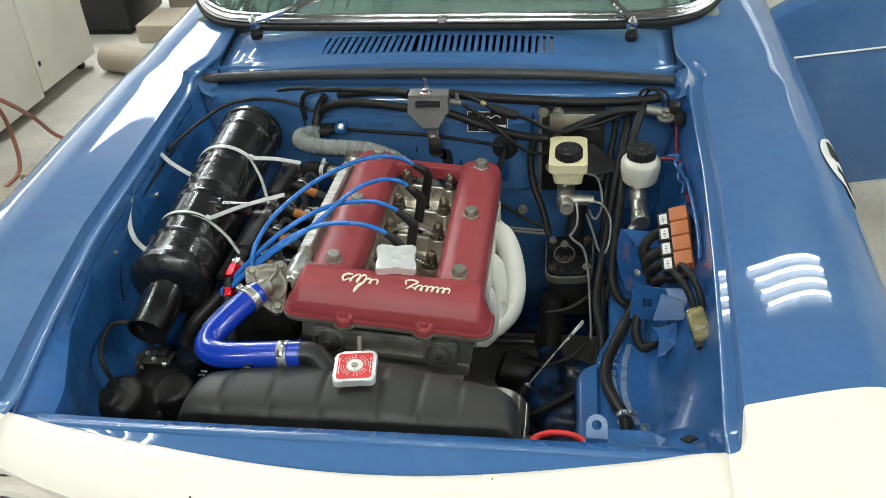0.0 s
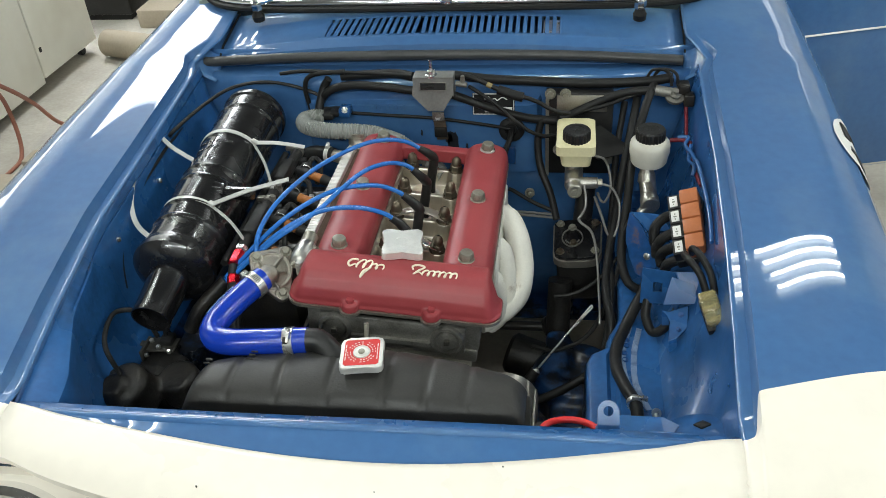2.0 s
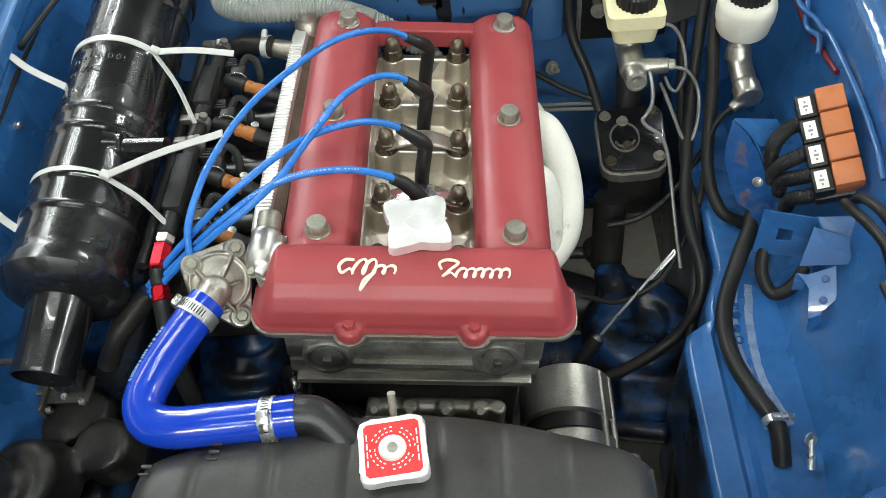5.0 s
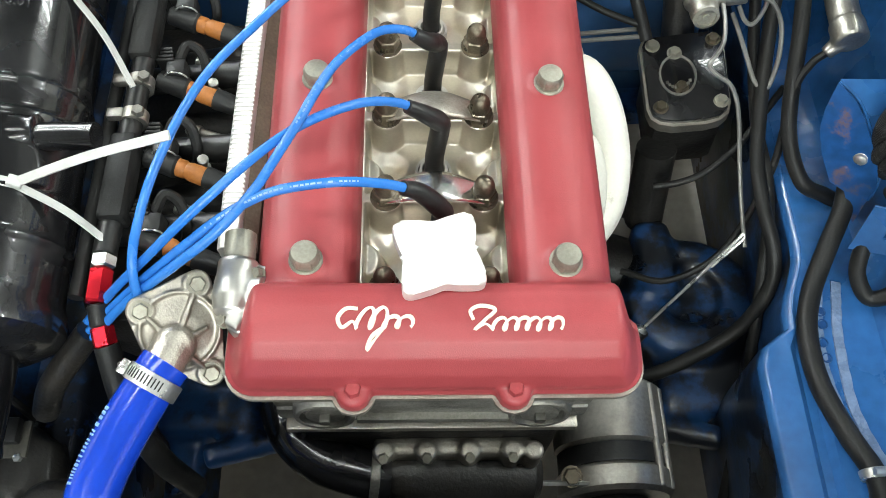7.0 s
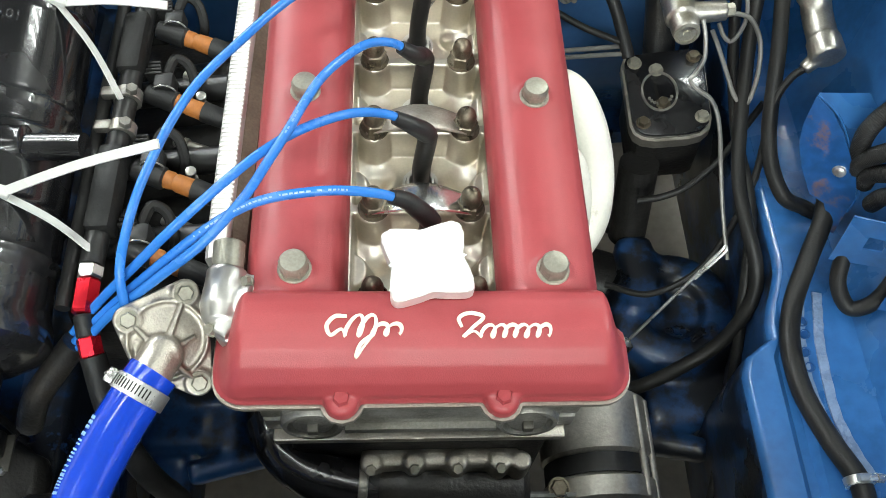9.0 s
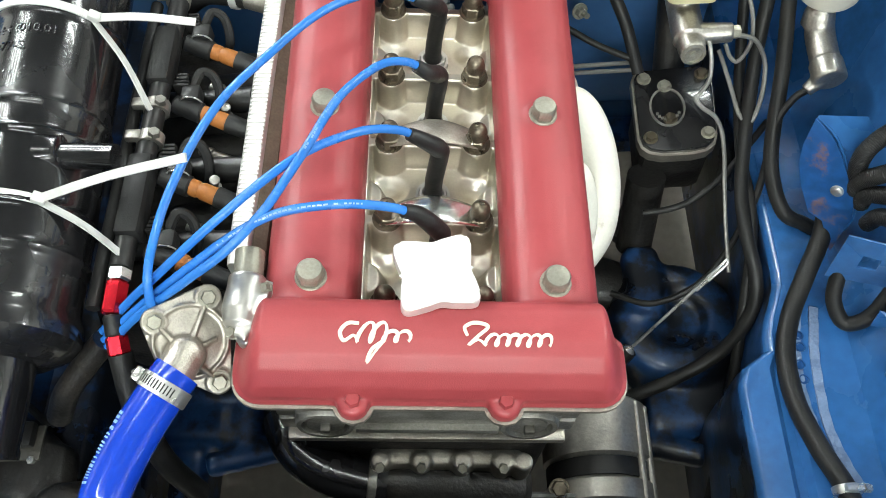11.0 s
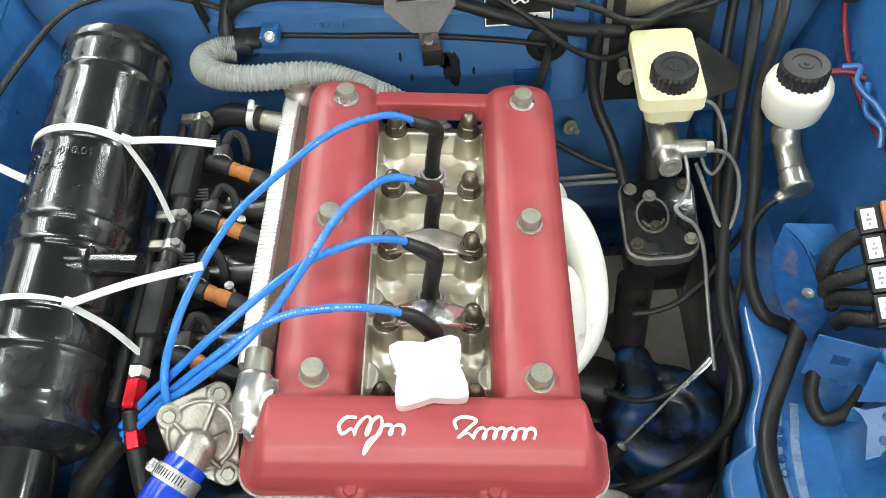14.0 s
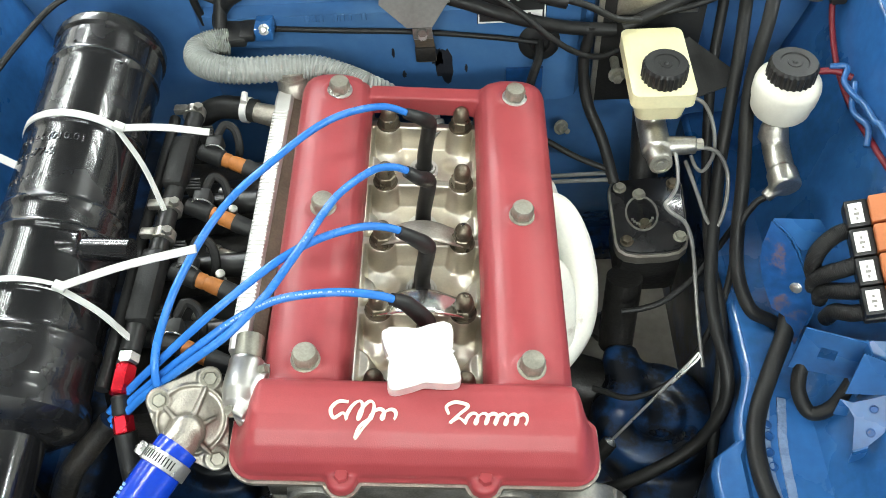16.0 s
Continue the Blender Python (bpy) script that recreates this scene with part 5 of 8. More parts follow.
bm = hose([(-0.512, 0.36, 0.83), (-0.508, 0.25, 0.83), (-0.508, 0.12, 0.81), (-0.50, 0.02, 0.77), (-0.48, -0.04, 0.70), (-0.47, -0.06, 0.62)], 0.004, 8)
solo("cable", bm, M_RUBBER, "thin black cable along the inner wing", "cable")

# water manifold: ribbed bright casting beside the cam cover
man = thing("water_manifold", "bright ribbed cast aluminium manifold beside the cam cover", "manifold")
SECT = ((0.425, -0.170, 0.0165, 0.764), (0.40, -0.170, 0.0180, 0.768), (0.25, -0.1715, 0.0170, 0.772), (0.06, -0.1725, 0.0165, 0.777), (0.035, -0.1725, 0.0165, 0.775))


def run_of(name, mt, label, outline):
    """A casting drawn along the manifold from an outline round its axis."""
    bm = bmesh.new()
    rows = [[bm.verts.new((x + w * u, y, z + v)) for u, v in outline] for y, x, w, z in SECT]
    n = len(outline)
    for a, b in zip(rows, rows[1:]):
        for i in range(n):
            bm.faces.new((a[i], a[(i + 1) % n], b[(i + 1) % n], b[i]))
    bm.faces.new(rows[0])
    bm.faces.new(rows[-1])
    return part(name, bm, mt, man, label)


run_of("body", M_SATIN, "", [(-1, -0.05), (-1, -0.004), (-0.78, 0), (0.10, 0), (0.22, -0.003), (0.26, -0.05)])
run_of("side_face", M_RAWBROWN, "brown stained rough casting face", [(0.262, -0.05), (0.262, -0.006), (0.95, -0.014), (1.0, -0.05)])
bm = bmesh.new()
for k in range(58):
    y = 0.068 + k * 0.0053
    z = lerp([(0.06, 0.777), (0.25, 0.772), (0.40, 0.768)], y)
    box(bm, (-0.1775, y, z), (0.018, 0.0026, 0.0022), 0.0006, seg=1)
part("ribs", bm, M_SATIN, man)
bm = bmesh.new()
lathe(bm, (-0.167, 0.418, 0.745), (0, 0.25, 1), [(0.021, 0), (0.021, 0.024), (0.0195, 0.026), (0.0195, 0.030), (0.0205, 0.0305), (0.0205, 0.0335), (0.0195, 0.034), (0.0195, 0.038), (0.0205, 0.0385), (0.0205, 0.041), (0.019, 0.042), (0.015, 0.042), (0.015, 0.03), (0, 0.03)], 32)
part("rear_port", bm, M_ALU, man)
bm = bmesh.new()
cyl(bm, (-0.175, 0.375, 0.752), (-0.222, 0.388, 0.756), 0.0145, 0.012, 20)
part("branch_port", bm, M_ALU, man)
bm = hose([(-0.212, 0.386, 0.756), (-0.235, 0.392, 0.757), (-0.265, 0.398, 0.752), (-0.292, 0.390, 0.735), (-0.302, 0.37, 0.70), (-0.30, 0.35, 0.65)], 0.0145, 16)
hs = solo("heater_hose", bm, M_RUBBER, "black rubber hose clamped to the manifold", "hose")
bm = bmesh.new()
lathe(bm, (-0.220, 0.388, 0.756), (-1, 0.25, 0.02), [(0.0152, 0), (0.0162, 0.0005), (0.0162, 0.0085), (0.0152, 0.009)], 24)
cyl(bm, (-0.224, 0.383, 0.774), (-0.224, 0.397, 0.776), 0.0042, seg=10)
part("hose_clip", bm, M_SATIN, hs)

# polished connector on the front corner
con = thing("water_connector", "polished aluminium pipe connector bolted beside the cam cover", "pipe fitting")
bm = bmesh.new()
lathe(bm, (-0.1605, 0.010, 0.796), (-0.06, -1, -0.10), [(0.0150, 0), (0.0165, 0.003), (0.0165, 0.012), (0.0175, 0.020), (0.0180, 0.032), (0.0150, 0.044), (0.008, 0.050), (0, 0.051)], 28)
lathe(bm, (-0.160, -0.018, 0.792), (1, -0.12, -0.05), [(0.0150, 0), (0.0155, 0.012), (0.017, 0.020)], 24)
slab(bm, [(-0.166, -0.048), (-0.157, -0.054), (-0.148, -0.052), (-0.141, -0.036), (-0.1365, -0.018), (-0.1345, -0.004), (-0.137, 0.004), (-0.145, 0.006), (-0.149, -0.002)], 0.778, 0.797)
slab(bm, [(-0.166, -0.046), (-0.156, -0.052), (-0.149, -0.040), (-0.150, 0.0), (-0.156, 0.004)], 0.784, 0.802)
remesh(part("body", bm, M_CONN, con), 0.0013, 3)
bm = bmesh.new()
lathe(bm, (-0.1605, 0.034, 0.7985), (0.0, -1, -0.10), [(0.0112, 0), (0.0128, 0.001), (0.0128, 0.026), (0.012, 0.027)], 28)
part("pipe_stub", bm, M_BOLT, con)
for p in ((-0.168, -0.041, 0.793), (-0.143, -0.003, 0.797)):
    bm = bmesh.new()
    lathe(bm, p, (-0.3, -0.3, 1), [(0.0062, 0), (0.0062, 0.0012)], 14)
    hexa(bm, p, (-0.3, -0.3, 1), 0.0050, 0.007, 0.4)
    part("bolt", bm, M_BOLT, con)

# fuel injection
fr = thing("fuel_rail", "black fuel rail with steel clamps and red anodised unions", "fuel rail")
bm = bmesh.new()
cyl(bm, (-0.280, 0.375, 0.772), (-0.287, 0.035, 0.770), 0.0105, seg=18)
part("rail", bm, M_SATINBLACK, fr)
bm = bmesh.new()
cyl(bm, (-0.306, 0.365, 0.768), (-0.309, 0.00, 0.762), 0.0065, seg=14)
part("return_pipe", bm, M_SATINBLACK, fr)
for ya, yb in ((0.32, 0.245), (0.155, 0.065)):
    bm = bmesh.new()
    box(bm, (-0.2835, (ya + yb) / 2, 0.773), (0.024, ya - yb, 0.026), 0.005)
    part("heat_shrink", bm, M_RUBBER, fr)
for y in (0.368, 0.218, 0.178):
    bm = bmesh.new()
    lathe(bm, (-0.282, y + 0.007, 0.771), (0, -1, 0), [(0.0118, 0), (0.013, 0.0006), (0.013, 0.0125), (0.0118, 0.013)], 22)
    box(bm, (-0.296, y, 0.780), (0.016, 0.011, 0.009), 0.002)
    hexa(bm, (-0.275, y, 0.781), (0.3, 0, 1), 0.006, 0.006)
    part("clamp", bm, M_GUN, fr)
for a, b, r, mt in (((-0.2865, 0.035, 0.770), (-0.2865, 0.022, 0.770), 0.0112, M_POL), ((-0.287, 0.022, 0.770), (-0.288, -0.008, 0.766), 0.0108, M_REDAN),
                    ((-0.288, -0.008, 0.766), (-0.285, -0.026, 0.757), 0.0085, M_SATINBLACK), ((-0.285, -0.024, 0.757), (-0.282, -0.040, 0.748), 0.0102, M_REDAN)):
    bm = bmesh.new()
    d = Vector(b) - Vector(a)
    lathe(bm, a, d, [(r * 0.8, 0), (r, 0.002), (r, d.length - 0.002), (r * 0.8, d.length)], 6 if mt in (M_REDAN, M_POL) else 16)
    part("union", bm, mt, fr, "red anodised union nut" if mt is M_REDAN else "")
bm = hose([(-0.282, -0.038, 0.748), (-0.272, -0.080, 0.715), (-0.26, -0.11, 0.66), (-0.25, -0.12, 0.58)], 0.011, 12)
part("fuel_hose", bm, M_RUBBER, fr)
for k, y in enumerate((0.302, 0.218, 0.128, 0.045)):
    inj = thing("fuel_injector", "black fuel injector with a brown rubber boot", "fuel injector", pose(-0.24, y, 0.755), "fuel injectors")
    bm = bmesh.new()
    cyl(bm, (-0.030, 0.014, 0.006), (0.0, 0.004, 0.0), 0.0095, 0.011, 16, 0.002)
    box(bm, (-0.012, 0.022, 0.006), (0.020, 0.020, 0.020), 0.004)
    part("body", bm, M_CAP, inj)
    bm = bmesh.new()
    lathe(bm, (-0.004, 0.006, 0.001), (0.92, -0.38, -0.12), [(0.0070, 0), (0.0086, 0.003), (0.0088, 0.011), (0.0076, 0.014), (0.0088, 0.017), (0.0092, 0.030), (0.0075, 0.034)], 18)
    part("boot", bm, M_BROWN, inj, "brown rubber boot")
    bm = bmesh.new()
    cyl(bm, (0.026, -0.006, -0.003), (0.048, -0.014, -0.008), 0.0105, 0.0095, 16)
    part("nozzle", bm, M_CAP, inj)
    bm = hose([(-0.012, 0.034, 0.008), (-0.004, 0.050, 0.012), (0.008, 0.046, 0.006), (0.012, 0.03, -0.01), (0.004, 0.02, -0.03)], 0.005, 8)
    part("connector_lead", bm, M_RUBBER, inj)
    bm = bmesh.new()
    for q in range(4):
        box(bm, (-0.022, 0.030 + 0.0045 * q, 0.010 + 0.001 * q), (0.017 - 0.002 * q, 0.003, 0.015 - 0.002 * q), 0.0006, None, 1)
    part("ribbed_cuff", bm, M_RUBBER, inj)
    bm = bmesh.new()
    sweep(bm, [Vector((-0.012 + 0.0118 * math.cos(q), 0.012, 0.006 + 0.0122 * math.sin(q))) for q in [radians(-40 + 13 * w) for w in range(21)]], 0.0009, 6)
    part("wire_clip", bm, M_CLIP, inj, "bright sprung wire clip")
    bm = bmesh.new()
    cyl(bm, (-0.004, -0.030, -0.016), (0.036, -0.044, -0.020), 0.0050, 0.0045, 12, 0.001)
    lathe(bm, (0.004, -0.033, -0.0168), (0.94, -0.33, -0.1), [(0.0050, 0), (0.0068, 0.001), (0.0068, 0.006), (0.0050, 0.007)], 12)
    part("vacuum_stub", bm, M_GUN, inj, "dull grey vacuum pipe stub")
for y in (0.262, 0.172, 0.085):
    bm = bmesh.new()
    cyl(bm, (-0.31, y, 0.722), (-0.195, y - 0.006, 0.735), 0.0135, seg=16)
    solo("breather_pipe", bm, M_SATINBLACK, "black crossover pipe beside the injectors", "pipe", "crossover pipes")
    bm = bmesh.new()
    lathe(bm, (-0.222, y - 0.030, 0.735), (0.2, -0.1, 1), [(0.006, 0), (0.006, 0.006), (0.0035, 0.008), (0.0035, 0.016), (0.0052, 0.017), (0.0052, 0.021), (0.003, 0.0225), (0, 0.0225)], 10)
    solo("linkage_stud", bm, M_GUN, "small bright throttle linkage stud", "bolt", "linkage studs")
tbp = thing("throttle_bodies", "grimy black throttle bodies under the fuel rail", "throttle body")
bm = bmesh.new()
box(bm, (-0.262, 0.18, 0.655), (0.135, 0.36, 0.10), 0.02)
part("casting", bm, M_GREASE, tbp)
for y in (0.30, 0.215, 0.13, 0.045):
    bm = bmesh.new()
    cyl(bm, (-0.335, y, 0.675), (-0.14, y, 0.70), 0.026, seg=22)
    part("runner", bm, M_GREASE, tbp)

# plug leads
LEADS = [([(-0.009, 0.315, 0.805), (-0.038, 0.309, 0.827), (-0.065, 0.290, 0.843), (-0.093, 0.269, 0.851), (-0.119, 0.242, 0.855), (-0.149, 0.206, 0.855), (-0.183, 0.172, 0.847), (-0.205, 0.136, 0.841), (-0.219, 0.092, 0.840), (-0.230, 0.051, 0.835), (-0.239, 0.006, 0.820), (-0.240, -0.018, 0.795), (-0.234, -0.038, 0.765), (-0.218, -0.052, 0.748), (-0.200, -0.055, 0.742)], 0.3255),
         ([(-0.007, 0.217, 0.813), (-0.022, 0.213, 0.831), (-0.041, 0.203, 0.843), (-0.058, 0.181, 0.854), (-0.077, 0.153, 0.861), (-0.090, 0.124, 0.865), (-0.101, 0.097, 0.866), (-0.117, 0.071, 0.860), (-0.138, 0.043, 0.849), (-0.169, 0.012, 0.838), (-0.206, -0.004, 0.818), (-0.262, -0.016, 0.775), (-0.300, -0.032, 0.742), (-0.330, -0.045, 0.720)], 0.2355),
         ([(-0.012, 0.143, 0.805), (-0.028, 0.142, 0.820), (-0.052, 0.131, 0.838), (-0.076, 0.116, 0.849), (-0.100, 0.099, 0.856), (-0.123, 0.079, 0.860), (-0.146, 0.058, 0.859), (-0.171, 0.038, 0.852), (-0.196, 0.022, 0.840), (-0.229, 0.008, 0.815), (-0.272, -0.002, 0.775), (-0.308, -0.016, 0.740), (-0.330, -0.034, 0.722)], 0.1455),
         ([(-0.015, 0.056, 0.815), (-0.033, 0.052, 0.833), (-0.062, 0.049, 0.845), (-0.091, 0.046, 0.849), (-0.122, 0.042, 0.848), (-0.147, 0.033, 0.845), (-0.172, 0.021, 0.838), (-0.194, 0.010, 0.828), (-0.218, 0.002, 0.812), (-0.254, -0.006, 0.782), (-0.292, -0.020, 0.752), (-0.330, -0.040, 0.722)], 0.0555)]
for pts, py in LEADS:
    ld = thing("plug_lead", "bright blue silicone plug lead with a black boot", "plug lead", None, "plug leads")
    part("lead", hose(pts, 0.0040, 12, 6), M_LEAD, ld)
    p0 = Vector(pts[0])
    d0 = (Vector(pts[1]) - p0).normalized()
    bm = bmesh.new()
    line = spline([p0 + d0 * 0.014, p0 - d0 * 0.004, Vector((0.0035, py, 0.786)), Vector((0.0035, py, 0.775)), Vector((-0.004, py, 0.735)), Vector((-0.007, py, 0.705))], 5)
    sweep(bm, line, lambda t: 0.0062 + 0.0028 * min(1, t * 3), 14)
    part("boot", bm, M_CAP, ld, "black rubber plug boot")
    if py in (0.0555, 0.2355):
        fine = spline(pts, 24)
        off = Vector((0.1, -0.42, 0.90)) * 0.0040
        bm = bmesh.new()
        k = 44
        rng = random.Random(int(py * 1000))
        while k < 150:
            m = rng.choice((1, 2, 2, 3))
            strap(bm, [q + off for q in fine[k:k + m + 1]], 0.0007, 0.0003, (0.1, -0.42, 0.9))
            k += m + rng.choice((1, 1, 1, 4))
        part("print_bars", bm, M_PRINT, ld, "pale printed bars along the lead")

# added sleeve, standing in for the dark where the leads end
bm = hose([(-0.300, -0.024, 0.745), (-0.318, -0.036, 0.730), (-0.345, -0.056, 0.705), (-0.365, -0.068, 0.67)], 0.0120, 12)
solo("lead_end_cover", bm, M_GREASE, "black sleeve added where the plug leads fade into the dark", "sleeve")

# corrugated breather hose
COR = spline([(-0.073, 0.403, 0.776), (-0.100, 0.418, 0.778), (-0.137, 0.430, 0.783), (-0.178, 0.427, 0.788), (-0.225, 0.418, 0.794), (-0.258, 0.419, 0.799), (-0.279, 0.431, 0.801), (-0.282, 0.449, 0.803), (-0.265, 0.462, 0.803), (-0.248, 0.467, 0.800)], 44)
brh = thing("breather_hose", "grey corrugated plastic breather hose curling behind the cam cover", "hose")
bm = bmesh.new()
sweep(bm, COR, lambda t: 0.0150 + 0.0012 * min(1, t * 3) + 0.0011 * math.sin(2 * math.pi * t * 66), 20)
part("corrugated_tube", bm, M_CORR, brh)
bm = bmesh.new()
sweep(bm, spline([(-0.076, 0.405, 0.776), (-0.058, 0.410, 0.760), (-0.035, 0.412, 0.738), (-0.006, 0.398, 0.726), (0.014, 0.372, 0.716)], 20), lambda t: 0.0140 + 0.0014 * math.sin(2 * math.pi * t * 16), 16)
part("hose_end", bm, M_CORR, brh)
hc = thing("hose_bracket", "black clip with a bright bolt holding hoses on the bulkhead", "bracket")
bm = bmesh.new()
box(bm, (-0.243, 0.474, 0.806), (0.040, 0.040, 0.014), 0.004)
box(bm, (-0.222, 0.474, 0.810), (0.020, 0.034, 0.010), 0.003)
part("clip_body", bm, M_CAP, hc)
bm = bmesh.new()
box(bm, (-0.202, 0.478, 0.810), (0.022, 0.030, 0.018), 0.002)
part("clip_plate", bm, M_BAYBLUE, hc)
bm = bmesh.new()
lathe(bm, (-0.200, 0.466, 0.817), (0, -0.8, 0.6), [(0.007, 0), (0.007, 0.002), (0.0045, 0.003), (0.004, 0.007), (0, 0.008)], 14)
part("bolt", bm, M_CLIP, hc)
bm = hose([(-0.258, 0.474, 0.806), (-0.256, 0.490, 0.828), (-0.248, 0.503, 0.852), (-0.236, 0.503, 0.870)], 0.0085, 12)
part("upper_hose", bm, M_RUBBER, hc)

# relay and horn in the front corner
rg = thing("horn_relay", "grimy black relay and horn with a drilled steel bracket", "horn")
bm = bmesh.new()
box(bm, (-0.455, -0.105, 0.610), (0.13, 0.085, 0.06), 0.018)
box(bm, (-0.405, -0.110, 0.605), (0.07, 0.07, 0.05), 0.018)
cyl(bm, (-0.535, -0.125, 0.570), (-0.44, -0.120, 0.585), 0.046, seg=24)
cyl(bm, (-0.44, -0.130, 0.555), (-0.385, -0.105, 0.570), 0.042, seg=24)
cyl(bm, (-0.418, -0.188, 0.615), (-0.428, -0.205, 0.675), 0.046, 0.043, 28, 0.008)
cyl(bm, (-0.432, -0.212, 0.668), (-0.434, -0.216, 0.684), 0.030, 0.022, 24, 0.003)
cyl(bm, (-0.352, -0.150, 0.605), (-0.358, -0.160, 0.655), 0.036, 0.033, 24, 0.006)
remesh(part("base", bm, M_GREASE, rg, "grimy black moulded body"), 0.004, 5)
bm = bmesh.new()
box(bm, (-0.452, -0.090, 0.655), (0.036, 0.012, 0.004), 0.0012, pose(0, 0, 0))
box(bm, (-0.436, -0.098, 0.650), (0.005, 0.042, 0.022), 0.001)
box(bm, (-0.410, -0.088, 0.652), (0.050, 0.034, 0.004), 0.0012)
part("bracket", bm, M_PLATE, rg, "worn steel bracket")
bm = bmesh.new()
box(bm, (-0.402, -0.082, 0.660), (0.022, 0.024, 0.012), 0.003)
part("terminal_block", bm, M_CAP, rg)
for p in ((-0.430, -0.085, 0.656), (-0.430, -0.112, 0.648), (-0.393, -0.104, 0.650), (-0.412, -0.100, 0.656)):
    bm = bmesh.new()
    hexa(bm, p, (0, -0.2, 1), 0.0042, 0.005)
    part("screw", bm, M_CLIP, rg)
for pts in ([(-0.425, -0.200, 0.690), (-0.440, -0.190, 0.735), (-0.456, -0.147, 0.742), (-0.455, -0.111, 0.742), (-0.419, -0.105, 0.735), (-0.400, -0.11, 0.69)], [(-0.40, -0.06, 0.62), (-0.45, -0.02, 0.66), (-0.485, -0.01, 0.69), (-0.50, -0.06, 0.67), (-0.505, -0.12, 0.61)], [(-0.405, -0.08, 0.665), (-0.42, -0.05, 0.685), (-0.45, -0.035, 0.67), (-0.47, -0.05, 0.63)]):
    part("lead", hose(pts, 0.004, 8), M_RUBBER, rg)

# ---- bulkhead and exhaust side ----
# brake master cylinder
mc = thing("brake_master_cylinder", "brake master cylinder with a cream plastic reservoir and black cap", "master cylinder")
bm = bmesh.new()
rows = []
for z, x0, x1, y0, y1 in ((0.757, 0.248, 0.303, 0.346, 0.440), (0.785, 0.243, 0.306, 0.340, 0.448), (0.7855, 0.2375, 0.3115, 0.335, 0.456), (0.804, 0.2375, 0.3115, 0.335, 0.456), (0.8085, 0.243, 0.306, 0.341, 0.450)):
    c = []
    r = 0.010
    for cx, cy, a0 in ((x1 - r, y1 - r, 0), (x0 + r, y1 - r, 90), (x0 + r, y0 + r, 180), (x1 - r, y0 + r, 270)):
        for k in range(5):
            a = radians(a0 + 22.5 * k)
            c.append(bm.verts.new((cx + r * math.cos(a), cy + r * math.sin(a), z)))
    rows.append(c)
for a, b in zip(rows, rows[1:]):
    for i in range(len(a)):
        bm.faces.new((a[i], a[(i + 1) % len(a)], b[(i + 1) % len(a)], b[i]))
bm.faces.new(rows[0][::-1])
bm.faces.new(rows[-1])
part("reservoir", bm, M_TANK, mc, "cream plastic fluid reservoir")


def screw_cap(p, r, h, parent):
    bm = bmesh.new()
    n = 96
    prof = [(0.92, 0), (0.985, 0.08), (0.985, 0.84), (0.93, 1.0), (0.60, 1.0), (0.57, 0.93), (0.30, 0.93), (0.28, 0.97), (0.12, 0.97), (0.08, 1.03), (0, 1.05)]
    rings = []
    for k, (q, t) in enumerate(prof[:-1]):
        rings.append([bm.verts.new(Vector(p) + Vector((math.cos(2 * math.pi * i / n) * r * q * (1 + (0.05 if (i // 2) % 2 and 1 <= k <= 2 else 0)), math.sin(2 * math.pi * i / n) * r * q * (1 + (0.05 if (i // 2) % 2 and 1 <= k <= 2 else 0)), h * t))) for i in range(n)])
    for a, b in zip(rings, rings[1:]):
        for i in range(n):
            bm.faces.new((a[i], a[(i + 1) % n], b[(i + 1) % n], b[i]))
    tip = bm.verts.new(Vector(p) + Vector((0, 0, h * 1.05)))
    for i in range(n):
        bm.faces.new((rings[-1][i], rings[-1][(i + 1) % n], tip))
    bm.faces.new(rings[0][::-1])
    return part("cap", bm, M_CAP, parent, "ribbed black plastic screw cap", angle=25)


screw_cap((0.2755, 0.364, 0.806), 0.0255, 0.0225, mc)
bm = bmesh.new()
cyl(bm, (0.272, 0.505, 0.735), (0.272, 0.318, 0.732), 0.0185, 0.0175, 24)
cyl(bm, (0.270, 0.365, 0.735), (0.270, 0.365, 0.757), 0.014, seg=20)
cyl(bm, (0.272, 0.330, 0.732), (0.274, 0.300, 0.730), 0.0155, 0.0145, 24, 0.002)
cyl(bm, (0.272, 0.325, 0.733), (0.318, 0.322, 0.737), 0.0125, 0.0105, 20)
remesh(part("cylinder", bm, M_GUN, mc, "bare cast cylinder body"), 0.0016, 3)
bm = bmesh.new()
lathe(bm, (0.274, 0.302, 0.730), (0.05, -1, 0.15), [(0.0135, 0), (0.0135, 0.004), (0.010, 0.005), (0.010, 0.003), (0.004, 0.003), (0.004, 0.005), (0, 0.0055)], 24)
part("end_plug", bm, M_BOLT, mc)
bm = bmesh.new()
hexa(bm, (0.316, 0.322, 0.737), (1, 0, 0.08), 0.0075, 0.010)
part("pipe_union", bm, M_BOLT, mc)
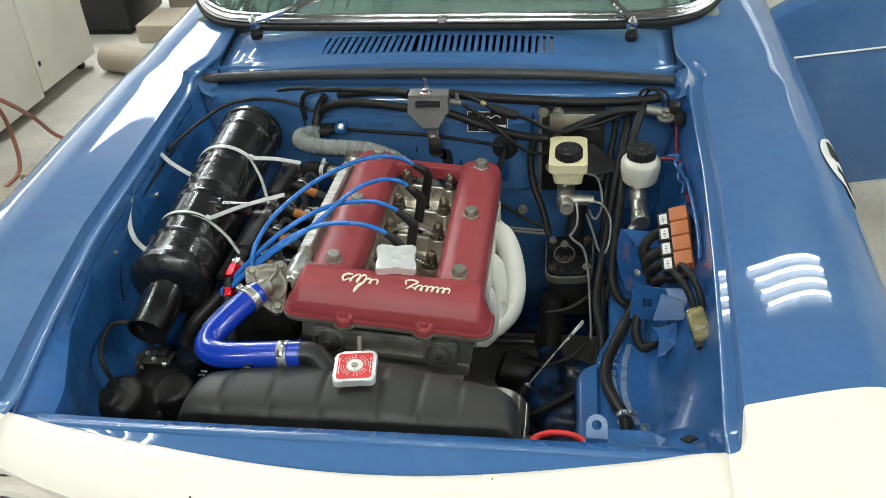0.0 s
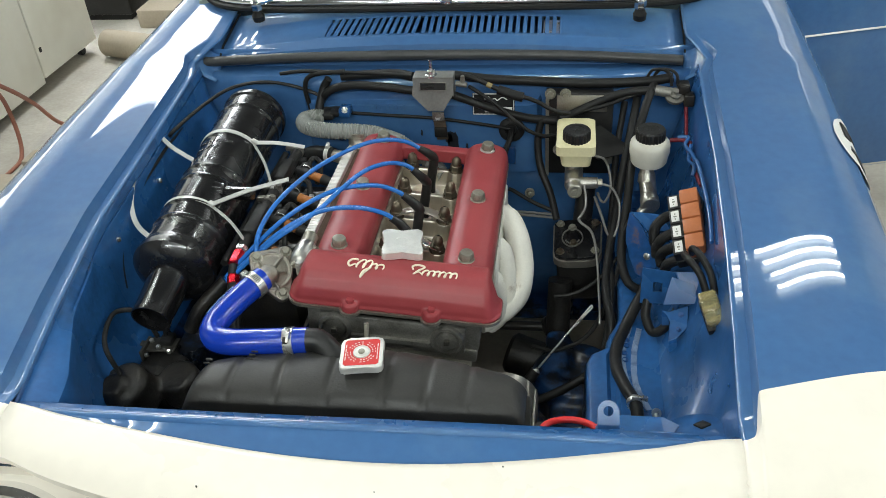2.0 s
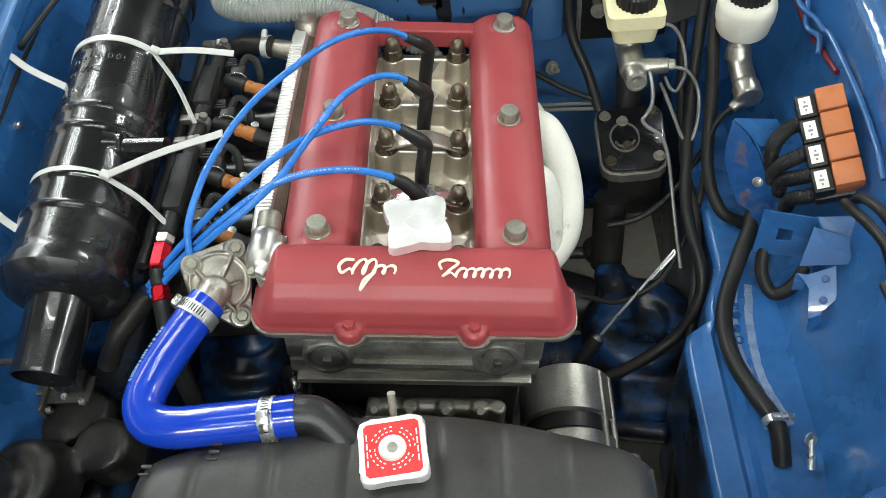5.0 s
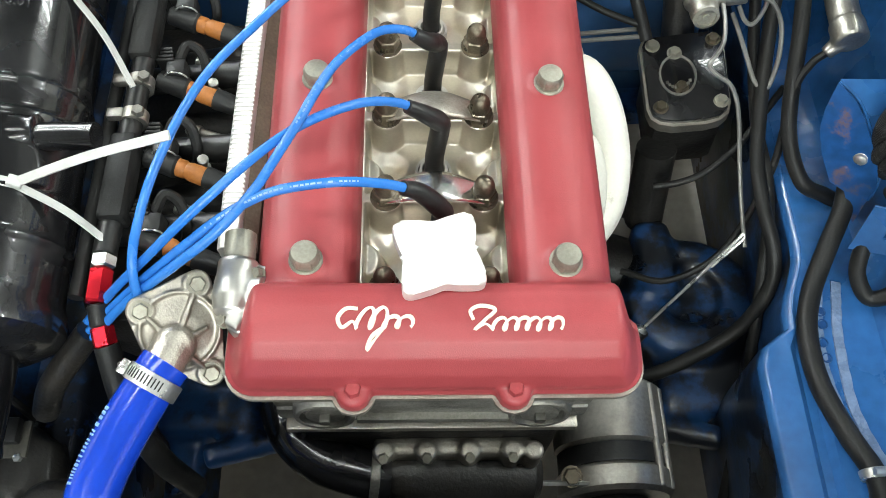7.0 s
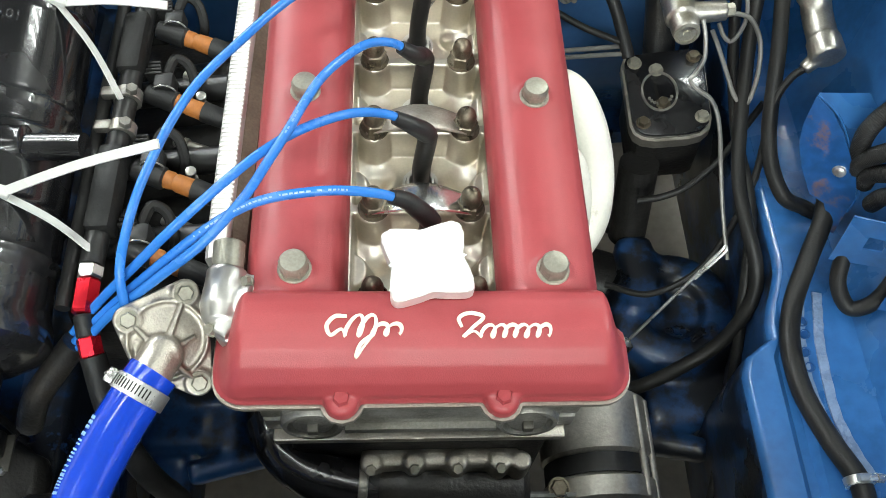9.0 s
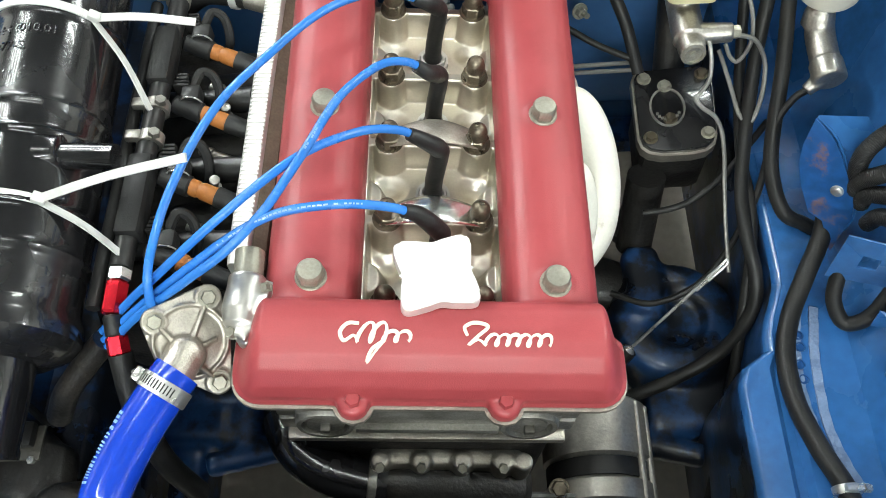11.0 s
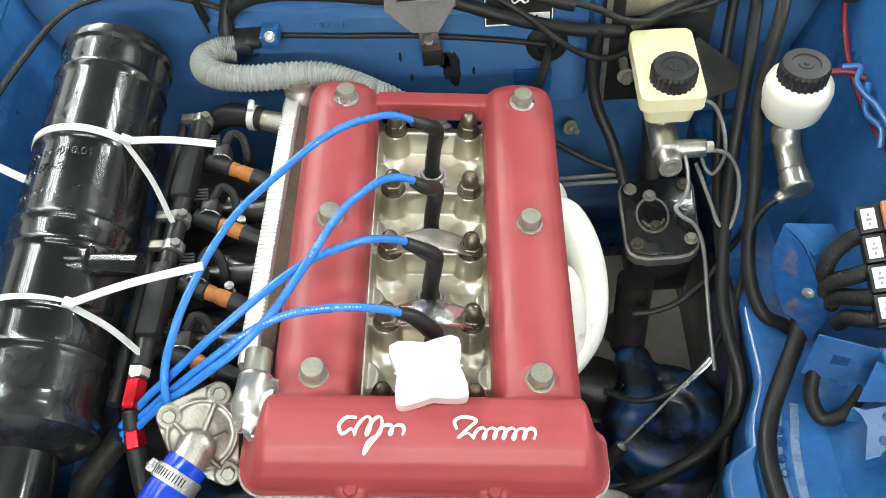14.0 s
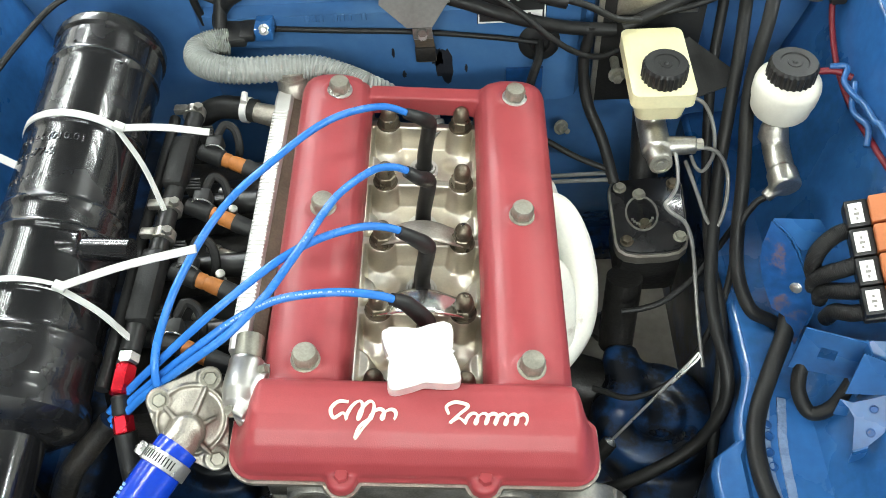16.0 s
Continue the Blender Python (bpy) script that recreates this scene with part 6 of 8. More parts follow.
for pts, r in (([(0.311, 0.317, 0.737), (0.330, 0.318, 0.735), (0.345, 0.315, 0.728), (0.358, 0.306, 0.705), (0.359, 0.287, 0.680), (0.353, 0.270, 0.658), (0.346, 0.265, 0.652), (0.337, 0.275, 0.655), (0.329, 0.297, 0.670), (0.319, 0.317, 0.690), (0.313, 0.331, 0.700)], 0.0026),
               ([(0.292, 0.312, 0.736), (0.295, 0.298, 0.722), (0.295, 0.286, 0.705), (0.288, 0.280, 0.690), (0.283, 0.275, 0.685), (0.289, 0.267, 0.680), (0.304, 0.259, 0.672), (0.312, 0.248, 0.660), (0.317, 0.233, 0.640), (0.321, 0.212, 0.610), (0.324, 0.182, 0.580), (0.326, 0.154, 0.560), (0.326, 0.128, 0.550)], 0.0025),
               ([(0.308, 0.372, 0.768), (0.327, 0.366, 0.765), (0.336, 0.350, 0.757), (0.341, 0.333, 0.740), (0.341, 0.320, 0.720), (0.332, 0.314, 0.700), (0.324, 0.320, 0.700), (0.318, 0.331, 0.710)], 0.0024)):
    solo("brake_pipe", hose(pts, r, 8), M_LINE, "thin grey steel brake pipe", "pipe", "brake pipes")
solo("speedometer_cable", hose([(0.378, 0.283, 0.630), (0.361, 0.271, 0.600), (0.333, 0.245, 0.575), (0.297, 0.225, 0.555), (0.269, 0.219, 0.545), (0.240, 0.218, 0.540)], 0.0042, 10), M_RUBBER, "thin dark cable slanting below the steering box", "cable")

# clutch cylinder with its round reservoir
cl = thing("clutch_master_cylinder", "clutch cylinder with a round white reservoir and black cap", "master cylinder")
C0 = Vector((0.409, 0.338, 0.0))
bm = bmesh.new()
lathe(bm, (0.410, 0.342, 0.770), (0, -0.02, 1), [(0.012, -0.006), (0.025, 0), (0.031, 0.0025), (0.0335, 0.007), (0.0345, 0.016), (0.0365, 0.024), (0.0370, 0.030), (0.0370, 0.040), (0.0355, 0.046), (0.030, 0.051), (0.024, 0.053)], 40)
part("reservoir", bm, M_WHITEPL, cl, "white translucent plastic reservoir")
screw_cap((0.410, 0.342, 0.819), 0.0262, 0.023, cl)
bm = bmesh.new()
lathe(bm, (0.408, 0.337, 0.765), (-0.02, -0.35, -1), [(0.013, 0), (0.0135, 0.010), (0.0155, 0.014), (0.0165, 0.03)], 24)
sweep(bm, spline([(0.408, 0.332, 0.752), (0.410, 0.318, 0.735), (0.411, 0.290, 0.728), (0.412, 0.268, 0.726)], 6), 0.0155, 22)
cyl(bm, (0.411, 0.285, 0.727), (0.412, 0.260, 0.725), 0.0175, seg=24, bev=0.002)
cyl(bm, (0.405, 0.268, 0.718), (0.392, 0.262, 0.708), 0.009, 0.007, 16)
remesh(part("cylinder", bm, M_GUN, cl, "bare cast cylinder body"), 0.0016, 3)
bm = hose([(0.394, 0.263, 0.709), (0.380, 0.258, 0.698), (0.365, 0.240, 0.675), (0.352, 0.19, 0.60), (0.31, 0.14, 0.52), (0.25, 0.12, 0.49), (0.20, 0.14, 0.48)], 0.0042, 8)
solo("clutch_hose", bm, M_RUBBER, "thin dark clutch hose", "hose")

# pedal box behind
pb = thing("pedal_box", "black pedal box with a worn bare metal plate on the bulkhead", "pedal box")
bm = bmesh.new()
box(bm, (0.280, 0.497, 0.755), (0.135, 0.032, 0.185), 0.006)
part("box_body", bm, M_SATINBLACK, pb)
bm = bmesh.new()
slab(bm, [(-0.065, -0.01), (-0.058, -0.012), (-0.058, -0.19), (-0.065, -0.19)], 0, 0.004, pose(0.278, 0.482, 0.85, 90, 0, 0))
box(bm, (0.285, 0.479, 0.826), (0.10, 0.004, 0.036), 0.002)
part("metal_plate", bm, M_ALU, pb, "bare aluminium plate")
for p in ((0.222, 0.478, 0.846), (0.240, 0.446, 0.738), (0.252, 0.478, 0.846), (0.345, 0.478, 0.70)):
    bm = bmesh.new()
    lathe(bm, (p[0], p[1] + 0.004, p[2]), (0, -1, 0.1), [(0.011, 0), (0.011, 0.003)], 18)
    hexa(bm, p, (0, -1, 0.1), 0.0075, 0.008)
    part("nut", bm, M_BOLT, pb)
bm = bmesh.new()
cyl(bm, (0.240, 0.48, 0.737), (0.240, 0.44, 0.738), 0.006, seg=12)
part("stud", bm, M_BOLT, pb)

bm = bmesh.new()
slab(bm, [(0, 0), (0.062, -0.046), (0.058, -0.056), (0.0, -0.080), (-0.016, -0.072), (-0.016, -0.006)], 0, 0.003, Matrix.Translation((0.322, 0.452, 0.790)) @ pose(0, 0, 0, 28, 6, 0))
part("strut_plate", bm, M_SATINBLACK, pb, "black steel strut plate")

# ignition coil bracket on the bulkhead
cb = thing("coil_bracket", "grey pressed-steel bracket with a stud, on the bulkhead", "bracket")
CBM = pose(-0.012, 0.462, 0.888, 82, 0, 0)
bm = bmesh.new()
slab(bm, [(-0.037, 0.002), (0.042, 0.002), (0.043, -0.031), (0.021, -0.066), (-0.010, -0.066), (-0.041, -0.034)], 0, 0.003, CBM)
box(bm, (-0.0095, 0.476, 0.890), (0.081, 0.034, 0.004), 0.001)
box(bm, (-0.049, 0.474, 0.870), (0.003, 0.032, 0.038), 0.001)
box(bm, (0.030, 0.474, 0.870), (0.003, 0.032, 0.038), 0.001)
part("plate", bm, material("grey_bracket_paint", (0.20, 0.20, 0.19), 0.5, 0.3, 0.15, 20, 200, 0.2, dirt_haze=(0.09, 0.085, 0.075), dirt_haze_scale=16, dirt_haze_amount=0.4), cb)
# black inset stands in for the shade inside the open slot
bm = bmesh.new()
box(bm, (0.002, -0.015, 0.0034), (0.050, 0.014, 0.0012), 0.0, CBM)
win = part("window", bm, M_INK, cb, "black inset for the shade in the bracket's slot")
bm = bmesh.new()
for c, s in (((0.002, -0.0070, 0.0036), (0.055, 0.0022, 0.002)), ((0.002, -0.0230, 0.0036), (0.055, 0.0022, 0.002)), ((-0.0245, -0.015, 0.0036), (0.0022, 0.0138, 0.002)), ((0.0285, -0.015, 0.0036), (0.0022, 0.0138, 0.002))):
    box(bm, c, s, 0.0006, CBM, 1)
part("slot_edge", bm, M_ALUDULL, win)
bm = bmesh.new()
cyl(bm, CBM @ Vector((-0.020, -0.017, 0.0048)), CBM @ Vector((0.004, -0.014, 0.0048)), 0.0022, seg=10)
part("slot_bar", bm, M_GREASE, win)
bm = bmesh.new()
lathe(bm, (-0.014, 0.470, 0.890), (0, 0, 1), [(0.012, 0), (0.012, 0.004), (0.008, 0.005), (0.008, 0.012), (0.0035, 0.013), (0.0035, 0.034), (0, 0.035)], 18)
part("stud", bm, M_POL, cb)
bm = bmesh.new()
cyl(bm, (0.036, 0.462, 0.878), (0.058, 0.458, 0.876), 0.0055, seg=12)
lathe(bm, (0.050, 0.461, 0.878), (0, 0, 1), [(0.006, 0), (0.004, 0.012), (0.004, 0.016)], 12)
part("terminal", bm, M_ALUDULL, cb)
bm = bmesh.new()
box(bm, (-0.004, 0.460, 0.808), (0.024, 0.006, 0.016), 0.001)
hexa(bm, (-0.004, 0.457, 0.812), (0, -1, 0), 0.0065, 0.005)
part("foot", bm, M_ALUDULL, cb)
bm = bmesh.new()
strap(bm, [Vector((-0.004, 0.464, 0.803)), Vector((-0.003, 0.474, 0.775)), Vector((-0.002, 0.487, 0.74))], 0.012, 0.0015, (0, -1, 0.3))
part("leg", bm, M_RAWBROWN, cb, "stained brown steel leg")
bm = bmesh.new()
box(bm, (-0.003, 0.4725, 0.764), (0.026, 0.006, 0.022), 0.0015)
part("leg_pad", bm, M_GREASE, cb, "black pad on the leg")
bm = bmesh.new()
strap(bm, [Vector((-0.004, 0.4600, 0.810)), Vector((-0.0036, 0.4640, 0.796))], 0.0115, 0.0016, (0, -1, 0.3))
hexa(bm, (-0.004, 0.4595, 0.8035), (0, -1, 0.3), 0.0062, 0.005, 0.2)
part("leg_bolt", bm, M_CLIP, cb, "bright bolt on a bare metal tongue")

# data plate
dp = thing("data_plate", "small black data plate with a white border, on the bulkhead", "plate", pose(0.107, 0.4895, 0.820, 84, 0, 0))
bm = bmesh.new()
box(bm, (0, 0, 0), (0.086, 0.046, 0.0012))
part("plate", bm, M_INK, dp)
bm = bmesh.new()
for c, sx, sy in (((0, 0.0215), 0.084, 0.0016), ((0, -0.0215), 0.084, 0.0016), ((0.0412, 0), 0.0016, 0.044), ((-0.0412, 0), 0.0016, 0.044)):
    box(bm, (c[0], c[1], 0.0012), (sx, sy, 0.0012))
part("border", bm, M_WHITE, dp)
bm = bmesh.new()
box(bm, (0.010, -0.012, 0.001), (0.056, 0.011, 0.0012))
part("number_panel", bm, M_WHITE, dp)
bm = bmesh.new()
for k in range(5):
    box(bm, (-0.002 + k * 0.006, -0.012, 0.0018), (0.0032, 0.006, 0.0006))
part("number_bars", bm, M_INK, dp)
bm = sweep(bmesh.new(), spline([(-0.018, 0.010, 0.001), (-0.010, 0.016, 0.001), (-0.006, 0.008, 0.001), (0.002, 0.012, 0.001), (0.008, 0.008, 0.001), (0.018, 0.014, 0.001), (0.028, 0.009, 0.001)], 5), 0.0012, 6)
part("logo_stroke", bm, M_WHITE, dp)

# steering box
sb = thing("steering_box", "black steering box with a bolted cover plate", "steering box")
SBM = Matrix.Translation((0.283, 0.325, 0.600)) @ pose(0, 0, 0, 8, -3, 0)
bm = bmesh.new()
PL = [(-0.046, -0.032), (-0.043, -0.043), (-0.035, -0.050), (-0.020, -0.054), (0.014, -0.054), (0.030, -0.051), (0.040, -0.043), (0.044, -0.030), (0.047, 0.046), (0.044, 0.055), (0.036, 0.060), (-0.034, 0.058), (-0.042, 0.055), (-0.046, 0.046)]
slab(bm, PL, -0.004, 0.004, None, 0.001)
ob = part("cover_plate", bm, M_BLACK, sb)
ob.matrix_world = SBM
bm = bmesh.new()
slab(bm, [(x * 1.06, y * 1.07) for x, y in PL], -0.020, -0.004)
ob = part("flange", bm, M_ALU, sb, "bare alloy flange edge")
ob.matrix_world = SBM
bm = bmesh.new()
box(bm, (0, 0, -0.07), (0.085, 0.10, 0.11), 0.015)
cyl(bm, (-0.035, -0.06, -0.05), (-0.045, -0.11, -0.16), 0.024, seg=20)
cyl(bm, (0.0, 0.04, -0.06), (0.02, 0.18, 0.0), 0.02, seg=16)
ob = part("casing", bm, M_GREASE, sb)
ob.matrix_world = SBM
for x, y in ((-0.034, 0.046), (0.036, 0.048), (0.034, -0.034), (-0.034, -0.036), (-0.010, 0.034), (-0.008, -0.012)):
    bm = bmesh.new()
    lathe(bm, (x, y, 0.003), (0, 0, 1), [(0.0088, 0), (0.0088, 0.0015)], 16)
    hexa(bm, (x, y, 0.0045), (0, 0, 1), 0.0068, 0.006, x * 50)
    ob = part("bolt", bm, M_BRONZE if x * y > 0 else M_BOLT, sb)
    ob.matrix_world = SBM
bm = bmesh.new()
n = 40
rings = [[bm.verts.new((-0.010 + (0.0215 + o) * math.cos(2 * math.pi * i / n), 0.004 + (0.0270 + o) * math.sin(2 * math.pi * i / n), h)) for i in range(n)] for o, h in ((0, 0.0035), (0, 0.006), (-0.0025, 0.006), (-0.0025, 0.0035))]
for a, b in zip(rings, rings[1:]):
    for i in range(n):
        bm.faces.new((a[i], a[(i + 1) % n], b[(i + 1) % n], b[i]))
for k in range(9):
    a = radians(210 + k * 15)
    box(bm, (-0.010 + 0.015 * math.cos(a), 0.004 + 0.017 * math.sin(a), 0.005), (0.003, 0.003, 0.002), 0, None)
ob = part("raised_ring", bm, M_ALUDULL, sb)
ob.matrix_world = SBM

# steering linkage under the box
bm = bmesh.new()
strap(bm, spline([(0.262, 0.318, 0.452), (0.250, 0.285, 0.440), (0.238, 0.262, 0.430)], 6), 0.016, 0.007, (0, 0, 1))
lathe(bm, (0.238, 0.262, 0.420), (0, 0, 1), [(0.022, 0), (0.024, 0.006), (0.024, 0.018), (0.018, 0.024), (0.0, 0.024)], 24)
ob = part("drop_arm", bm, M_GREASE, sb, "grimy black steering arm")
bm = bmesh.new()
hexa(bm, (0.238, 0.262, 0.444), (0, 0, 1), 0.010, 0.010, 0.4)
lathe(bm, (0.238, 0.262, 0.450), (0, 0, 1), [(0.0055, 0), (0.0055, 0.010), (0, 0.011)], 12)
part("arm_nut", bm, M_BOLT, sb)
bm = bmesh.new()
cyl(bm, (0.238, 0.262, 0.425), (0.120, 0.268, 0.420), 0.010, seg=14)
part("track_rod", bm, M_GREASE, sb)

# looms and cables
def cable(pts, r, label, mt=None, cat="cable"):
    return solo("cable" if cat == "cable" else cat.replace(" ", "_"), hose(pts, r, 12), mt or M_RUBBER, label, cat, "cables" if cat == "cable" else "")


BIG = "thick black sleeved wiring loom along the chassis rail"
cable([(0.425, 0.50, 0.86), (0.404, 0.43, 0.84), (0.384, 0.375, 0.77), (0.372, 0.29, 0.712), (0.362, 0.215, 0.652), (0.372, 0.165, 0.625), (0.398, 0.155, 0.610), (0.41, 0.15, 0.605)], 0.0082, BIG)
cable([(0.395, 0.50, 0.84), (0.378, 0.42, 0.78), (0.366, 0.372, 0.735), (0.354, 0.317, 0.681), (0.338, 0.215, 0.620), (0.335, 0.150, 0.606), (0.343, 0.105, 0.585), (0.341, 0.075, 0.555), (0.312, 0.046, 0.510), (0.250, 0.022, 0.475), (0.195, 0.010, 0.455), (0.15, 0.0, 0.45)], 0.0080, BIG)
cable([(0.37, 0.50, 0.82), (0.355, 0.43, 0.74), (0.348, 0.34, 0.66), (0.343, 0.25, 0.62), (0.345, 0.16, 0.60), (0.332, 0.06, 0.53), (0.312, -0.04, 0.46), (0.292, -0.12, 0.40), (0.28, -0.16, 0.36)], 0.0065, "black cable looped beside the engine")
rh = thing("rubber_hose", "black rubber hose with a steel clip over the chassis rail", "hose")
part("hose_body", hose([(0.41, 0.16, 0.66), (0.399, 0.12, 0.640), (0.381, 0.085, 0.625), (0.362, 0.045, 0.607), (0.349, 0.002, 0.606), (0.347, -0.05, 0.611), (0.358, -0.10, 0.618), (0.373, -0.145, 0.622), (0.375, -0.18, 0.60)], 0.0100, 14), M_RUBBER, rh)
bm = bmesh.new()
lathe(bm, (0.3715, -0.135, 0.6215), (0.05, -1, 0.0), [(0.0120, 0), (0.0130, 0.0005), (0.0130, 0.0085), (0.0120, 0.009)], 24)
cyl(bm, (0.366, -0.140, 0.636), (0.382, -0.140, 0.634), 0.0036, seg=10)
cyl(bm, (0.382, -0.140, 0.634), (0.389, -0.140, 0.631), 0.0045, seg=6)
part("hose_clip", bm, M_CLIP, rh, "bright worm-drive clip")
cable([(0.40, 0.07, 0.66), (0.398, 0.05, 0.635), (0.41, 0.03, 0.62), (0.43, 0.03, 0.635), (0.45, 0.05, 0.66)], 0.008, "black cable under the brackets")
# along the bulkhead
cable([(-0.27, 0.505, 0.78), (-0.262, 0.498, 0.815), (-0.235, 0.492, 0.848), (-0.19, 0.488, 0.862), (-0.12, 0.482, 0.862), (-0.06, 0.478, 0.856), (0.0, 0.478, 0.852), (0.04, 0.475, 0.842), (0.10, 0.468, 0.822), (0.17, 0.470, 0.800), (0.235, 0.470, 0.792)], 0.0085, "thick black battery cable across the bulkhead")
cable([(-0.21, 0.512, 0.872), (-0.10, 0.505, 0.880), (-0.055, 0.49, 0.88)], 0.0095, "black sleeved cable under the bonnet seal")
cable([(0.03, 0.492, 0.882), (0.10, 0.500, 0.870), (0.20, 0.505, 0.862), (0.30, 0.505, 0.858), (0.40, 0.503, 0.862), (0.46, 0.50, 0.872)], 0.0095, "black sleeved cable under the bonnet seal")
cable([(-0.34, 0.508, 0.88), (-0.28, 0.508, 0.885), (-0.12, 0.50, 0.882), (-0.055, 0.485, 0.884)], 0.004, "thin black cable across the bulkhead")
cable([(-0.285, 0.505, 0.80), (-0.290, 0.505, 0.85), (-0.27, 0.505, 0.878), (-0.20, 0.503, 0.886)], 0.005, "thin black cable across the bulkhead")
cable([(0.045, 0.478, 0.890), (0.075, 0.468, 0.885), (0.105, 0.460, 0.873), (0.135, 0.455, 0.862)], 0.0045, "black cable with a connector sleeve")
cable([(0.120, 0.458, 0.866), (0.150, 0.452, 0.858), (0.170, 0.450, 0.853)], 0.0095, "black rubber connector sleeve on a cable")
cable([(0.165, 0.452, 0.855), (0.195, 0.450, 0.845), (0.230, 0.450, 0.825), (0.262, 0.458, 0.815)], 0.0042, "thin black cable before the pedal box")
bm = hose([(0.098, 0.462, 0.876), (0.108, 0.459, 0.872)], 0.0055, 10)
solo("tape_band", bm, M_YELLOW, "yellow tape band on a cable", "tape")
cable([(0.060, 0.474, 0.866), (0.085, 0.462, 0.855), (0.118, 0.448, 0.838), (0.150, 0.440, 0.810), (0.185, 0.445, 0.780), (0.215, 0.450, 0.768), (0.245, 0.46, 0.77)], 0.0038, "thin black cable drooping before the bulkhead")
cable([(0.245, 0.470, 0.795), (0.29, 0.475, 0.818), (0.335, 0.480, 0.838), (0.38, 0.478, 0.852), (0.425, 0.475, 0.856)], 0.0085, "thick black battery cable across the bulkhead")
cable([(0.290, 0.470, 0.815), (0.335, 0.470, 0.828), (0.38, 0.475, 0.845), (0.42, 0.480, 0.852)], 0.004, "thin black cable across the bulkhead")
cable([(0.205, 0.47, 0.80), (0.198, 0.46, 0.75), (0.205, 0.44, 0.70), (0.225, 0.41, 0.66), (0.24, 0.37, 0.62)], 0.0075, "black cable down the bulkhead")
cable([(-0.25, 0.492, 0.802), (-0.12, 0.486, 0.796), (-0.02, 0.485, 0.790), (0.08, 0.486, 0.776), (0.14, 0.484, 0.766)], 0.0035, "thin black cable across the bulkhead")
cable([(0.140, 0.415, 0.664), (0.152, 0.412, 0.660), (0.191, 0.395, 0.645), (0.239, 0.381, 0.630)], 0.0042, "black cable beside the steering box")
bm = bmesh.new()
cyl(bm, (0.13, 0.352, 0.645), (0.240, 0.376, 0.620), 0.0028, seg=8)
cyl(bm, (0.13, 0.362, 0.645), (0.240, 0.388, 0.620), 0.0028, seg=8)
solo("fuel_line", bm, M_LINE, "twin thin steel lines across the bay", "pipe")
gm = thing("grommet", "black rubber cable grommet in the bulkhead", "grommet")
bm = bmesh.new()
lathe(bm, (0.143, 0.493, 0.762), (0, -1, 0.15), [(0.027, 0), (0.027, 0.004), (0.020, 0.009), (0.013, 0.009), (0.011, 0.004), (0, 0.004)], 28)
part("rubber_ring", bm, M_RUBBER, gm)
bm = hose([(0.143, 0.490, 0.763), (0.142, 0.470, 0.755), (0.132, 0.455, 0.73), (0.125, 0.45, 0.70)], 0.006, 8)
part("wire", bm, M_RUBBER, gm)
bm = bmesh.new()
hexa(bm, (0.179, 0.484, 0.612), (0.5, -1, 0.4), 0.007, 0.007)
lathe(bm, (0.179, 0.488, 0.610), (0.5, -1, 0.4), [(0.011, 0), (0.011, 0.003), (0.004, 0.003), (0.004, 0.02)], 14)
solo("bulkhead_bolt", bm, M_BOLT, "bright bolt in the bulkhead", "bolt")

# battery terminal and wires in the rear corner
bt = thing("terminal_junction", "grey battery cable lug bolted in the rear corner", "terminal")
bm = bmesh.new()
cyl(bm, (0.425, 0.475, 0.857), (0.455, 0.470, 0.853), 0.0105, seg=14)
lathe(bm, (0.463, 0.468, 0.845), (0, -0.5, 1), [(0.019, 0), (0.019, 0.006), (0.011, 0.007), (0.011, 0.012), (0.005, 0.013), (0.005, 0.02)], 20)
part("lug", bm, M_ALUDULL, bt)
bm = bmesh.new()
box(bm, (0.478, 0.475, 0.862), (0.022, 0.03, 0.02), 0.004)
box(bm, (0.488, 0.46, 0.845), (0.02, 0.025, 0.025), 0.004)
part("post", bm, M_GREASE, bt)
for dx in (0.0, 0.012):
    bm = hose([(0.455 + dx, 0.475, 0.865), (0.452 + dx, 0.48, 0.885), (0.440 + dx, 0.49, 0.892), (0.420 + dx, 0.50, 0.888), (0.410 + dx, 0.505, 0.87)], 0.003, 8)
    part("wire", bm, M_GREASE, bt)
cable([(0.482, 0.458, 0.842), (0.484, 0.44, 0.815), (0.482, 0.39, 0.795), (0.484, 0.33, 0.785), (0.488, 0.26, 0.790), (0.490, 0.22, 0.795)], 0.0035, "dark red wire down the inner wing", M_REDWIRE)
cable([(0.448, 0.365, 0.806), (0.470, 0.362, 0.808), (0.486, 0.352, 0.806)], 0.004, "dark red wire end", M_REDWIRE)
bm = hose([(0.462, 0.366, 0.812), (0.480, 0.362, 0.814), (0.474, 0.345, 0.808), (0.477, 0.325, 0.808), (0.481, 0.30, 0.814), (0.482, 0.27, 0.818), (0.485, 0.25, 0.822), (0.488, 0.15, 0.818), (0.488, 0.08, 0.810), (0.486, 0.04, 0.80)], 0.0036, 10)
solo("painted_pipe", bm, M_BAYBLUE, "blue painted pipe along the inner wing", "pipe")
bm = hose([(0.484, 0.34, 0.81), (0.478, 0.31, 0.795), (0.484, 0.28, 0.80), (0.480, 0.26, 0.79)], 0.0038, 10)
solo("painted_clip", bm, M_BAYBLUE, "blue painted clip on the inner wing", "clip")

# relay pack
RD = Vector((-0.006, 0.112, 0.045)).normalized()
RZ = Vector((-0.35, -0.10, 1.0))
RZ = (RZ - RD * RZ.dot(RD)).normalized()
RX = RD.cross(RZ)
RM = Matrix((RX, RD, RZ)).transposed().to_4x4()
RM.translation = (0.464, 0.125, 0.772)
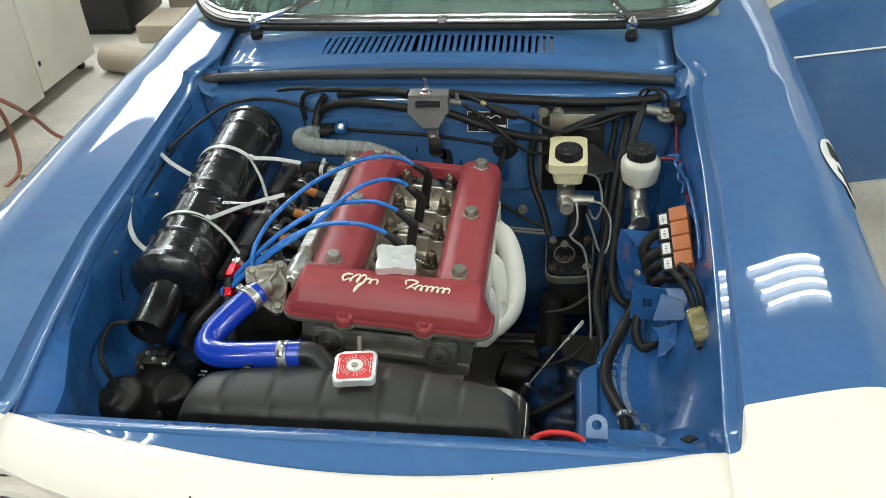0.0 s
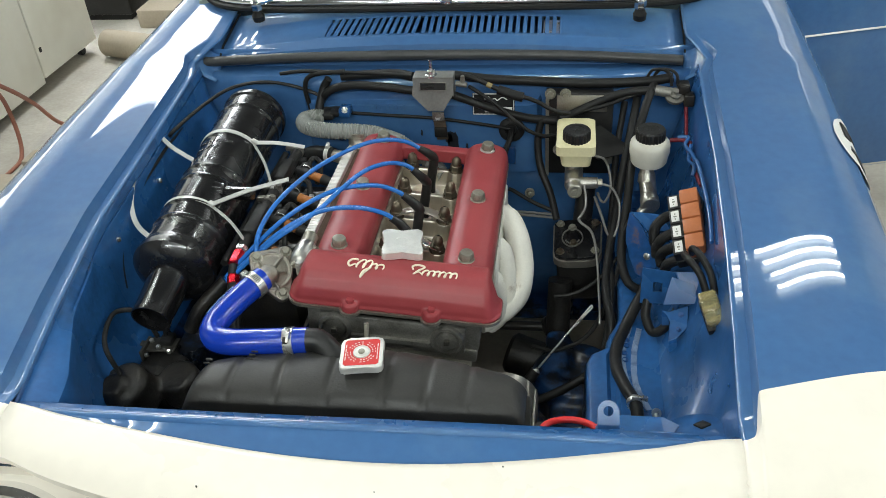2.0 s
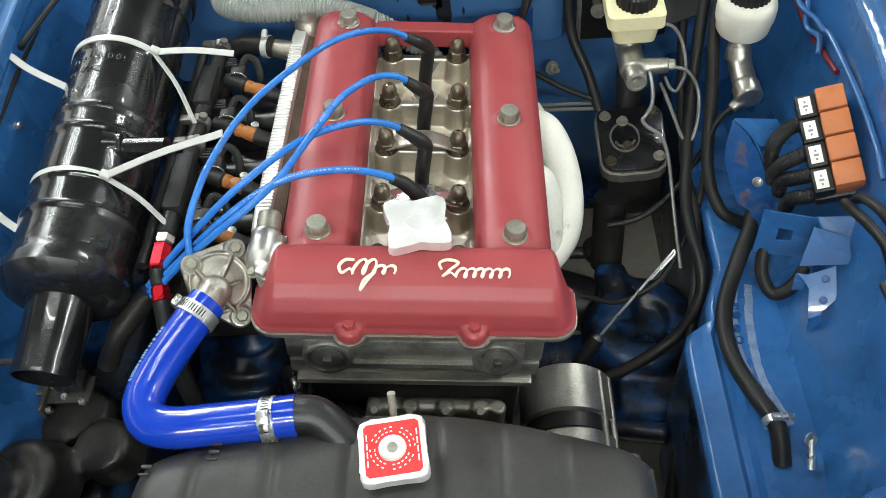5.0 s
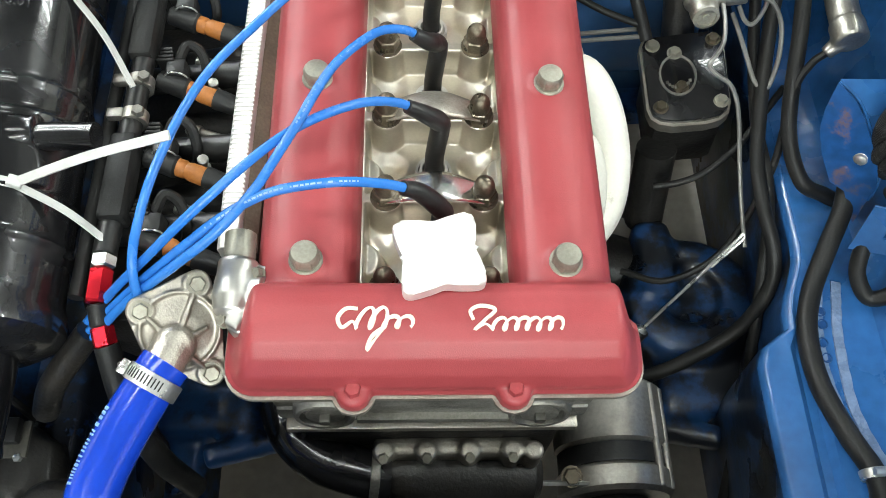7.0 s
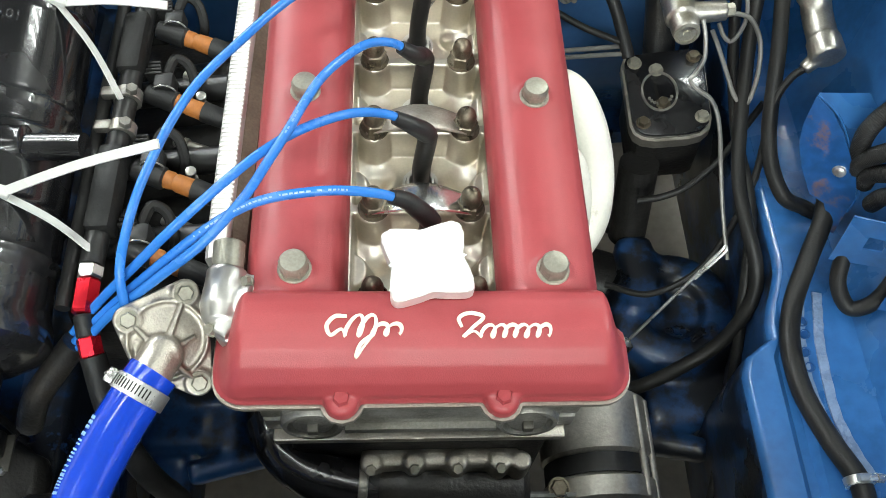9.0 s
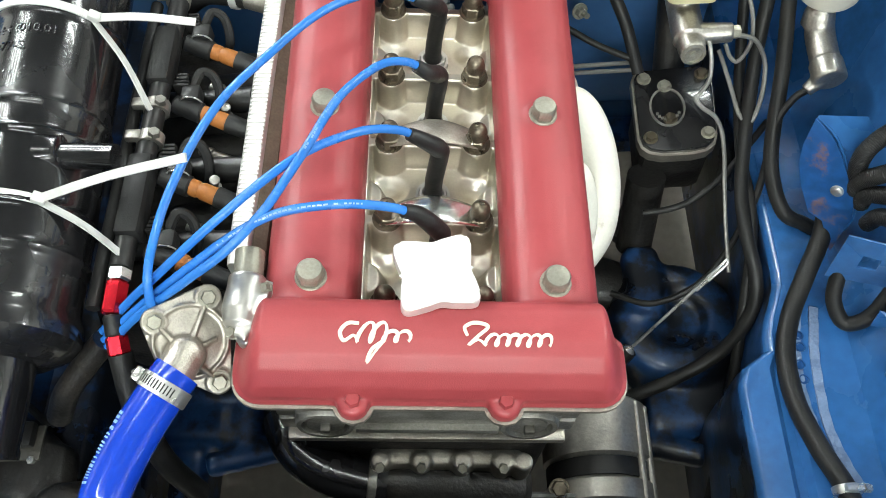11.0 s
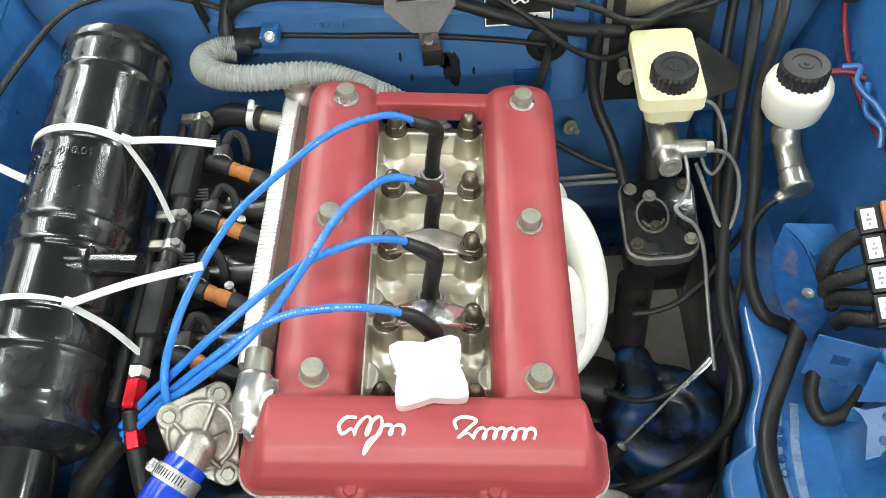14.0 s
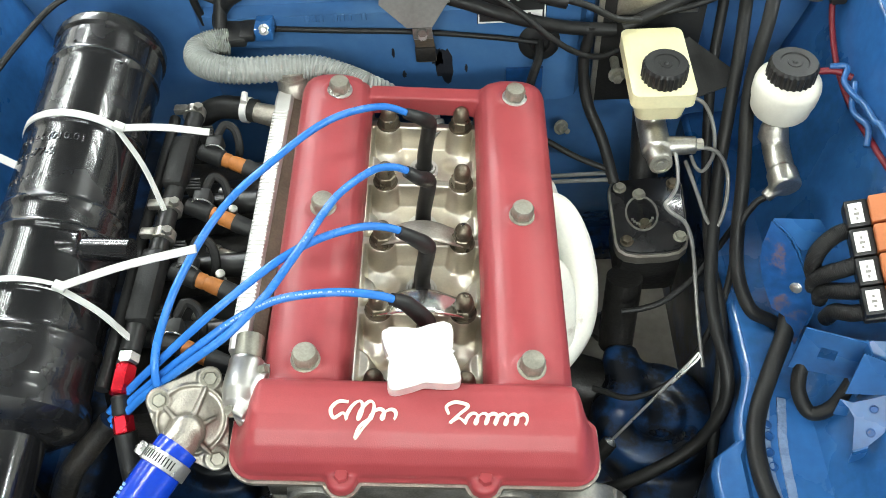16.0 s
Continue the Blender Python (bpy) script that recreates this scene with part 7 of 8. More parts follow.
rp = thing("relay_pack", "four orange relays in a black base with white labels", "relay box", RM)
for k in range(4):
    y = -0.045 + 0.030 * k
    bm = bmesh.new()
    box(bm, (0.008, y, 0.012), (0.030, 0.0275, 0.032), 0.002)
    part("relay", bm, M_ORANGE, rp, "orange relay")
    bm = bmesh.new()
    box(bm, (-0.018, y, 0.004), (0.022, 0.0285, 0.026), 0.002)
    sk = part("socket", bm, M_CAP, rp)
    bm = bmesh.new()
    box(bm, (-0.019, y, 0.0174), (0.013, 0.021, 0.001), 0.0003, None, 1)
    part("label", bm, M_WHITE, sk, "small white printed label")
    bm = bmesh.new()
    for q in range(3):
        box(bm, (-0.019, y - 0.006 + 0.005 * q, 0.0181), (0.002 + 0.003 * (q % 2), 0.0025, 0.0003))
    part("print_bars", bm, M_ALUDULL, sk)
bm = bmesh.new()
box(bm, (-0.002, 0.0, -0.014), (0.054, 0.124, 0.020), 0.003)
part("base", bm, M_CAP, rp)
LOOMS = [[(0.446, 0.162, 0.772), (0.427, 0.158, 0.768), (0.412, 0.150, 0.755), (0.410, 0.147, 0.735), (0.416, 0.145, 0.710)],
         [(0.458, 0.132, 0.762), (0.434, 0.124, 0.757), (0.420, 0.128, 0.742), (0.415, 0.137, 0.720), (0.416, 0.140, 0.700)],
         [(0.468, 0.108, 0.752), (0.442, 0.102, 0.747), (0.428, 0.112, 0.732), (0.422, 0.126, 0.712), (0.424, 0.130, 0.690)],
         [(0.478, 0.086, 0.742), (0.455, 0.084, 0.737), (0.437, 0.089, 0.725), (0.430, 0.104, 0.705), (0.430, 0.112, 0.680)]]
for pts in LOOMS:
    bm = bmesh.new()
    sweep(bm, spline(pts, 40), lambda t: 0.0088 + 0.00022 * math.sin(2 * math.pi * t * 52), 12)
    solo("relay_loom", bm, M_RUBBER, "black braided loom from a relay socket", "cable", "relay looms")

# fuse holder
FM2 = Matrix.Translation((0.473, -0.098, 0.776)) @ pose(0, 0, 0, 18, -18, 6)
fb = thing("fuse_holder", "yellowed clear plastic fuse holder with black leads", "fuse box", FM2)
bm = bmesh.new()
box(bm, (0, 0, 0.003), (0.028, 0.054, 0.024), 0.005, None, 2, 0.9)
part("clear_lid", bm, M_SMOKE, fb, "clear yellowed lid").visible_shadow = False
bm = bmesh.new()
box(bm, (0, 0, -0.014), (0.029, 0.056, 0.012), 0.002)
part("base", bm, M_CAP, fb)
for k in range(3):
    bm = bmesh.new()
    cyl(bm, (-0.010, -0.02 + 0.02 * k, 0.0), (0.010, -0.018 + 0.02 * k, 0.002), 0.005, seg=10)
    part("fuse", bm, M_RAWBROWN, fb)
for pts in ([(0.0, 0.03, -0.01), (0.0, 0.055, 0.012), (-0.008, 0.08, 0.02), (-0.012, 0.105, 0.0), (-0.012, 0.12, -0.02)], [(0.012, 0.03, -0.01), (0.014, 0.055, 0.014), (0.008, 0.085, 0.022), (0.002, 0.11, 0.005), (0.0, 0.12, -0.02)], [(0.0, -0.03, -0.014), (0.002, -0.05, -0.03), (0.012, -0.06, -0.045), (0.018, -0.05, -0.06)]):
    part("lead", hose(pts, 0.0055, 10), M_RUBBER, fb)

# blue brackets
def plate_on(name, corners, th, label, parent=None, mt=None, hole=None):
    c = [Vector(p) for p in corners]
    o = sum(c, Vector()) / len(c)
    nz = (c[1] - c[0]).cross(c[2] - c[0]).normalized()
    nz = nz if nz.z > 0 else -nz
    nx = (c[1] - c[0]).normalized()
    m = Matrix((nx, nz.cross(nx), nz)).transposed().to_4x4()
    m.translation = o
    inv = m.inverted()
    poly = [((inv @ p).x, (inv @ p).y) for p in c]
    if sum(poly[i][0] * poly[(i + 1) % len(poly)][1] - poly[(i + 1) % len(poly)][0] * poly[i][1] for i in range(len(poly))) < 0:
        poly = poly[::-1]
    bm = bmesh.new()
    if hole:
        k = hole
        n = len(poly)
        for z in (0, th):
            ov = [bm.verts.new((x, y, z)) for x, y in poly]
            iv = [bm.verts.new((x * k, y * k, z)) for x, y in poly]
            for i in range(n):
                bm.faces.new((ov[i], ov[(i + 1) % n], iv[(i + 1) % n], iv[i]))
            if z == 0:
                lo = (ov, iv)
            else:
                for a, b in ((lo[0], ov), (lo[1], iv)):
                    for i in range(n):
                        bm.faces.new((a[i], a[(i + 1) % n], b[(i + 1) % n], b[i]))
    else:
        slab(bm, poly, 0, th)
    ob = part(name, bm, mt or M_BAYBLUE, parent, label if parent else "")
    ob.matrix_world = m
    return ob


M_CHIP = material("chipped_blue_paint", (0.012, 0.066, 0.210), 0.36, 0.0, 0.3, 12, 100, 0.3, 0.0, dirt_haze=(0.15, 0.085, 0.06), dirt_haze_scale=26, dirt_haze_amount=0.75, dirt_haze_lo=0.56, dirt_haze_hi=0.64)
k1 = thing("relay_bracket", "chipped blue steel bracket on the inner wing", "bracket")
plate_on("gusset", [(0.372, 0.189, 0.758), (0.387, 0.175, 0.749), (0.398, 0.162, 0.735), (0.409, 0.1445, 0.713), (0.417, 0.131, 0.694), (0.419, 0.122, 0.678), (0.415, 0.117, 0.660), (0.411, 0.111, 0.642), (0.409, 0.108, 0.630), (0.402, 0.117, 0.642), (0.396, 0.129, 0.659), (0.383, 0.139, 0.662), (0.372, 0.157, 0.686), (0.366, 0.171, 0.709), (0.367, 0.180, 0.729)], 0.002, "chipped blue gusset plate", k1, M_CHIP)
bm = bmesh.new()
sweep(bm, spline([(0.372, 0.188, 0.758), (0.387, 0.174, 0.750), (0.398, 0.161, 0.736), (0.409, 0.1435, 0.714), (0.417, 0.130, 0.695), (0.419, 0.121, 0.678), (0.415, 0.116, 0.661)], 5), 0.0013, 8)
part("rolled_edge", bm, M_BAYBLUE, k1)
plate_on("shelf", [(0.373, 0.191, 0.757), (0.423, 0.191, 0.752), (0.440, 0.165, 0.735), (0.400, 0.163, 0.735)], 0.002, "", k1)
bm = bmesh.new()
lathe(bm, (0.402, 0.142, 0.698), (-0.52, -0.78, 0.35), [(0.0075, 0), (0.0075, 0.002), (0.0055, 0.003), (0.005, 0.006), (0.002, 0.007)], 16)
part("bolt", bm, M_CLIP, k1)
k2 = thing("square_hole_bracket", "blue bracket plate with a square hole, on the inner wing", "bracket")
plate_on("plate", [(0.389, 0.076, 0.722), (0.439, 0.050, 0.733), (0.441, 0.044, 0.672), (0.388, 0.070, 0.652)], 0.002, "", k2, M_BAYBLUE, 0.28)
plate_on("side_plate", [(0.441, 0.052, 0.732), (0.484, 0.045, 0.738), (0.486, 0.018, 0.712), (0.443, 0.030, 0.706)], 0.002, "", k2)
plate_on("edge", [(0.439, 0.052, 0.734), (0.446, 0.030, 0.722), (0.446, 0.028, 0.660), (0.441, 0.046, 0.668)], 0.002, "", k2)
k3 = thing("channel_bracket", "blue folded channel bracket with bolts, on the inner wing", "bracket")
plate_on("upper_face", [(0.432, 0.038, 0.732), (0.466, 0.023, 0.729), (0.470, 0.005, 0.705), (0.420, 0.016, 0.692)], 0.002, "", k3)
plate_on("web", [(0.420, 0.017, 0.677), (0.431, 0.012, 0.679), (0.459, 0.012, 0.693), (0.456, -0.019, 0.674), (0.440, -0.028, 0.661), (0.427, -0.029, 0.654), (0.429, -0.015, 0.663), (0.431, -0.002, 0.671), (0.427, 0.008, 0.675)], 0.002, "", k3)
plate_on("flange", [(0.427, -0.029, 0.654), (0.440, -0.028, 0.661), (0.442, -0.030, 0.640), (0.429, -0.031, 0.632)], 0.002, "", k3)
plate_on("flange", [(0.420, 0.017, 0.677), (0.431, 0.012, 0.679), (0.432, 0.010, 0.655), (0.421, 0.015, 0.650)], 0.002, "", k3)
for p in ((0.447, 0.001, 0.684), (0.443, -0.018, 0.670)):
    bm = bmesh.new()
    lathe(bm, p, (-0.4, -0.45, 0.8), [(0.0045, 0), (0.0045, 0.0015), (0.003, 0.002), (0.003, 0.004)], 12)
    part("bolt", bm, M_CHIP, k3)

# front right corner
k4 = thing("bonnet_catch_tab", "blue upright tab with a round hole, on the front lip", "bracket")
bm = bmesh.new()
n = 32
for z in (0, 0.0025):
    ov, iv = [], []
    for i in range(n):
        a = 2 * math.pi * i / n
        r = 0.0062
        iv.append(bm.verts.new((r * math.cos(a), r * math.sin(a), z)))
        x, y = 0.0135 * math.cos(a), 0.0135 * math.sin(a)
        if a > math.pi:
            y = -0.062 if abs(math.cos(a)) < 0.99 else y
            x = 0.0135 * math.copysign(1, math.cos(a)) if i in (17, 31) else 0.0135 * math.cos(a)
        ov.append(bm.verts.new((x, y, z)))
    for i in range(n):
        bm.faces.new((ov[i], ov[(i + 1) % n], iv[(i + 1) % n], iv[i]))
    if z == 0:
        l0, l1 = ov, iv
    else:
        for a, b in ((l0, ov), (l1, iv)):
            for i in range(n):
                bm.faces.new((a[i], a[(i + 1) % n], b[(i + 1) % n], b[i]))
ob = part("tab", bm, M_BAYBLUE, k4)
ob.matrix_world = pose(0.3185, -0.3265, 0.794, 50, 0, 3)
bm = bmesh.new()
box(bm, (0.321, -0.352, 0.745), (0.036, 0.05, 0.05), 0.003)
part("foot", bm, M_BAYBLUE, k4)
k5 = thing("corner_bracket", "blue folded bracket behind the front lip", "bracket")
plate_on("plate", [(0.338, -0.345, 0.768), (0.350, -0.300, 0.758), (0.410, -0.302, 0.760), (0.428, -0.318, 0.764), (0.412, -0.352, 0.770)], 0.0025, "", k5)
bm = bmesh.new()
lathe(bm, (0.372, -0.352, 0.775), (0, -0.2, 1), [(0.010, 0), (0.009, 0.004), (0.005, 0.005), (0, 0.006)], 16)
part("bolt", bm, M_BAYBLUE, k5)
bm = bmesh.new()
box(bm, (0.383, -0.365, 0.765), (0.09, 0.03, 0.05), 0.004)
part("foot", bm, M_BAYBLUE, k5)
k5.location.x = -0.020
hb2 = thing("headlamp_bowl", "blue pressed headlamp bowl in the front corner", "headlamp bowl")
bm = bmesh.new()
lathe(bm, (0.447, -0.336, 0.690), (-0.12, 0.35, 0.93), [(0.088, 0), (0.086, 0.025), (0.074, 0.050), (0.050, 0.067), (0.025, 0.074), (0, 0.076)], 48)
part("bowl", bm, M_BAYBLUE, hb2)
# black block paints the dark of an open square hole
bm = bmesh.new()
box(bm, (0, 0, 0.0755), (0.017, 0.015, 0.004), 0.001, Matrix.Translation((0.447, -0.336, 0.690)) @ frame_to((-0.12, 0.35, 0.93)) @ pose(0, 0, 0, 0, 0, 20))
part("square_hole_shade", bm, M_INK, hb2)
bm = bmesh.new()
sweep(bm, [Vector((0.272 + 0.036 * math.cos(a), -0.338 + 0.022 * math.sin(a), 0.764)) for a in [radians(-10 + 10 * k) for k in range(21)]], 0.0045, 10)
solo("red_cable", bm, M_REDPAINT, "loop of thick red cable beside the radiator", "cable")
bm = bmesh.new()
cyl(bm, (0.222, -0.30, 0.70), (0.236, -0.31, 0.735), 0.012, seg=14)
solo("rubber_stop", bm, M_RUBBER, "small black rubber stop beside the radiator", "rubber stop")
bm = bmesh.new()
lathe(bm, (0.401, -0.165, 0.628), (0.4, -0.6, 0.6), [(0.008, 0), (0.008, 0.002), (0.0045, 0.002), (0.0045, 0)], 18)
cyl(bm, (0.40, -0.19, 0.61), (0.402, -0.165, 0.628), 0.004, seg=8)
solo("ring_terminal", bm, M_CLIP, "small bright ring terminal on the rail", "terminal")

# dipstick-like rod, alternator
bm = bmesh.new()
cyl(bm, (0.304, 0.112, 0.600), (0.212, 0.059, 0.492), 0.0019, seg=10)
lathe(bm, (0.212, 0.059, 0.492), (-0.8, -0.5, -0.9), [(0.004, -0.004), (0.008, 0), (0.008, 0.004), (0.005, 0.008)], 14)
sweep(bm, spline([(0.304, 0.112, 0.600), (0.309, 0.116, 0.604), (0.309, 0.112, 0.600), (0.298, 0.105, 0.590), (0.280, 0.096, 0.570)], 5), 0.0016, 8)
solo("oil_dipstick", bm, M_CLIP, "bright steel rod with a looped end", "dipstick")
bm = bmesh.new()
cyl(bm, (0.212, 0.059, 0.492), (0.17, 0.03, 0.44), 0.010, seg=12)
solo("dipstick_tube", bm, M_GREASE, "grimy black dipstick tube beside the block", "tube")
bm = bmesh.new()
cyl(bm, (0.15, 0.20, 0.41), (0.225, 0.18, 0.395), 0.042, seg=20, bev=0.008)
solo("oil_filter", bm, M_GREASE, "grimy black oil filter beside the block", "oil filter")
al = thing("alternator", "grimy aluminium alternator with a dark band and belt pulley", "alternator", pose(-0.002, 0.022, -0.0995) @ Matrix.Scale(1.071, 4))
for y0, y1 in ((-0.035, -0.098), (-0.116, -0.142)):
    bm = bmesh.new()
    w = y0 - y1
    lathe(bm, (0.152, y0, 0.560), (0, -1, 0), [(0.050, 0), (0.055, 0.004), (0.055, w - 0.004), (0.050, w)], 48)
    part("casing", bm, M_ALT, al, "grimy aluminium casing")
bm = bmesh.new()
lathe(bm, (0.152, -0.098, 0.560), (0, -1, 0), [(0.0525, 0), (0.0525, 0.018)], 48)
part("stator_band", bm, M_SATINBLACK, al, "dark laminated band")
for ang in (22, 44):
    a = radians(ang)
    bm = bmesh.new()
    cyl(bm, (0.152 + 0.053 * math.cos(a), -0.040, 0.560 + 0.053 * math.sin(a)), (0.152 + 0.053 * math.cos(a), -0.138, 0.560 + 0.053 * math.sin(a)), 0.0042, seg=12, bev=0.001)
    part("through_bolt", bm, M_ALT, al)
bm = bmesh.new()
lathe(bm, (0.152, -0.142, 0.560), (0, -1, 0), [(0.03, 0), (0.034, 0.004), (0.028, 0.012), (0.034, 0.020), (0.012, 0.022)], 32)
part("pulley", bm, M_SATINBLACK, al)
bm = bmesh.new()
strap(bm, spline([(0.005, -0.130, 0.604), (0.030, -0.128, 0.606), (0.050, -0.127, 0.606), (0.068, -0.131, 0.601), (0.10, -0.133, 0.602), (0.150, -0.134, 0.604)], 6), 0.0016, 0.0042, (0, -0.5, 1))
part("adjuster_arm", bm, M_CLIP, al, "bright slotted adjuster strap")
bm = bmesh.new()
lathe(bm, (0.108, -0.128, 0.604), (0, -0.3, 1), [(0.010, 0), (0.010, 0.002)], 18)
hexa(bm, (0.108, -0.128, 0.606), (0, -0.3, 1), 0.008, 0.008)
part("bolt", bm, M_BRONZE, al)

# seam and drillings on the rail, stamped marks on the bulkhead
# the seam's paleness is partly sheen put into the colour
M_SEAM = material("pale_seam_with_sheen", (0.15, 0.21, 0.33), 0.3, 0.0, 0.25, 40, 300, 0.5, dirt_haze=(0.10, 0.16, 0.28), dirt_haze_scale=30, dirt_haze_amount=0.8)
for name, line, half in (("rail_seam", [(0.374, 0.060), (0.366, 0.030), (0.361, 0.0), (0.359, -0.036), (0.363, -0.070), (0.372, -0.104)], 0.0040),
                         ("rail_seam", [(0.389, 0.056), (0.384, 0.030), (0.379, 0.004), (0.376, -0.036), (0.376, -0.072), (0.383, -0.104), (0.394, -0.135)], 0.0048)):
    bm = bmesh.new()
    strap(bm, [p + Vector((0, 0, 0.0008 * math.sin(k * 1.7))) for k, p in enumerate(spline([(x, y, 0.603) for x, y in line], 6))], half, 0.0016, (0.1, 0, 1))
    solo(name, bm, M_SEAM, "pale rough seam along the chassis rail", "seam", "rail seams")
for x, y in ((0.3665, 0.024), (0.366, 0.011), (0.362, -0.008), (0.3625, -0.024)):
    bm = bmesh.new()
    lathe(bm, (x, y, 0.6042), (0, 0, 1), [(0.0052, 0), (0.0052, 0.0016), (0.0040, 0.0016), (0.0040, 0.0004), (0, 0.0004)], 16)
    solo("rail_drilling", bm, M_CHIP, "small drilled ring on the chassis rail", "hole", "rail drillings")
bm = bmesh.new()
for k in range(9):
    if k in (3, 7):
        continue
    box(bm, (-0.150 + 0.009 * k, 0.4905, 0.812), (0.0055, 0.002, 0.011), 0.0006, None, 1)
solo("stamped_marks", bm, M_BLUE, "worn stamped marks on the bulkhead", "stamp")
bm = bmesh.new()
box(bm, (0.125, 0.4905, 0.70), (0.05, 0.006, 0.04), 0.002)
solo("bulkhead_patch", bm, M_CHIP, "small chipped blue patch on the bulkhead", "patch")

# ---- things round the car ----
cab = thing("cabinet", "cream metal workshop cabinet on castors", "cabinet", pose(-2.17, 1.93, 0, 0, 0, -1))
bm = bmesh.new()
box(bm, (-0.35, 0.39, 0.62), (0.70, 0.98, 1.12), 0.01)
part("body", bm, M_CABINET, cab)
bm = bmesh.new()
box(bm, (0.004, 0.62, 0.62), (0.03, 0.49, 1.10), 0.006)
part("door", bm, M_CABINET, cab)
bm = bmesh.new()
box(bm, (0.004, 0.13, 0.60), (0.03, 0.47, 1.10), 0.006)
part("door", bm, M_CABINET, cab)
bm = bmesh.new()
box(bm, (0.02, 0.40, 0.20), (0.008, 0.016, 0.022), 0.002)
part("lock", bm, M_GREASE, cab)
for x, y in ((-0.06, 0.80), (-0.62, 0.80), (-0.06, -0.02), (-0.62, -0.02)):
    bm = bmesh.new()
    box(bm, (x, y, 0.055), (0.08, 0.07, 0.02), 0.004)
    part("castor_plate", bm, M_CABINET, cab)
    bm = bmesh.new()
    cyl(bm, (x - 0.012, y + 0.02, 0.026), (x + 0.016, y + 0.02, 0.026), 0.026, seg=20, bev=0.005)
    part("castor", bm, M_RUBBER, cab)
tb = thing("tool_trolley", "black boxy machine with a grey top", "machine", pose(-2.42, 3.45, 0))
bm = bmesh.new()
box(bm, (0, 0, 0.36), (0.55, 0.45, 0.66), 0.02)
part("body", bm, M_SATINBLACK, tb)
bm = bmesh.new()
box(bm, (0.0, 0.0, 0.70), (0.6, 0.5, 0.03), 0.006)
part("top", bm, M_ALUDULL, tb)
bm = bmesh.new()
box(bm, (0, 0, 0.015), (0.5, 0.4, 0.03))
part("plinth", bm, M_RUBBER, tb)
bm = bmesh.new()
box(bm, (-1.50, 3.62, 0.75), (1.15, 0.06, 1.5), 0.01)
solo("leaning_board", bm, M_CARD, "large brown board standing on the floor", "board")
bm = bmesh.new()
lathe(bm, (-2.05, 2.74, 0.070), (0.95, -0.30, 0), [(0.0, 0.02), (0.02, 0.02), (0.02, 0), (0.058, 0), (0.068, 0.006), (0.068, 0.50), (0.058, 0.508), (0.0, 0.508)], 28)
solo("fabric_roll", bm, M_CARD, "cream roll lying on the floor", "roll")
bm = bmesh.new()
box(bm, (-1.86, 3.26, 0.05), (0.4, 0.30, 0.10), 0.01)
solo("flat_box", bm, M_CARD, "low brown cardboard box on the floor", "box")
for pts, mt, lb in (([(-1.9, 1.45, 0.50), (-1.82, 1.58, 0.36), (-1.87, 1.78, 0.20), (-1.87, 1.94, 0.02), (-1.70, 2.02, 0.012), (-1.3, 2.1, 0.012)], M_ORANGECORD, "orange extension cord hanging to the floor"),
                    ([(-1.98, 1.5, 0.46), (-1.93, 1.66, 0.32), (-1.94, 1.72, 0.15), (-1.92, 1.66, 0.015), (-1.88, 1.45, 0.012), (-1.6, 1.3, 0.012)], M_ORANGECORD, "orange extension cord hanging to the floor"),
                    ([(-2.2, 1.3, 0.012), (-1.9, 1.5, 0.012), (-1.75, 1.42, 0.012), (-1.5, 1.6, 0.012)], M_RUBBER, "black cord lying on the floor")):
    solo("extension_cord", hose(pts, 0.0085, 8), mt, lb, "cord", "cords")
for k, (x, y, sx, sy, h) in enumerate(((-1.85, 1.35, 0.35, 0.22, 0.06), (-1.72, 1.62, 0.28, 0.10, 0.05), (-1.95, 1.05, 0.3, 0.3, 0.1))):
    bm = bmesh.new()
    box(bm, (x, y, h / 2), (sx, sy, h), 0.006, None)
    solo("wood_offcut", bm, M_CARD, "rough wood offcut on the floor", "wood", "offcuts")

# wheels carry the car
def wheel(x, y):
    s = 1 if x > 0 else -1
    bm = bmesh.new()
    lathe(bm, (x, y, 0.295), (s, 0, 0), [(0.19, -0.07), (0.27, -0.085), (0.29, -0.07), (0.295, -0.05), (0.295, 0.05), (0.29, 0.07), (0.27, 0.085), (0.19, 0.07)], 48)
    w = part("wheel", bm, M_RUBBER, car, "black tyre on a steel rim")
    bm = bmesh.new()
    lathe(bm, (x, y, 0.295), (s, 0, 0), [(0.19, -0.06), (0.195, 0.06), (0.18, 0.05), (0.15, 0.02), (0.06, 0.03), (0, 0.03)], 40)
    part("rim", bm, M_ALUDULL, w)


for x in (-0.66, 0.66):
    for y in (0.12, 2.45):
        wheel(x, y)
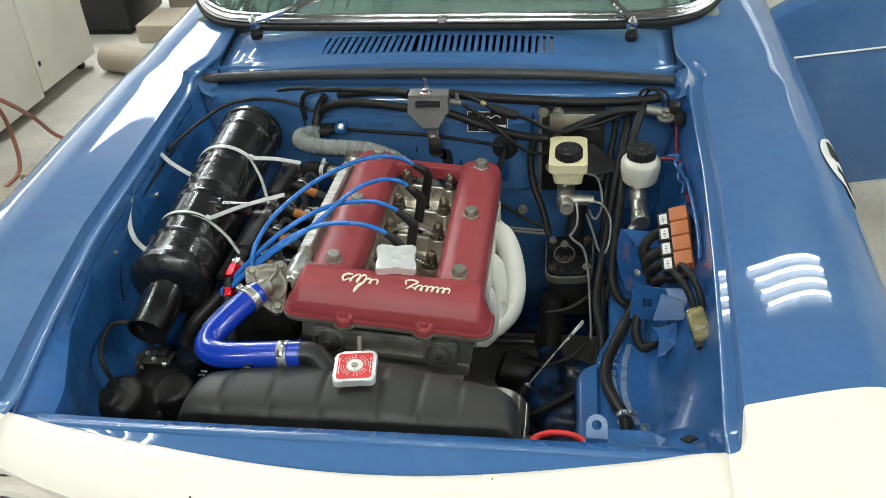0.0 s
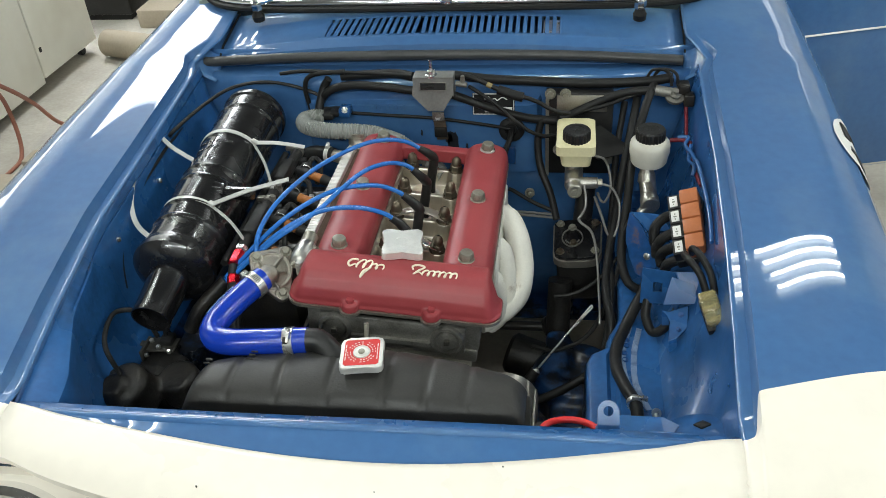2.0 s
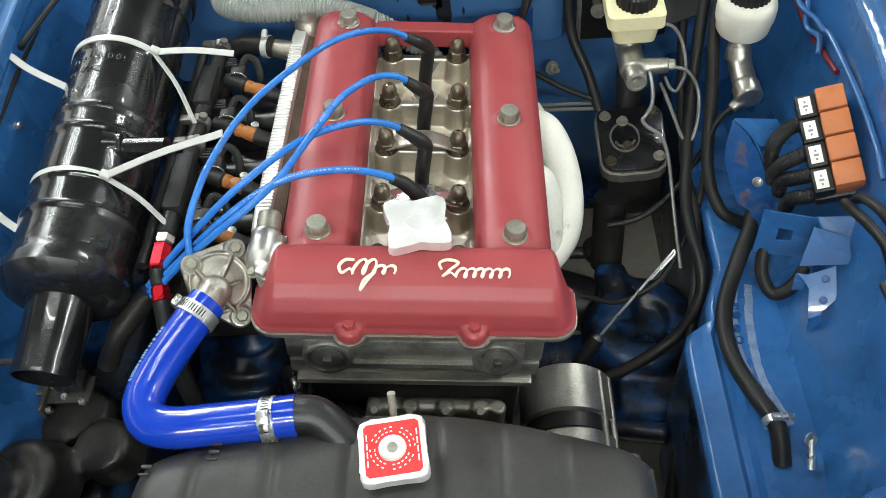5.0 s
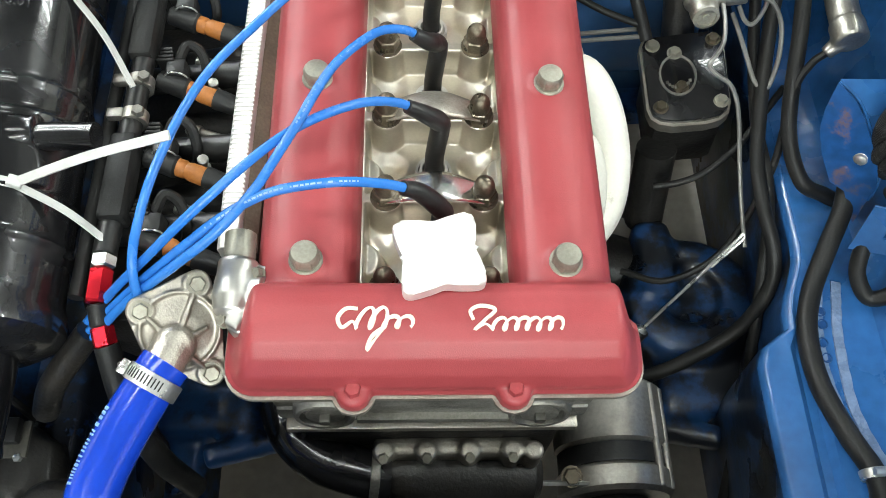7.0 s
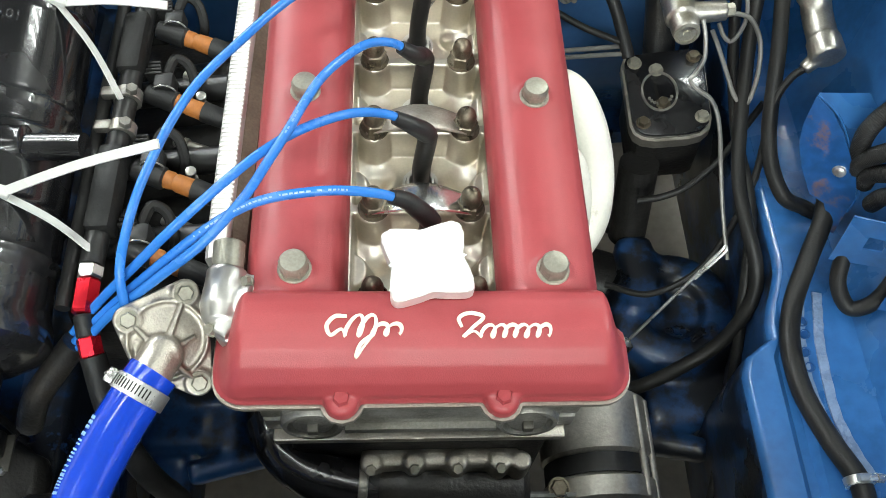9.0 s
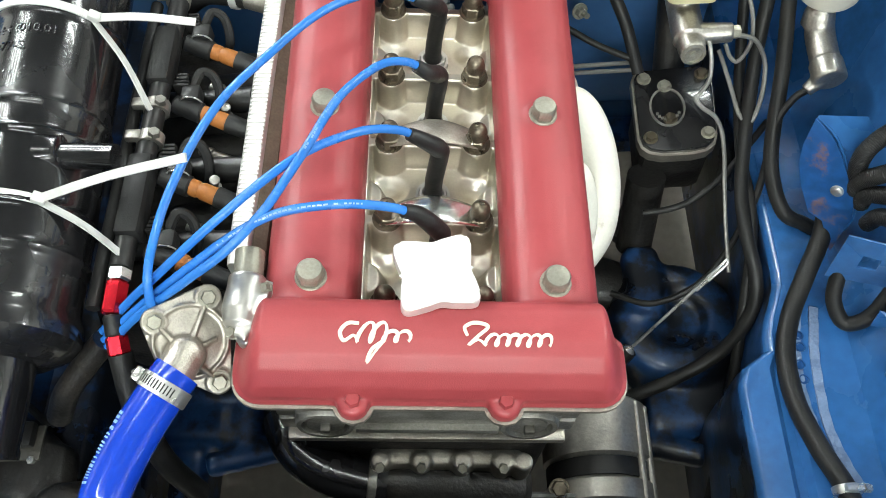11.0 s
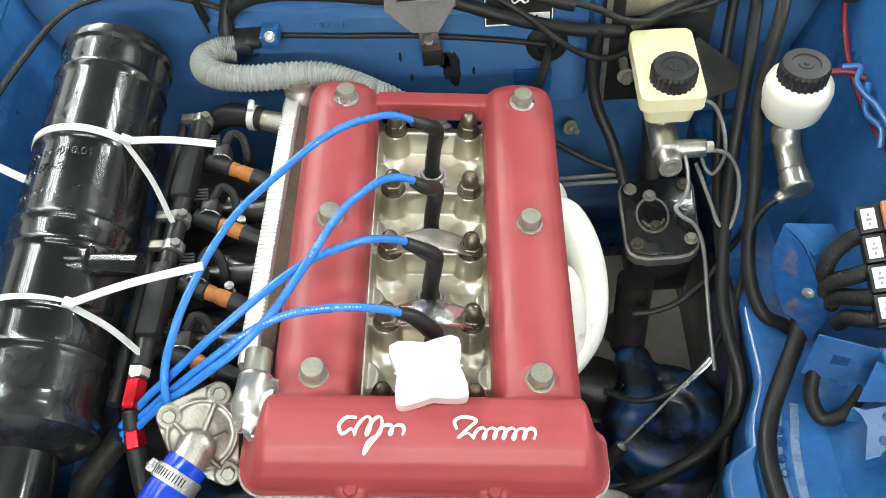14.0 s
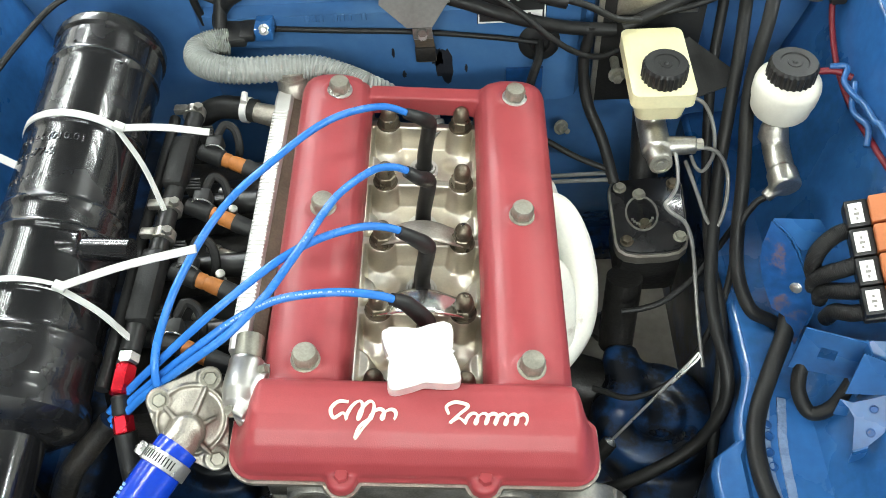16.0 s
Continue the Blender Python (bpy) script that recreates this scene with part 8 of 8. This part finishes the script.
# headlamps below the nose
for sx in (-1, 1):
    for k, hx in enumerate((0.44, 0.295)):
        bm = bmesh.new()
        c = (sx * hx, -0.470 - 0.010 * k, 0.672)
        lathe(bm, c, (0, -1, 0.12), [(0.066, -0.02), (0.078, 0.0), (0.080, 0.010), (0.074, 0.020), (0.066, 0.020)], 40)
        hl = part("headlamp", bm, M_CHROME, car, "chrome-rimmed headlamp")
        bm = bmesh.new()
        lathe(bm, c, (0, -1, 0.12), [(0.067, 0.010), (0.058, 0.026), (0.035, 0.036), (0, 0.040)], 36)
        part("lens", bm, M_YELLOW if k else M_CHROME, hl)
# race roundel on the flank
def flank(u, v, lift=0.003):
    """u forwards to back, v upwards, in -1..1 on the roundel, laid over the curve of the wing."""
    yy, ss, left = 0.294 + 0.088 * u, 0.88, (1 - v) * 0.080
    p = wing_point(1, ss, yy)
    while left > 0:
        q = wing_point(1, ss + 0.004, yy)
        left -= (q - p).length
        p, ss = q, ss + 0.004
    q, w = wing_point(1, ss + 0.01, yy), wing_point(1, ss, yy + 0.01)
    nrm = (q - p).cross(w - p).normalized()
    return p + (nrm if nrm.x > 0 else -nrm) * lift


bm = bmesh.new()
sheet(bm, [[flank(i / 8 * math.cos(math.pi * j / 16), i / 8 * math.sin(math.pi * j / 16), 0.0025) for j in range(33)] for i in range(9)])
ron = part("race_roundel", bm, M_WHITE, car, "white roundel with a black race number")


for strokes in ([[(-0.15, -0.1), (-0.6, -0.1), (-0.28, 0.6)], [(-0.28, 0.6), (-0.28, -0.6)]], [[(0.05, 0.6), (0.55, 0.6), (0.25, -0.6)]]):
    bm = bmesh.new()
    for st in strokes:
        for a, b in zip(st, st[1:]):
            strap(bm, [flank(a[0] + (b[0] - a[0]) * k / 6, a[1] + (b[1] - a[1]) * k / 6) for k in range(7)], 0.009, 0.0012, (1, 0, 0.9))
    part("number_stroke", bm, M_INK, ron)
# small chips in the cream paint
for x, y, r in ((-0.163, -0.486, 0.0011), (0.195, -0.434, 0.0012), (0.05, -0.478, 0.0009)):
    bm = bmesh.new()
    lathe(bm, (x, y, deck(y) + 0.0004), (0, 0, 1), [(r, -0.003), (r * 0.8, 0.0003), (0, 0.0005)], 7)
    part("stone_chip", bm, M_GREASE, car)
